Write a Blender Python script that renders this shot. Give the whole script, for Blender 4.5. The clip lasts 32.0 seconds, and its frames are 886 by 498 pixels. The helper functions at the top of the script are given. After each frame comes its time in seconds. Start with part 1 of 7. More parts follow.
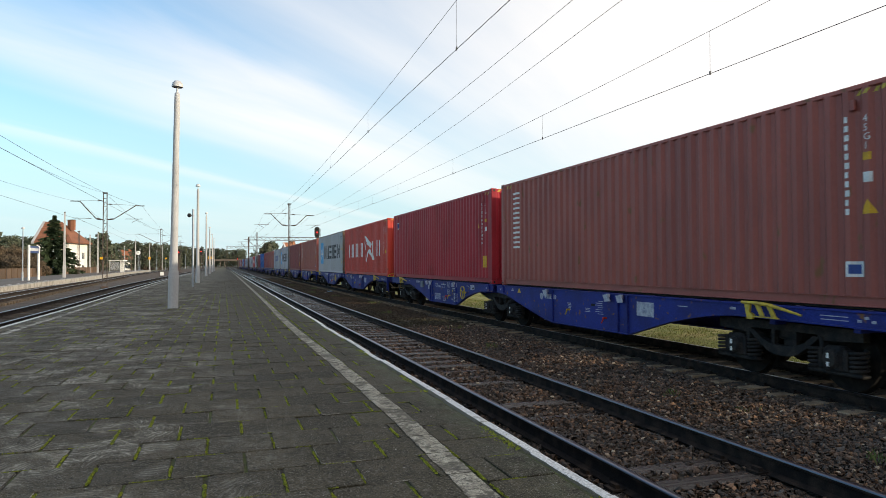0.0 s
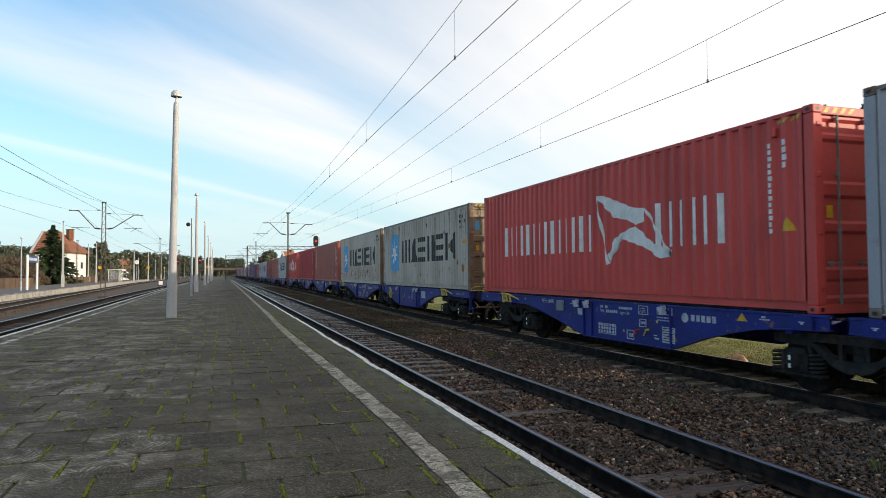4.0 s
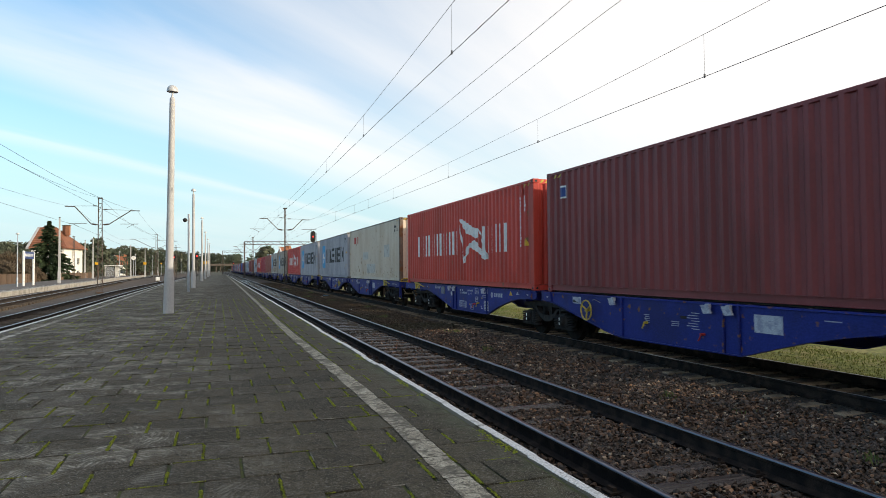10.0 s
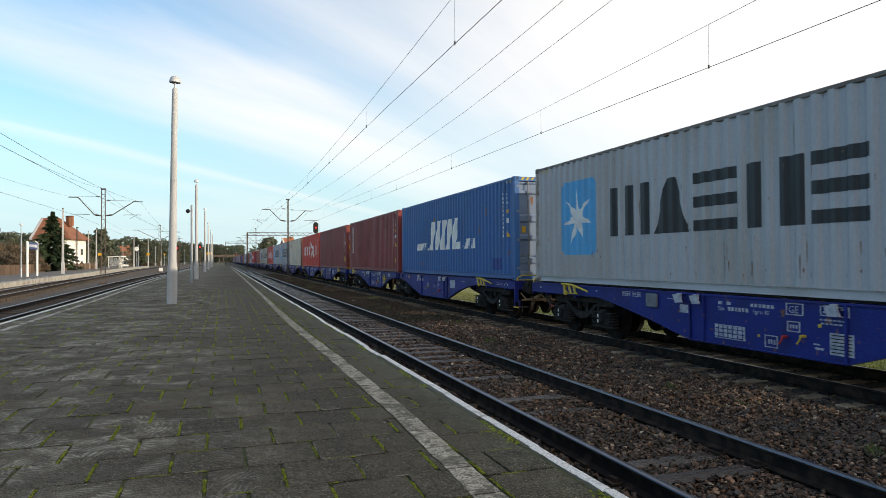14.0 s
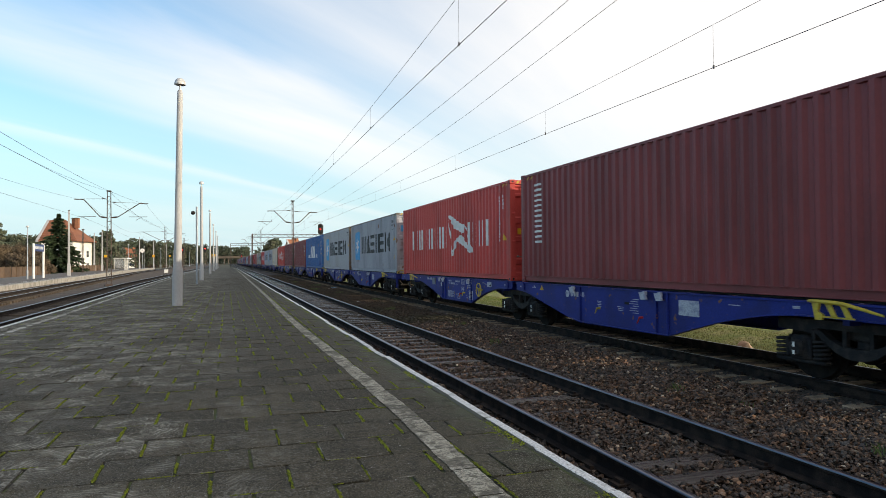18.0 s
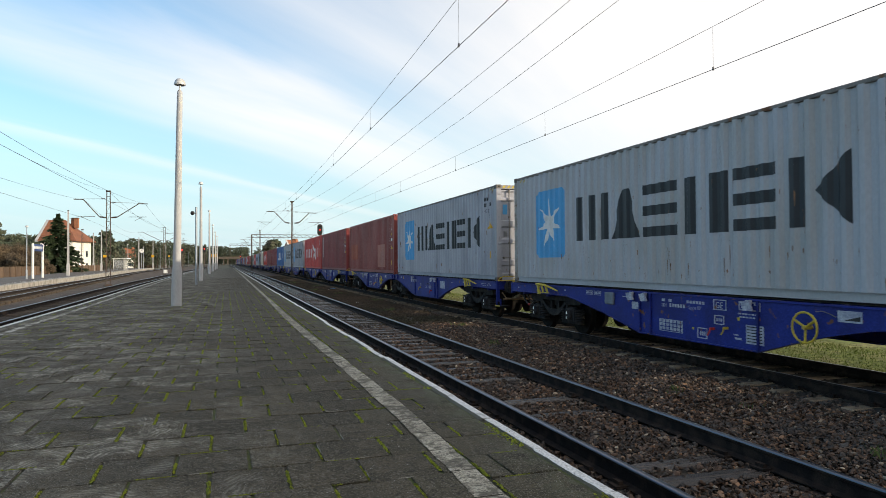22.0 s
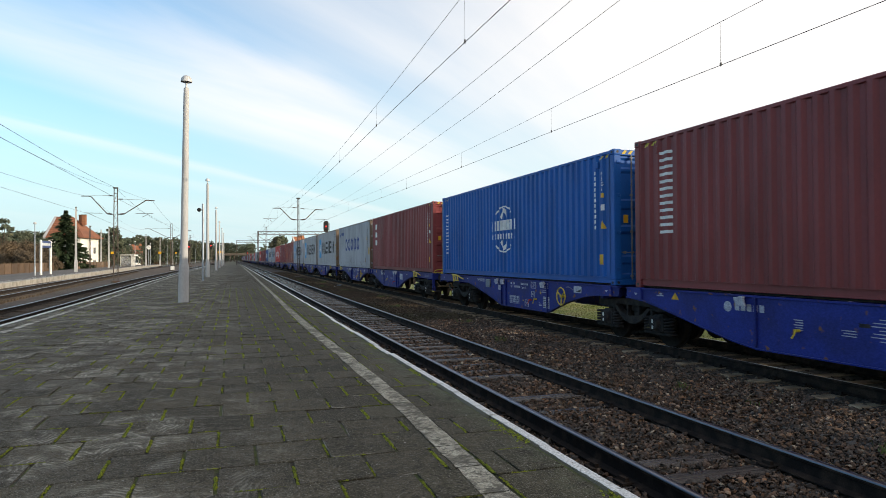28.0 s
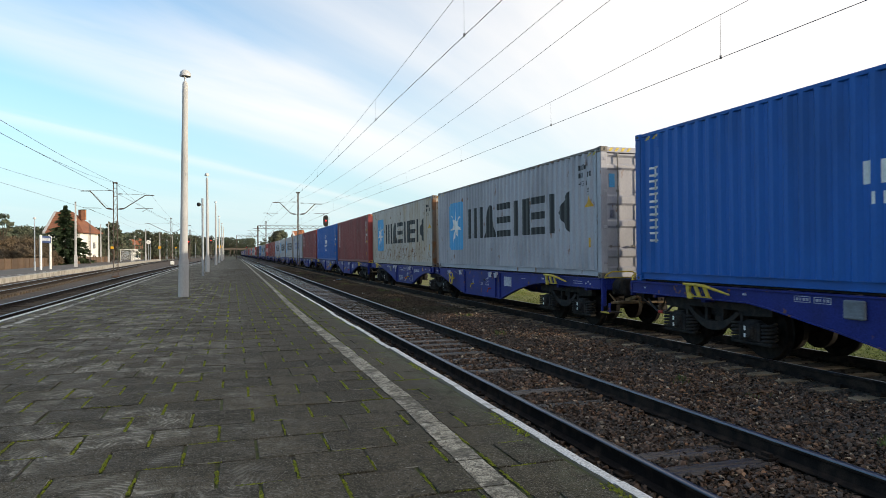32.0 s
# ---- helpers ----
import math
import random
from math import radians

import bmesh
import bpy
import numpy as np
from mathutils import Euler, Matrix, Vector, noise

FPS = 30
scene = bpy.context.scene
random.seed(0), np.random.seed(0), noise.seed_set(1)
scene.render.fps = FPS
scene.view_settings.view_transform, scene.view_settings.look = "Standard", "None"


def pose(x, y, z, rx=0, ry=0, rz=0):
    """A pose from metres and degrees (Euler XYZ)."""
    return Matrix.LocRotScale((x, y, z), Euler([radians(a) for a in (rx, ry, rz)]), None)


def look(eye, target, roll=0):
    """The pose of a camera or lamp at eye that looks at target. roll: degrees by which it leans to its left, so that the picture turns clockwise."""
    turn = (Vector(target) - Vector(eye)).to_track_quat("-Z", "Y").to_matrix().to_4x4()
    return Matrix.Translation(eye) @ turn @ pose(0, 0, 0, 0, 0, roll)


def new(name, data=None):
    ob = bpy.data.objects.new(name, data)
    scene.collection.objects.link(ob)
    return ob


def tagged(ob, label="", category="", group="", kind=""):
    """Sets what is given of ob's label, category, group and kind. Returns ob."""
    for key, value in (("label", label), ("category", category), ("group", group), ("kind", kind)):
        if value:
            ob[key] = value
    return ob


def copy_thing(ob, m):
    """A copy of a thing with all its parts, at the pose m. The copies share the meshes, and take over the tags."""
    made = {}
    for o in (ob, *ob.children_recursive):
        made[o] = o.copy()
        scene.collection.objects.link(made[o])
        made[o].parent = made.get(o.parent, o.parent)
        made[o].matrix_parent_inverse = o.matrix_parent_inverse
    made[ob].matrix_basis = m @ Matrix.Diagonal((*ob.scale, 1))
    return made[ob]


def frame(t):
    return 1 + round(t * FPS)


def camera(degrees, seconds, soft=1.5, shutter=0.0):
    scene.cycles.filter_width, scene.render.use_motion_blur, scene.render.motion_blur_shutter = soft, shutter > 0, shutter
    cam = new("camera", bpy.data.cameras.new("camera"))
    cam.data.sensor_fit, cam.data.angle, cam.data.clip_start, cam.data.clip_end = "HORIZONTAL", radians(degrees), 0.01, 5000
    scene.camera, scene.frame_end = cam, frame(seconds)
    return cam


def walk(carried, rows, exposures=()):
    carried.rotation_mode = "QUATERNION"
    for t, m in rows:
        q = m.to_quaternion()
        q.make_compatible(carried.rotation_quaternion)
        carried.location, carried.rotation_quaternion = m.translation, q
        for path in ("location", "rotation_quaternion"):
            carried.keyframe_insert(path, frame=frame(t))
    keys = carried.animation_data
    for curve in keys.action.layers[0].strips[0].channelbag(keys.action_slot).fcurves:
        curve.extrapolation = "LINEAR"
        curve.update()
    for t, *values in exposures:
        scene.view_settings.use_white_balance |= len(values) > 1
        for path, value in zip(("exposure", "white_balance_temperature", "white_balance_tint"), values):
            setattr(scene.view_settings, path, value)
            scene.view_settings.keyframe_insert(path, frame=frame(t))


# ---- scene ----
# z = 0 is the rail head; y runs along the tracks, x to the right. The camera is held on the platform.
EYE = (0.0, 0.0, 1.757)
cam = camera(66.74, 32.0, soft=0.8, shutter=0.08)
# seconds, degrees turned right, tilted up, rolled
TURNS = (
    (0, 18.12, 1.30, -0.21), (0.5, 18.10, 1.38, -0.27), (1, 18.09, 1.52, -0.37), (1.5, 18.05, 1.69, -0.39),
    (2, 18.01, 1.80, -0.35), (2.5, 18.02, 1.90, -0.35), (3, 18.02, 2.09, -0.18), (3.5, 18.10, 2.10, -0.27),
    (5.5, 18.48, 1.54, -0.44), (6, 18.53, 1.50, -0.33), (6.5, 18.53, 1.52, -0.37), (7, 18.46, 1.64, -0.35),
    (7.5, 18.44, 1.72, -0.46), (8, 18.46, 1.74, -0.38), (8.5, 18.49, 1.74, -0.45), (9, 18.52, 1.73, -0.45),
    (9.5, 18.50, 1.70, -0.48), (10, 18.45, 1.61, -0.49), (10.5, 18.41, 1.54, -0.44), (11, 18.37, 1.48, -0.53),
    (11.5, 18.32, 1.41, -0.45), (12, 18.35, 1.29, -0.72), (12.5, 18.31, 1.08, -0.66), (13, 18.30, 0.91, -0.61),
    (13.5, 18.28, 0.85, -0.62), (14, 18.22, 0.87, -0.40), (14.5, 18.15, 1.01, -0.34), (16.5, 17.97, 1.18, -0.58),
    (17, 17.90, 1.15, -0.57), (17.5, 17.84, 1.09, -0.60), (18, 17.83, 0.97, -0.52), (18.5, 17.83, 0.89, -0.45),
    (19, 17.81, 0.93, -0.37), (19.5, 17.79, 0.96, -0.44), (20, 17.81, 1.03, -0.40), (20.5, 17.83, 1.02, -0.42),
    (21, 17.86, 1.04, -0.34), (21.5, 17.87, 1.04, -0.37), (22, 17.88, 1.05, -0.37), (22.5, 17.91, 1.00, -0.37),
    (23, 17.94, 0.82, -0.50), (23.5, 17.95, 0.69, -0.49), (24, 17.91, 0.58, -0.55), (24.5, 17.86, 0.49, -0.54),
    (25, 17.82, 0.46, -0.39), (25.5, 17.70, 0.52, -0.40), (27.5, 17.46, 0.69, -0.34), (28, 17.37, 0.77, -0.35),
    (28.5, 17.34, 0.81, -0.41), (29, 17.33, 0.83, -0.46), (29.5, 17.34, 0.77, -0.48), (30, 17.33, 0.65, -0.45),
    (30.5, 17.33, 0.56, -0.41), (31, 17.37, 0.48, -0.57), (31.5, 17.41, 0.38, -0.63), (32, 17.38, 0.26, -0.50),
)
walk(cam, [(t, pose(*EYE, 90 + up, 0, -right) @ pose(0, 0, 0, 0, 0, roll)) for t, right, up, roll in TURNS], exposures=((0, 0.0), (32, 0.0)))

# ---- sky and sun ----
SUN_DIR = Vector((0.819, -0.574, 0.0)).normalized()
SUN_UP = radians(11.2)


def make_world():
    w = bpy.data.worlds.new("sky")
    scene.world = w
    w.use_nodes = True
    nt = w.node_tree
    nt.nodes.clear()
    N, L = nt.nodes.new, nt.links.new
    out, bg = N("ShaderNodeOutputWorld"), N("ShaderNodeBackground")
    sky = N("ShaderNodeTexSky")
    sky.sky_type, sky.sun_disc = "NISHITA", False
    sky.sun_elevation, sky.sun_rotation = SUN_UP, math.atan2(SUN_DIR.x, SUN_DIR.y)
    sky.air_density, sky.dust_density, sky.ozone_density = 1.0, 0.6, 2.0
    gain = N("ShaderNodeMix")
    gain.data_type, gain.blend_type = "RGBA", "MULTIPLY"
    gain.inputs[0].default_value = 1.0
    gain.inputs[7].default_value = (SKY_GAIN[0], SKY_GAIN[1], SKY_GAIN[2], 1)
    L(sky.outputs[0], gain.inputs[6])
    # thin cirrus on a flat layer high above
    tc, sep = N("ShaderNodeTexCoord"), N("ShaderNodeSeparateXYZ")
    L(tc.outputs["Generated"], sep.inputs[0])

    def calc(op, a, b=None, c=None):
        m = N("ShaderNodeMath")
        m.operation = op
        for i, v in enumerate((a, b, c)):
            if v is None:
                continue
            if hasattr(v, "links"):
                L(v, m.inputs[i])
            else:
                m.inputs[i].default_value = v
        return m.outputs[0]

    zz = calc("ADD", calc("MAXIMUM", sep.outputs[2], 0.0), 0.10)
    comb = N("ShaderNodeCombineXYZ")
    L(calc("DIVIDE", sep.outputs[0], zz), comb.inputs[0])
    L(calc("DIVIDE", sep.outputs[1], zz), comb.inputs[1])
    mp = N("ShaderNodeMapping")
    mp.inputs["Rotation"].default_value = (0, 0, radians(47))
    L(comb.outputs[0], mp.inputs[0])
    rot = mp
    mp = N("ShaderNodeMapping")
    mp.inputs["Scale"].default_value = (0.85, 0.14, 1)
    mp.inputs["Location"].default_value = (1.9, 0.35, 0)
    L(rot.outputs[0], mp.inputs[0])
    n1 = N("ShaderNodeTexNoise")
    n1.inputs["Scale"].default_value, n1.inputs["Detail"].default_value = 1.6, 8.0
    n1.inputs["Roughness"].default_value, n1.inputs["Distortion"].default_value = 0.52, 0.35
    L(mp.outputs[0], n1.inputs["Vector"])
    n2 = N("ShaderNodeTexNoise")
    n2.inputs["Scale"].default_value, n2.inputs["Detail"].default_value = 0.55, 3.0
    L(comb.outputs[0], n2.inputs["Vector"])
    # broad bands of cirrus that lie across the sky along one wind, frayed by the noise
    across = N("ShaderNodeSeparateXYZ")
    L(rot.outputs[0], across.inputs[0])
    frayed = calc("MULTIPLY_ADD", calc("SUBTRACT", n1.outputs[0], 0.5), 0.95, calc("MULTIPLY", across.outputs[0], -1.0))
    bands = N("ShaderNodeValToRGB")
    L(calc("MULTIPLY", frayed, 0.2), bands.inputs[0])
    bands.color_ramp.interpolation = "EASE"
    stops = bands.color_ramp.elements
    for k, (v, level) in enumerate(((0.0, 0.5), (1.2, 0.52), (1.62, 0.38), (1.95, 0.60), (2.36, 0.80), (2.58, 0.58), (2.85, 0.20), (3.14, 0.16), (3.31, 0.62), (3.50, 0.24), (3.9, 0.35), (5.0, 0.45))):
        e = stops[k] if k < 2 else stops.new(v / 5)
        e.position, e.color = v / 5, (level, level, level, 1)
    # the veil thickens towards the east of the line, where the cirrus sheet lies
    veil = calc("MULTIPLY_ADD", sep.outputs[0], 0.70, 0.0)
    # and behind, towards the sun: an unseen veil added to shape the skylight
    south = calc("MAXIMUM", calc("MULTIPLY_ADD", sep.outputs[1], -0.36, 0.22), 0.0)
    veil = calc("ADD", veil, south)
    total = calc("ADD", calc("MULTIPLY_ADD", n1.outputs[0], 0.95, veil), calc("MULTIPLY", n2.outputs[0], 0.32))
    total = calc("ADD", total, calc("MULTIPLY_ADD", bands.outputs[0], 0.70, -0.08))
    ramp = N("ShaderNodeMapRange")
    ramp.interpolation_type = "SMOOTHSTEP"
    ramp.inputs["From Min"].default_value, ramp.inputs["From Max"].default_value = 0.56, 1.36
    L(total, ramp.inputs["Value"])
    low = N("ShaderNodeMapRange")
    low.inputs["From Min"].default_value, low.inputs["From Max"].default_value = 0.0, 0.22
    low.inputs["To Min"].default_value, low.inputs["To Max"].default_value = 0.05, 0.0
    L(sep.outputs[2], low.inputs["Value"])
    thin = N("ShaderNodeMapRange")
    thin.interpolation_type = "SMOOTHSTEP"
    thin.inputs["From Min"].default_value, thin.inputs["From Max"].default_value = 0.0, 0.24
    thin.inputs["To Min"].default_value, thin.inputs["To Max"].default_value = 0.22, 1.0
    L(sep.outputs[2], thin.inputs["Value"])
    cover = calc("MINIMUM", calc("MULTIPLY_ADD", ramp.outputs[0], thin.outputs[0], low.outputs[0]), 1.0)
    # pale blue haze low over the land, which gives way to the glow round the sun
    hz = N("ShaderNodeMapRange")
    hz.interpolation_type = "SMOOTHSTEP"
    hz.inputs["From Min"].default_value, hz.inputs["From Max"].default_value = 0.0, 0.30
    hz.inputs["To Min"].default_value, hz.inputs["To Max"].default_value = 0.92, 0.0
    L(sep.outputs[2], hz.inputs["Value"])
    dot = N("ShaderNodeVectorMath")
    dot.operation = "DOT_PRODUCT"
    L(tc.outputs["Generated"], dot.inputs[0])
    dot.inputs[1].default_value = (SUN_DIR.x, SUN_DIR.y, 0)
    glow = N("ShaderNodeMapRange")
    glow.inputs["From Min"].default_value, glow.inputs["From Max"].default_value = -0.3, 0.6
    glow.inputs["To Min"].default_value, glow.inputs["To Max"].default_value = 1.0, 0.1
    L(dot.outputs["Value"], glow.inputs["Value"])
    hazy = N("ShaderNodeMix")
    hazy.data_type = "RGBA"
    L(calc("MULTIPLY", hz.outputs[0], glow.outputs[0]), hazy.inputs[0])
    L(gain.outputs[2], hazy.inputs[6])
    hazy.inputs[7].default_value = (HAZE[0], HAZE[1], HAZE[2], 1)
    mix = N("ShaderNodeMix")
    mix.data_type = "RGBA"
    L(calc("MULTIPLY", cover, 0.93), mix.inputs[0])
    L(hazy.outputs[2], mix.inputs[6])
    mix.inputs[7].default_value = (CLOUD[0], CLOUD[1], CLOUD[2], 1)
    L(mix.outputs[2], bg.inputs["Color"])
    bg.inputs["Strength"].default_value = 0.12
    L(bg.outputs[0], out.inputs[0])


SKY_GAIN = (1.85, 2.2, 2.28)
CLOUD = (9.5, 9.1, 8.75)
HAZE = (5.2, 7.0, 7.7)
make_world()
sun = new("sun", bpy.data.lights.new("sun", "SUN"))
sun.data.energy, sun.data.angle, sun.data.color = 4.5, radians(0.6), (1.0, 0.85, 0.64)
sun.matrix_world = look(tuple(SUN_DIR * 60 * math.cos(SUN_UP) + Vector((0, 0, 60 * math.sin(SUN_UP)))), (0, 0, 0))

# ---- materials ----


def surface(name, base, rough=0.7, metal=0.0, second=None, scale=4.0, amount=0.5, fine=60.0, fine_amount=0.12, bump=0.15, bump_scale=None,
            vary=0.0, island=False, rust=0.0, coords="Object", stretch=(1, 1, 1), spec=0.4, rust_scale=2.2, edge=(0.44, 0.62), stains=(), alt=(), arcs=()):
    """Two scales of variation over a base colour, with relief and, if wanted, rust or grime patches."""
    m = bpy.data.materials.new(name)
    m.use_nodes = True
    nt = m.node_tree
    N, L = nt.nodes.new, nt.links.new
    p = nt.nodes["Principled BSDF"]
    p.inputs["Roughness"].default_value, p.inputs["Metallic"].default_value = rough, metal
    p.inputs["Specular IOR Level"].default_value = spec
    tc, mp = N("ShaderNodeTexCoord"), N("ShaderNodeMapping")
    mp.inputs["Scale"].default_value = stretch
    info = N("ShaderNodeObjectInfo")
    L(tc.outputs[coords], mp.inputs[0])
    add = N("ShaderNodeVectorMath")
    add.operation = "MULTIPLY_ADD"
    comb = N("ShaderNodeCombineXYZ")
    for i in range(3):
        L(info.outputs["Random"], comb.inputs[i])
    L(comb.outputs[0], add.inputs[0])
    add.inputs[1].default_value = (17.0, 31.0, 5.0)
    L(mp.outputs[0], add.inputs[2])
    vec = add.outputs[0]

    def noise_tex(s, detail=4.0):
        n = N("ShaderNodeTexNoise")
        n.inputs["Scale"].default_value, n.inputs["Detail"].default_value = s, detail
        L(vec, n.inputs["Vector"])
        return n.outputs[0]

    def blend(kind, fac, a, b):
        x = N("ShaderNodeMix")
        x.data_type, x.blend_type = "RGBA", kind
        for sock, v in ((x.inputs[0], fac), (x.inputs[6], a), (x.inputs[7], b)):
            if hasattr(v, "links"):
                L(v, sock)
            else:
                sock.default_value = v if isinstance(v, float) else (*v, 1)
        return x.outputs[2]

    def remap(v, a, b, c=0.0, d=1.0):
        r = N("ShaderNodeMapRange")
        for k, val in zip(("From Min", "From Max", "To Min", "To Max"), (a, b, c, d)):
            r.inputs[k].default_value = val
        L(v, r.inputs["Value"])
        return r.outputs[0]

    second = second or tuple(c * 0.62 for c in base)
    col = blend("MIX", remap(noise_tex(scale), edge[0], edge[1], 0.0, amount), base, second)
    col = blend("MULTIPLY", 1.0, col, blend("MIX", remap(noise_tex(fine, 2.0), 0.3, 0.7), tuple([1 - fine_amount] * 3), tuple([1 + fine_amount] * 3)))
    if alt:
        geo = N("ShaderNodeNewGeometry")
        wn = N("ShaderNodeTexWhiteNoise")
        wn.noise_dimensions = "1D"
        L(geo.outputs["Random Per Island"], wn.inputs["W"])
        # each further kind takes its share of the pieces: colour, from
        for tint, start in alt:
            col = blend("MIX", remap(wn.outputs[0], start - 0.02, start + 0.02, 0.0, 0.9), col, tint)
    if vary:
        if island:
            geo = N("ShaderNodeNewGeometry")
            rnd = geo.outputs["Random Per Island"]
        else:
            rnd = info.outputs["Random"]
        col = blend("MULTIPLY", 1.0, col, blend("MIX", rnd, tuple([1 - vary] * 3), tuple([1 + vary] * 3)))
    if rust:
        mask = remap(noise_tex(rust_scale, 9.0), 0.66 - 0.16 * rust, 0.72 - 0.13 * rust)
        col = blend("MIX", mask, col, blend("MIX", noise_tex(9.0), (0.10, 0.042, 0.02), (0.24, 0.115, 0.05)))
    # wide stains that run on from piece to piece: colour, scale, from, to, strength
    for tint, s, lo, hi, k, *reach in stains:
        geo2 = N("ShaderNodeNewGeometry")
        n = N("ShaderNodeTexNoise")
        n.inputs["Scale"].default_value, n.inputs["Detail"].default_value = s, 8.0
        n.inputs["Roughness"].default_value, n.inputs["Distortion"].default_value = 0.62, 0.6
        L(geo2.outputs["Position"], n.inputs["Vector"])
        fac = remap(n.outputs[0], lo, hi, 0.0, k)
        if reach:
            sx = N("ShaderNodeSeparateXYZ")
            L(geo2.outputs["Position"], sx.inputs[0])
            mul = N("ShaderNodeMath")
            mul.operation = "MULTIPLY"
            L(fac, mul.inputs[0])
            L(remap(sx.outputs[0], reach[0], reach[1], 1.0, 0.0), mul.inputs[1])
            n.inputs["Distortion"].default_value = 1.3
            fac = mul.outputs[0]
        col = blend("MIX", fac, col, tint)
    # chalky sweeps left by a broom, in arcs about scattered centres: colour, centres per metre, lines per metre, strength, fading out along x
    for tint, per, lines, k, x0, x1 in arcs:
        geo3 = N("ShaderNodeNewGeometry")
        warp, vor, big = N("ShaderNodeTexNoise"), N("ShaderNodeTexVoronoi"), N("ShaderNodeTexNoise")
        warp.inputs["Scale"].default_value, warp.inputs["Detail"].default_value = 7.0, 5.0
        big.inputs["Scale"].default_value, big.inputs["Detail"].default_value = 1.15, 6.0
        big.inputs["Distortion"].default_value = 1.1
        vor.inputs["Scale"].default_value = per
        for n in (warp, vor, big):
            L(geo3.outputs["Position"], n.inputs["Vector"])

        def calc(kind, a, b=0.0):
            q = N("ShaderNodeMath")
            q.operation = kind
            for sock, v in zip(q.inputs, (a, b)):
                if hasattr(v, "links"):
                    L(v, sock)
                else:
                    sock.default_value = v
            return q.outputs[0]

        phase = calc("ADD", calc("MULTIPLY", vor.outputs["Distance"], lines * 6.283 / per), calc("MULTIPLY", warp.outputs[0], 22.0))
        sweep = remap(calc("SINE", phase), 0.1, 1.0)
        patch = calc("MULTIPLY", remap(big.outputs[0], 0.47, 0.62), remap(warp.outputs[0], 0.40, 0.60, 0.15, 1.0))
        sx = N("ShaderNodeSeparateXYZ")
        L(geo3.outputs["Position"], sx.inputs[0])
        fade = calc("MULTIPLY", patch, remap(sx.outputs[0], x0, x1, k, 0.0))
        col = blend("MIX", calc("MULTIPLY", fade, calc("ADD", calc("MULTIPLY", sweep, 0.72), 0.28)), col, tint)
    L(col, p.inputs["Base Color"])
    if bump:
        b = N("ShaderNodeBump")
        b.inputs["Strength"].default_value, b.inputs["Distance"].default_value = bump, 0.02
        L(noise_tex(bump_scale or fine, 5.0), b.inputs["Height"])
        L(b.outputs[0], p.inputs["Normal"])
    return m


def glowing(name, colour, power):
    m = bpy.data.materials.new(name)
    m.use_nodes = True
    p = m.node_tree.nodes["Principled BSDF"]
    p.inputs["Base Color"].default_value = (*colour, 1)
    p.inputs["Emission Color"].default_value, p.inputs["Emission Strength"].default_value = (*colour, 1), power
    return m


def glass(name):
    m = bpy.data.materials.new(name)
    m.use_nodes = True
    p = m.node_tree.nodes["Principled BSDF"]
    p.inputs["Base Color"].default_value = (0.03, 0.04, 0.05, 1)
    p.inputs["Roughness"].default_value = 0.06
    return m


SLAB_STAINS = (((0.085, 0.076, 0.055), 0.45, 0.45, 0.62, 0.55), ((0.040, 0.034, 0.022), 2.1, 0.46, 0.62, 0.6), ((0.13, 0.116, 0.095), 4.6, 0.58, 0.68, 0.35), ((0.027, 0.023, 0.017), 9.0, 0.54, 0.64, 0.6),
               ((0.115, 0.105, 0.088), 1.3, 0.47, 0.62, 0.5, -1.7, 0.3), ((0.17, 0.155, 0.125), 26.0, 0.58, 0.63, 0.5), ((0.018, 0.016, 0.012), 40.0, 0.55, 0.60, 0.75), ((0.23, 0.21, 0.17), 90.0, 0.56, 0.60, 0.75), ((0.105, 0.118, 0.072), 3.5, 0.44, 0.58, 0.7, 2.13, 1.80), ((0.42, 0.40, 0.36), 48.0, 0.655, 0.675, 0.85))
SWEEPS = (((0.40, 0.375, 0.315), 1.5, 24.0, 0.9, -0.7, 0.6),)
PAVER = surface("paver_concrete", (0.070, 0.058, 0.038), 0.92, second=(0.052, 0.044, 0.029), scale=5, amount=0.9, fine=150, fine_amount=0.7, bump=1.0, bump_scale=70, spec=0.2, vary=0.42, stains=SLAB_STAINS, arcs=SWEEPS)
PAVER_FAR = surface("paver_concrete_far", (0.062, 0.053, 0.033), 0.92, second=(0.045, 0.039, 0.025), scale=5, amount=0.9, fine=150, fine_amount=0.5, bump=0.7, bump_scale=60, spec=0.2, vary=0.24, island=True, stains=SLAB_STAINS, arcs=SWEEPS)
PAVER_RIM = surface("worn_slab_rim_highlight", (0.068, 0.060, 0.048), 0.92, second=(0.27, 0.25, 0.21), scale=3.5, amount=0.8, edge=(0.50, 0.62), fine=90, fine_amount=0.5, bump=0.5, spec=0.2)
MOSS = surface("mossy_joint", (0.036, 0.031, 0.023), 0.95, second=(0.065, 0.08, 0.016), scale=3.2, amount=0.9, fine=90, fine_amount=0.4, bump=0.9, edge=(0.42, 0.54))
MOSS_TUFT = surface("moss", (0.23, 0.26, 0.016), 0.95, second=(0.10, 0.125, 0.012), scale=26, amount=0.9, fine=160, fine_amount=0.5, bump=1.0)
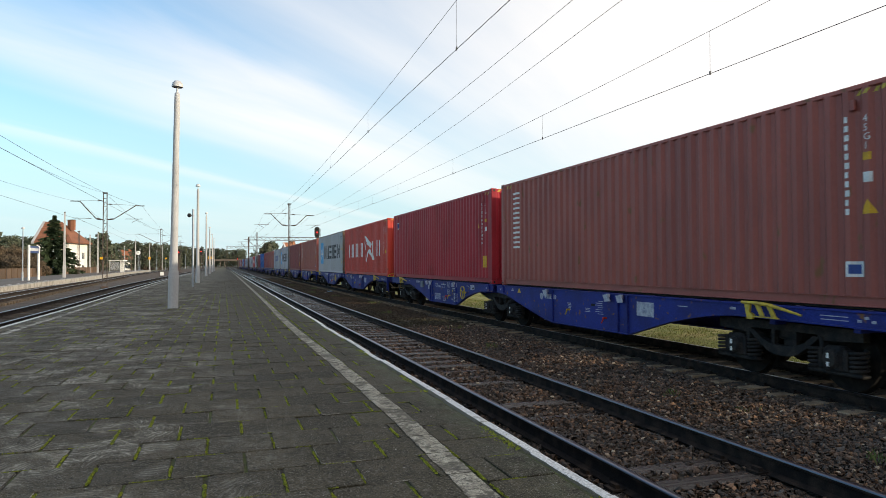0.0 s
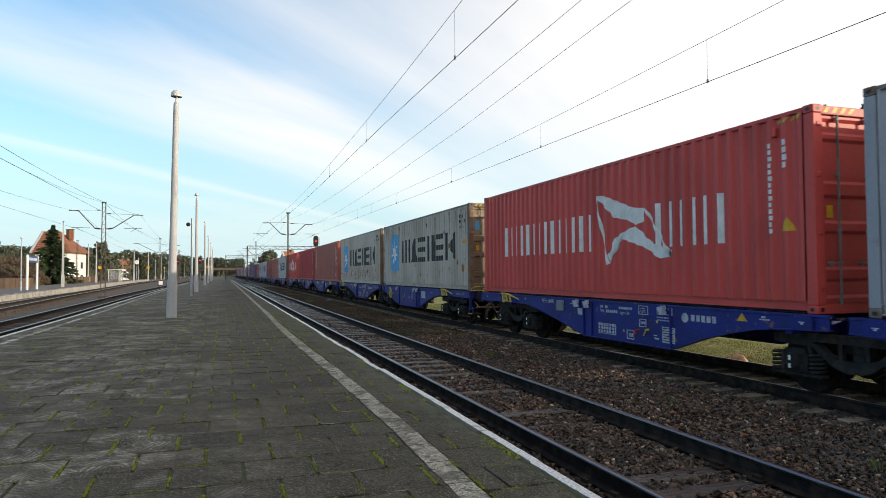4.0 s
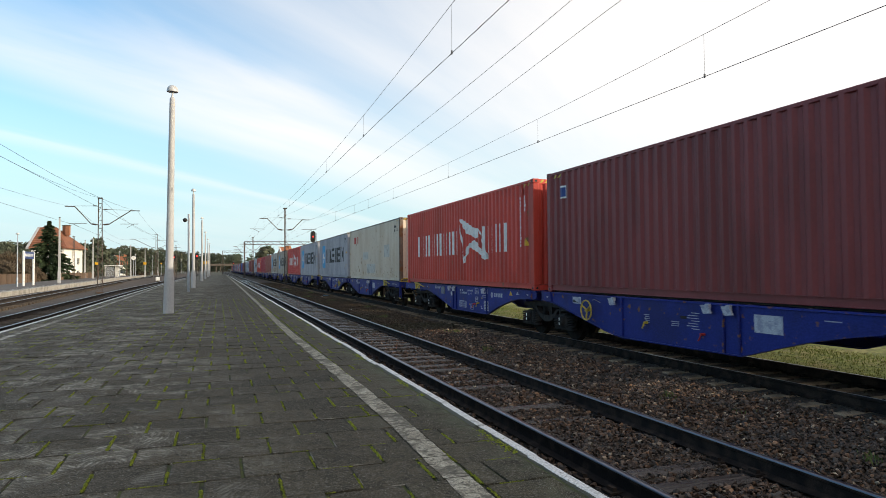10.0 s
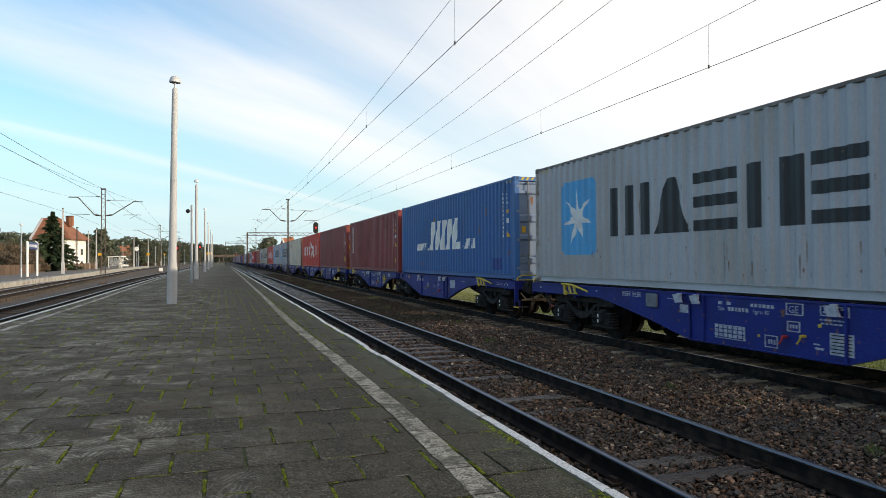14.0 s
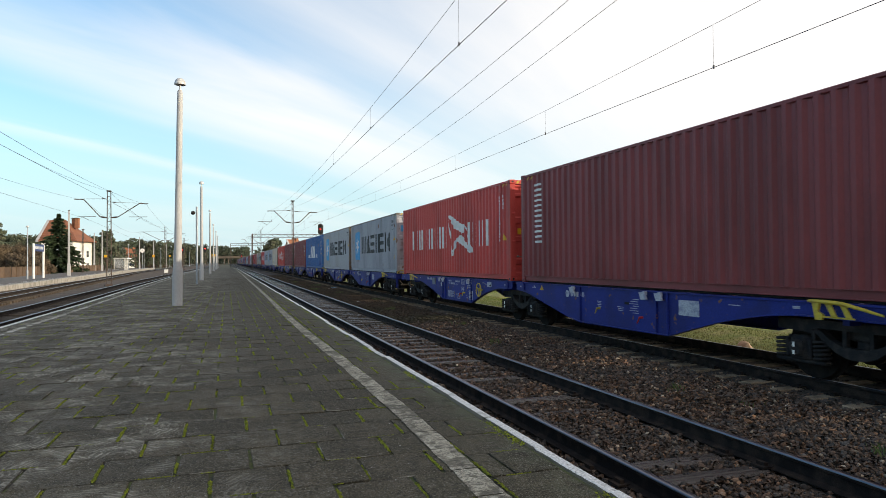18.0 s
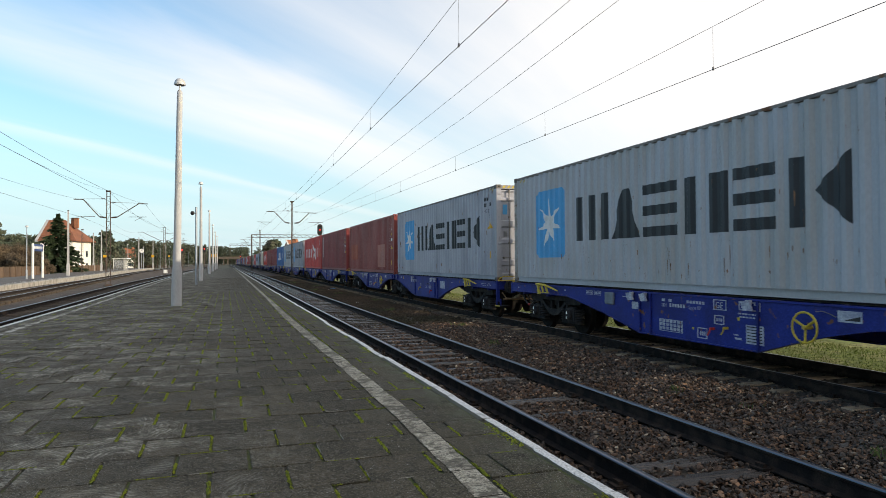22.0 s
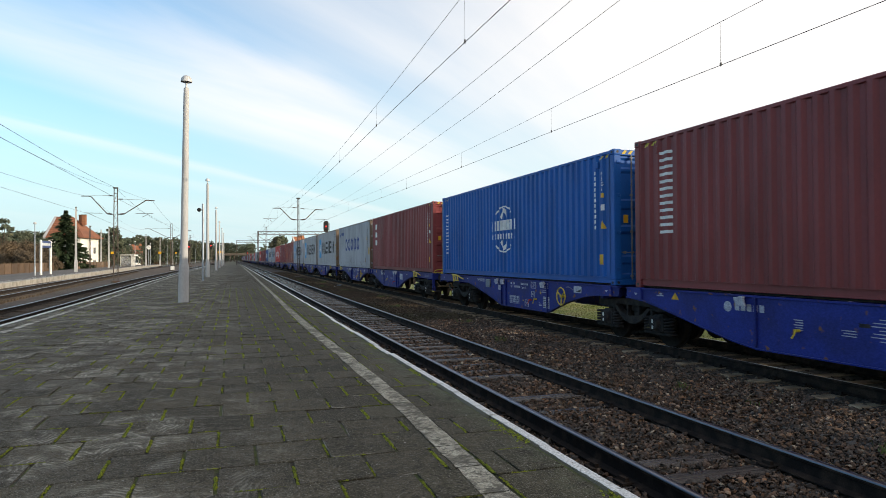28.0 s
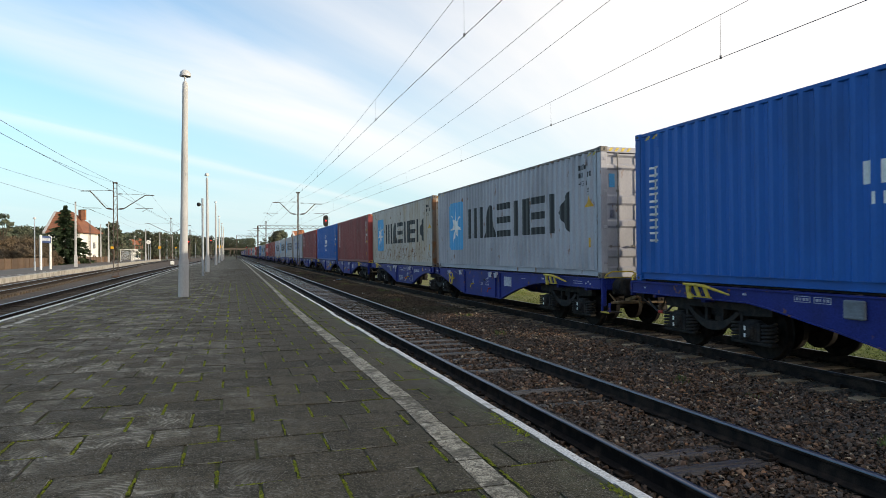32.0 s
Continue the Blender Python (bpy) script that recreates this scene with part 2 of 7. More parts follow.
LINE_PAINT = surface("worn_white_line", (0.42, 0.385, 0.30), 0.85, second=(0.29, 0.26, 0.20), scale=7, amount=0.9, fine=130, fine_amount=0.5, bump=0.6, edge=(0.45, 0.60), stains=(((0.10, 0.088, 0.064), 2.2, 0.48, 0.58, 0.8), ((0.080, 0.070, 0.050), 11.0, 0.51, 0.59, 0.8), ((0.06, 0.052, 0.04), 45.0, 0.53, 0.57, 0.75), ((0.48, 0.45, 0.38), 30.0, 0.60, 0.66, 0.6)))
EDGE_PAINT = surface("white_edge_paint", (0.62, 0.61, 0.59), 0.8, second=(0.34, 0.33, 0.30), scale=9, amount=0.8, fine=60, fine_amount=0.3, bump=0.4, edge=(0.54, 0.68), stains=(((0.16, 0.15, 0.13), 24.0, 0.61, 0.67, 0.7),))
FLAKED_PAINT = surface("flaked_white_line", (0.50, 0.48, 0.42), 0.85, second=(0.20, 0.18, 0.14), scale=5, amount=0.9, fine=90, fine_amount=0.4, bump=0.4, edge=(0.46, 0.58), stains=(((0.085, 0.075, 0.055), 3.0, 0.48, 0.56, 0.85), ((0.08, 0.07, 0.05), 16.0, 0.54, 0.60, 0.8)))
EDGE_CONCRETE = surface("edge_concrete", (0.10, 0.093, 0.072), 0.9, second=(0.06, 0.065, 0.045), scale=3, amount=0.8, fine=80, fine_amount=0.3, bump=0.4)
RAIL_STEEL = surface("rail_side", (0.015, 0.012, 0.011), 0.92, metal=0.0, spec=0.12, second=(0.045, 0.032, 0.024), scale=6, amount=0.7, fine=90, fine_amount=0.25, bump=0.2)
RAIL_HEAD = surface("polished_rail_head", (0.13, 0.14, 0.165), 0.29, metal=1.0, scale=2, amount=0.3, fine=80, fine_amount=0.1, bump=0.03, stretch=(1, 0.1, 1))
SLEEPER = surface("sleeper_timber", (0.018, 0.015, 0.014), 0.24, second=(0.042, 0.036, 0.034), scale=3, amount=0.8, fine=60, fine_amount=0.4, bump=0.25, stretch=(0.3, 5, 1), vary=0.6, spec=0.5)
SLEEPER_W = surface("western_sleeper", (0.060, 0.048, 0.038), 0.9, second=(0.09, 0.07, 0.05), scale=3, amount=0.8, fine=60, fine_amount=0.3, bump=0.3, vary=0.2, spec=0.2)
SLEEPER_C = surface("sleeper_concrete", (0.25, 0.19, 0.13), 0.95, spec=0.05, second=(0.11, 0.08, 0.055), scale=3, amount=0.8, fine=60, fine_amount=0.25, bump=0.3, vary=0.15)
BALLAST = surface("ballast_bed", (0.058, 0.039, 0.027), 0.95, second=(0.036, 0.032, 0.024), scale=0.8, amount=0.9, fine=22, fine_amount=0.55, bump=1.0, bump_scale=18)
STONE = surface("ballast_stone", (0.097, 0.059, 0.039), 0.85, spec=0.25, second=(0.085, 0.060, 0.046), scale=0.9, amount=0.8, fine=50, fine_amount=0.35, bump=0.3, vary=0.7, island=True, alt=(((0.066, 0.055, 0.048), 0.48), ((0.105, 0.090, 0.076), 0.76), ((0.185, 0.10, 0.055), 0.81), ((0.36, 0.29, 0.21), 0.955)), stains=(((0.060, 0.056, 0.052), 0.45, 0.47, 0.60, 0.45),))
STONE_FAR = surface("distant_ballast_stone", (0.066, 0.047, 0.033), 0.9, spec=0.2, second=(0.045, 0.042, 0.026), scale=0.5, amount=0.8, fine=50, fine_amount=0.3, bump=0.3, vary=0.4, island=True)
# a darker mix for the stones between the train's rails
STONE_DARK = surface("dark_ballast_stone", (0.050, 0.036, 0.027), 0.85, spec=0.2, second=(0.03, 0.024, 0.02), scale=1.1, amount=0.8, fine=50, fine_amount=0.3, bump=0.3, vary=0.4, island=True)
GRASS = surface("winter_grass", (0.125, 0.15, 0.030), 0.95, second=(0.20, 0.185, 0.065), scale=1.3, amount=0.9, fine=9, fine_amount=0.5, bump=1.0, bump_scale=7)
GRASS_BLADE = surface("grass_blade", (0.125, 0.16, 0.03), 0.9, second=(0.18, 0.175, 0.06), scale=0.5, amount=0.9, fine=20, vary=0.12, island=True, bump=0)
BALLAST_W = surface("west_ballast", (0.062, 0.044, 0.031), 0.95, second=(0.088, 0.062, 0.043), scale=0.6, amount=0.8, fine=18, fine_amount=0.5, bump=0.9, bump_scale=14)
EARTH = surface("far_ground", (0.10, 0.095, 0.055), 0.95, second=(0.075, 0.065, 0.045), scale=0.05, amount=0.9, fine=3, fine_amount=0.4, bump=0.4, bump_scale=2)
LAMP_CONCRETE = surface("lamp_concrete", (0.43, 0.43, 0.435), 0.85, second=(0.34, 0.34, 0.345), scale=1.4, amount=0.6, fine=60, fine_amount=0.12, bump=0.15, stretch=(1, 1, 0.25))
LAMP_SHADE = surface("lamp_shade_metal", (0.55, 0.55, 0.55), 0.5, metal=0.2, fine=40, bump=0.05)
FADED_WHITE = surface("faded_white_lettering", (0.40, 0.41, 0.46), 0.6, second=(0.20, 0.21, 0.30), scale=9, amount=0.8, fine=60, fine_amount=0.3, bump=0)
GALV = surface("galvanised_steel", (0.33, 0.36, 0.40), 0.5, metal=0.5, fine=40, bump=0.05)
MAST_STEEL = surface("mast_steel", (0.075, 0.068, 0.064), 0.7, metal=0.3, second=(0.12, 0.07, 0.045), scale=2, amount=0.7, fine=50, bump=0.1)
WIRE = surface("wire_copper", (0.07, 0.072, 0.08), 0.6, metal=0.5, bump=0)
INSULATOR = surface("brown_insulator", (0.055, 0.036, 0.03), 0.4, bump=0)
BLACK = surface("black_paint", (0.012, 0.012, 0.013), 0.5, bump=0.05)
RED_LIGHT = glowing("red_signal_light", (1.0, 0.03, 0.02), 3.0)
DIM_RED = glowing("dim_red_signal_light", (0.8, 0.03, 0.03), 0.4)
YELLOW = surface("yellow_paint", (0.55, 0.40, 0.03), 0.5, second=(0.3, 0.22, 0.05), scale=14, amount=0.6, fine=60, bump=0.08)
YELLOW_SIGN = surface("yellow_label", (0.62, 0.34, 0.01), 0.5, fine=60, bump=0)
WHITE = surface("white_paint", (0.72, 0.72, 0.70), 0.55, second=(0.5, 0.5, 0.48), scale=5, amount=0.5, fine=60, bump=0.05)
WAGON_BLUE = surface("wagon_blue_paint", (0.015, 0.026, 0.180), 0.5, spec=0.15, second=(0.016, 0.020, 0.105), scale=1.6, amount=0.7, fine=45, fine_amount=0.25, bump=0.08, vary=0.12, rust=0.14, rust_scale=6.0)
UNDERFRAME = surface("dark_running_gear", (0.016, 0.015, 0.016), 0.8, metal=0.0, spec=0.2, second=(0.04, 0.033, 0.028), scale=7, amount=0.7, fine=60, fine_amount=0.3, bump=0.2)
WHEEL_STEEL = surface("wheel_steel", (0.011, 0.010, 0.010), 0.85, spec=0.1, metal=0.0, second=(0.024, 0.02, 0.017), scale=9, amount=0.7, fine=60, bump=0.1)
STEEL_BARE = surface("bare_steel", (0.3, 0.3, 0.31), 0.4, metal=0.8, fine=50, bump=0.05)
DOOR_STEEL = surface("door_hardware_steel", (0.20, 0.19, 0.18), 0.65, metal=0.2, second=(0.13, 0.11, 0.09), scale=6, amount=0.7, fine=50, bump=0.1)
LOGO_BLUE = surface("light_blue_panel", (0.07, 0.33, 0.62), 0.5, second=(0.08, 0.28, 0.5), scale=2, fine=50, bump=0)
INK = surface("black_marking", (0.018, 0.020, 0.024), 0.5, fine=50, bump=0)
NAVY = surface("navy_marking", (0.02, 0.05, 0.22), 0.5, fine=50, bump=0)
RED_INK = surface("red_marking", (0.45, 0.03, 0.02), 0.5, fine=50, bump=0)
PLASTER = surface("white_plaster", (0.80, 0.78, 0.73), 0.9, second=(0.66, 0.64, 0.60), scale=0.8, amount=0.5, fine=20, bump=0.1)
ROOF_TILE = surface("red_roof_tiles", (0.235, 0.095, 0.052), 0.85, second=(0.15, 0.065, 0.04), scale=0.6, amount=0.7, fine=10, fine_amount=0.3, bump=0.4, vary=0.15)
BRICK = surface("chimney_brick", (0.3, 0.13, 0.07), 0.9, fine=20, bump=0.3)
NEEDLES = surface("spruce_needles", (0.028, 0.05, 0.02), 0.9, second=(0.045, 0.07, 0.03), scale=0.6, amount=0.9, fine=6, vary=0.4, island=True, bump=0)
PINE = surface("far_pine_foliage", (0.068, 0.088, 0.058), 0.95, second=(0.088, 0.092, 0.058), scale=0.08, amount=0.9, fine=2, vary=0.18, island=True, bump=0)
BARE = surface("bare_twigs", (0.085, 0.066, 0.046), 0.95, second=(0.12, 0.085, 0.05), scale=0.5, amount=0.9, fine=6, vary=0.25, island=True, bump=0)
BARK = surface("bark", (0.09, 0.065, 0.048), 0.95, fine=25, fine_amount=0.4, bump=0.6)
WOOD_FENCE = surface("weathered_fence_boards", (0.13, 0.085, 0.055), 0.9, fine=30, bump=0.3, vary=0.3)
GLASS = glass("window_glass")
SHELTER_PANEL = surface("pale_shelter_panel", (0.62, 0.64, 0.66), 0.25, fine=20, bump=0.02, spec=0.5)
SHELTER_PANEL.node_tree.nodes["Principled BSDF"].inputs["Transmission Weight"].default_value = 0.75
SIGN_BLUE = surface("sign_blue", (0.010, 0.035, 0.16), 0.4, fine=30, bump=0)
PLATFORM_L = surface("left_platform_concrete", (0.36, 0.34, 0.30), 0.9, second=(0.17, 0.155, 0.13), scale=1.6, amount=0.7, fine=30, fine_amount=0.25, bump=0.2)
PLATFORM_TOP = surface("left_platform_paving", (0.115, 0.10, 0.085), 0.9, second=(0.08, 0.07, 0.06), scale=0.6, amount=0.7, fine=12, fine_amount=0.25, bump=0.2)
BEIGE = surface("beige_concrete", (0.115, 0.095, 0.078), 0.9, second=(0.08, 0.065, 0.052), scale=0.4, fine=5, bump=0.1)

# ---- mesh tools ----


class Geo:
    """Collects faces for one mesh."""

    def __init__(self):
        self.v, self.f = [], []

    def poly(self, pts):
        n = len(self.v)
        self.v += [tuple(p) for p in pts]
        self.f.append(tuple(range(n, n + len(pts))))
        return self

    def box(self, x0, x1, y0, y1, z0, z1, c=0.0):
        """A box with chamfered long edges (c), in axis order."""
        n = len(self.v)
        if c <= 0:
            self.v += [(x, y, z) for z in (z0, z1) for x, y in ((x0, y0), (x1, y0), (x1, y1), (x0, y1))]
            self.f += [tuple(n + i for i in q) for q in ((3, 2, 1, 0), (4, 5, 6, 7), (0, 1, 5, 4), (1, 2, 6, 5), (2, 3, 7, 6), (3, 0, 4, 7))]
            return self
        rings = []
        for z, s in ((z0, c), (z0 + c, 0), (z1 - c, 0), (z1, c)):
            a = (x0 + s, x1 - s, y0 + s, y1 - s)
            k = c * (0.6 if s else 1.0)
            rings.append([(a[0] + k, a[2], z), (a[1] - k, a[2], z), (a[1], a[2] + k, z), (a[1], a[3] - k, z),
                          (a[1] - k, a[3], z), (a[0] + k, a[3], z), (a[0], a[3] - k, z), (a[0], a[2] + k, z)])
        return self.loft(rings)

    def loft(self, rings, caps=True, close=True):
        n, m = len(self.v), len(rings[0])
        for r in rings:
            self.v += [tuple(p) for p in r]
        for i in range(len(rings) - 1):
            for j in range(m if close else m - 1):
                k = (j + 1) % m
                self.f.append((n + i * m + j, n + i * m + k, n + (i + 1) * m + k, n + (i + 1) * m + j))
        if caps:
            self.f.append(tuple(n + j for j in reversed(range(m))))
            self.f.append(tuple(n + (len(rings) - 1) * m + j for j in range(m)))
        return self

    def tube(self, a, b, r0, r1=None, seg=10):
        return self.pipe([a, b], [r0, r0 if r1 is None else r1], seg)

    def pipe(self, pts, radii, seg=8):
        pts = [Vector(p) for p in pts]
        if not isinstance(radii, (list, tuple)):
            radii = [radii] * len(pts)
        rings, side = [], None
        for i, p in enumerate(pts):
            d = (pts[min(i + 1, len(pts) - 1)] - pts[max(i - 1, 0)]).normalized()
            if side is None:
                side = d.orthogonal().normalized()
            side = (side - d * side.dot(d)).normalized()
            up = d.cross(side)
            rings.append([p + (side * math.cos(2 * math.pi * k / seg) + up * math.sin(2 * math.pi * k / seg)) * radii[i] for k in range(seg)])
        return self.loft(rings)

    def spin(self, profile, axis="z", at=(0, 0, 0), seg=20):
        """A turned body: profile of (radius, height) along the axis."""
        rings = []
        for r, hgt in profile:
            ring = []
            for k in range(seg):
                a = 2 * math.pi * k / seg
                c, s = r * math.cos(a), r * math.sin(a)
                p = {"z": (c, s, hgt), "x": (hgt, c, s), "y": (s, hgt, c)}[axis]
                ring.append((p[0] + at[0], p[1] + at[1], p[2] + at[2]))
            rings.append(ring)
        return self.loft(rings)

    def prism(self, outline, x0, x1):
        """An outline in (y, z), thick from x0 to x1; the outline may be concave."""
        n, m = len(self.v), len(outline)
        self.v += [(x0, y, z) for y, z in outline] + [(x1, y, z) for y, z in outline]
        self.f.append(tuple(range(n, n + m)))
        self.f.append(tuple(n + m + i for i in reversed(range(m))))
        for i in range(m):
            k = (i + 1) % m
            self.f.append((n + i, n + m + i, n + m + k, n + k))
        return self

    def mesh(self, name, material=None, smooth=False, fix=True):
        me = bpy.data.meshes.new(name)
        me.from_pydata(self.v, [], self.f)
        if fix:
            bm = bmesh.new()
            bm.from_mesh(me)
            bmesh.ops.recalc_face_normals(bm, faces=bm.faces)
            bm.to_mesh(me)
            bm.free()
        if material:
            me.materials.append(material)
        if smooth:
            me.polygons.foreach_set("use_smooth", [True] * len(me.polygons))
            me.set_sharp_from_angle(angle=radians(40))
        return me


def thing(name, label, category, group="", kind="", m=None, mesh=None):
    ob = new(name, mesh)
    if m is not None:
        ob.matrix_basis = m
    return tagged(ob, label, category, group, kind)


def part(name, geo, material, parent, label="", smooth=False, at=None):
    """One mesh object under a thing or a part. geo: a Geo, or a mesh that is shared."""
    shared = not isinstance(geo, Geo)
    me = geo if shared else geo.mesh(name, material, smooth)
    ob = new(name, me)
    if shared and material is not None:
        if not me.materials:
            me.materials.append(material)
        if me.materials[0] != material:
            ob.material_slots[0].link = "OBJECT"
            ob.material_slots[0].material = material
    ob.parent = parent
    if at is not None:
        ob.matrix_basis = at
    return tagged(ob, label) if label else ob


def lin(table, y):
    """Straight interpolation in a small table of (y, x)."""
    for (a, va), (b, vb) in zip(table, table[1:]):
        if y <= b:
            return va + (vb - va) * max(0.0, (y - a) / (b - a))
    return table[-1][1]



# ---- ground, tracks, platform ----
ZP = 0.38  # platform top over rail head
NEAR_X, TRAIN_X = 4.027, 8.915  # track axes
EDGE_X = 2.23
STRIP = ((-60, 1.45), (3.5, 1.47), (6, 1.52), (9, 1.51), (13.5, 1.455), (18, 1.445), (27, 1.52), (40, 1.55), (75, 1.66), (180, 1.72))  # the worn line along the platform
LEFT_EDGE = ((-60, -4.70), (26, -4.75), (38, -4.95), (54, -5.12), (80, -5.3), (180, -5.3), (400, -5.3))
L1_AXIS = ((-60, -7.0), (30, -7.25), (45, -7.55), (66, -7.9), (120, -7.9), (200, -7.6), (900, -6.5))
L2_AXIS = ((-60, -8.9), (20, -11.0), (45, -12.15), (66, -13.4), (100, -14.8), (150, -17.2), (230, -19.0), (900, -24.0))
LP_EDGE = ((-60, -11.8), (30, -13.9), (56, -15.15), (81, -16.5), (100, -17.3), (150, -20.3), (213, -21.9), (240, -22.3))


def ground():
    g = Geo()
    g.poly([(-2500, -600, -0.62), (2500, -600, -0.62), (2500, 3500, -0.62), (-2500, 3500, -0.62)])
    thing("ground", "brown winter ground reaching to the horizon", "ground", kind="structure", mesh=g.mesh("ground", EARTH))
    # the meadow behind the train, gently uneven
    g = Geo()
    nx, ny = 26, 90
    for j in range(ny + 1):
        for i in range(nx + 1):
            x = 11.6 + 0.25 * i + 0.11 * i * i
            y = -60 + j * 4.0
            z = -0.60 + 0.34 * min(1, i / 4) + 0.10 * noise.noise((x * 0.2, y * 0.2, 0)) - (0.35 if i == nx else 0)
            g.v.append((x, y, z))
    for j in range(ny):
        for i in range(nx):
            a = j * (nx + 1) + i
            g.f.append((a, a + 1, a + nx + 2, a + nx + 1))
    thing("meadow", "sunlit yellow-green winter grass beside the railway", "grass", kind="structure", mesh=g.mesh("meadow", GRASS, True))


def ballast(name, xs, y0, y1, label, shift=None, step=1.0, mat=None):
    """A ballast bed: a cross-section of (x, z) swept along the line, slightly uneven."""
    g = Geo()
    ys = [y0]
    while ys[-1] < y1:
        ys.append(ys[-1] + step * (1 + max(0, ys[-1]) * 0.03))
    ys[-1] = y1
    m = len(xs)
    for y in ys:
        dx = lin(shift, y) if shift else 0.0
        for x, z in xs:
            g.v.append((x + dx, y, z + 0.025 * noise.noise((x * 1.3, y * 1.3, 3.0))))
    for j in range(len(ys) - 1):
        for i in range(m - 1):
            g.f.append((j * m + i, j * m + i + 1, (j + 1) * m + i + 1, (j + 1) * m + i))
    return thing(name, label, "ballast", kind="structure", mesh=g.mesh(name, mat or BALLAST, True))


RAIL_SECTION = ((-0.075, -0.172), (0.075, -0.172), (0.075, -0.16), (0.012, -0.14), (0.009, -0.05), (0.034, -0.036), (0.0355, -0.016), (0.030, -0.006), (0.022, -0.003),
                (-0.022, -0.003), (-0.030, -0.006), (-0.0355, -0.016), (-0.034, -0.036), (-0.009, -0.05), (-0.012, -0.14), (-0.075, -0.16))


def rail(parent, path, worn):
    """One rail along (x, y) points with its polished running surface."""
    g, h = Geo(), Geo()
    g.loft([[(x + a, y, z) for a, z in RAIL_SECTION] for x, y in path])
    crown = ((0.017, -0.003), (0.016, -0.0010), (0.008, 0.0)) if worn else ((0.0362, -0.016), (0.0352, -0.0085), (0.0315, -0.0032), (0.0245, 0.0), (0.012, 0.0022))
    h.loft([[(x + a, y, z) for a, z in crown] + [(x - a, y, z) for a, z in reversed(crown)] for x, y in path])
    part("rail", g, RAIL_STEEL, parent, smooth=True)
    part("running_surface", h, RAIL_HEAD, parent, "polished steel running surface", smooth=True)


def track(name, axis, y0, y1, label, worn=False):
    base = thing(name, label, "track", kind="structure")
    ys = [y0 + (y1 - y0) * i / 60 for i in range(61)] if len(axis) > 2 else [y0, y1]
    for side in (-0.75, 0.75):
        rail(base, [(lin(axis, y) + side, y) for y in ys], worn)
    return base


# timbers that lie bare between the near rails; the others are under the stones
BARE_SLEEPERS = (-3.2, -1.0, 1.2, 3.3, 5.03, 5.51, 7.74, 8.53, 10.25, 10.9, 11.55, 12.2, 12.82)


def sleepers(base, axis, y0, y1, step, mat, parts_to, z=-0.175, length=2.5, width=0.25, hidden=False):
    """Sleepers under a track: single pieces up to parts_to, joined beyond."""
    one = Geo().box(-length / 2, length / 2, -width / 2, width / 2, -0.16, 0, 0.012)
    if hidden:
        # weathered timbers, split along the grain
        one = Geo().prism([(-0.122, -0.16), (-0.124, -0.030), (-0.104, -0.008), (-0.075, 0.0), (-0.052, -0.004), (-0.040, -0.020), (-0.030, -0.018), (-0.016, -0.003), (0.030, -0.001), (0.042, -0.012), (0.054, -0.006),
                            (0.085, -0.006), (0.112, -0.016), (0.124, -0.036), (0.122, -0.16)], -length / 2, length / 2)
    one = one.mesh("sleeper", mat, smooth=hidden)
    plate = Geo().box(-0.17, 0.17, -0.08, 0.08, 0.0, 0.018)
    plate.box(-0.13, -0.09, -0.05, 0.05, 0.018, 0.05).box(0.09, 0.13, -0.05, 0.05, 0.018, 0.05)
    plate = plate.mesh("rail_chair", RAIL_STEEL)
    rest = Geo()
    places, r = [], random.Random(5)
    if hidden:
        places = list(BARE_SLEEPERS)
    y = y0
    while y < y1:
        places.append(y)
        y += step
    for y in places:
        x = lin(axis, y)
        if -2 < y < parts_to:
            s = part("sleeper", one, mat, base, at=pose(x + r.uniform(-0.03, 0.03), y, z + r.uniform(-0.012, 0.012), 0, 0, r.uniform(-0.6, 0.6)))
            if y < 15:
                for sx in (-0.75, 0.75):
                    part("rail_chair", plate, RAIL_STEEL, s, at=pose(sx, 0, 0.002))
        else:
            rest.box(x - length / 2, x + length / 2, y - width / 2, y + width / 2, z - 0.16, z)
    if rest.v:
        tagged(part("sleepers_beyond", rest, mat, base), kind="stuff")


STRAIGHT = ((-80, NEAR_X), (700, NEAR_X))
STRAIGHT_T = ((-400, TRAIN_X), (760, TRAIN_X))


def right_tracks():
    ballast("ballast_east", [(2.3, -0.36), (2.7, -0.25), (3.0, -0.215), (4.0, -0.212), (5.0, -0.212), (5.6, -0.20), (6.2, -0.19), (6.9, -0.205), (7.4, -0.225), (7.75, -0.195), (8.0, -0.178), (8.9, -0.180), (9.8, -0.178), (10.2, -0.20),
                             (10.8, -0.27), (11.6, -0.5), (12.2, -0.6)], -60, 720, "brown and grey crushed stone ballast", step=0.7)
    a = track("track_near", STRAIGHT, -80, 700, "dark steel rails on timber sleepers beside the platform")
    b = track("track_train", STRAIGHT_T, -400, 760, "steel rails on concrete sleepers under the train", True)
    return a, b


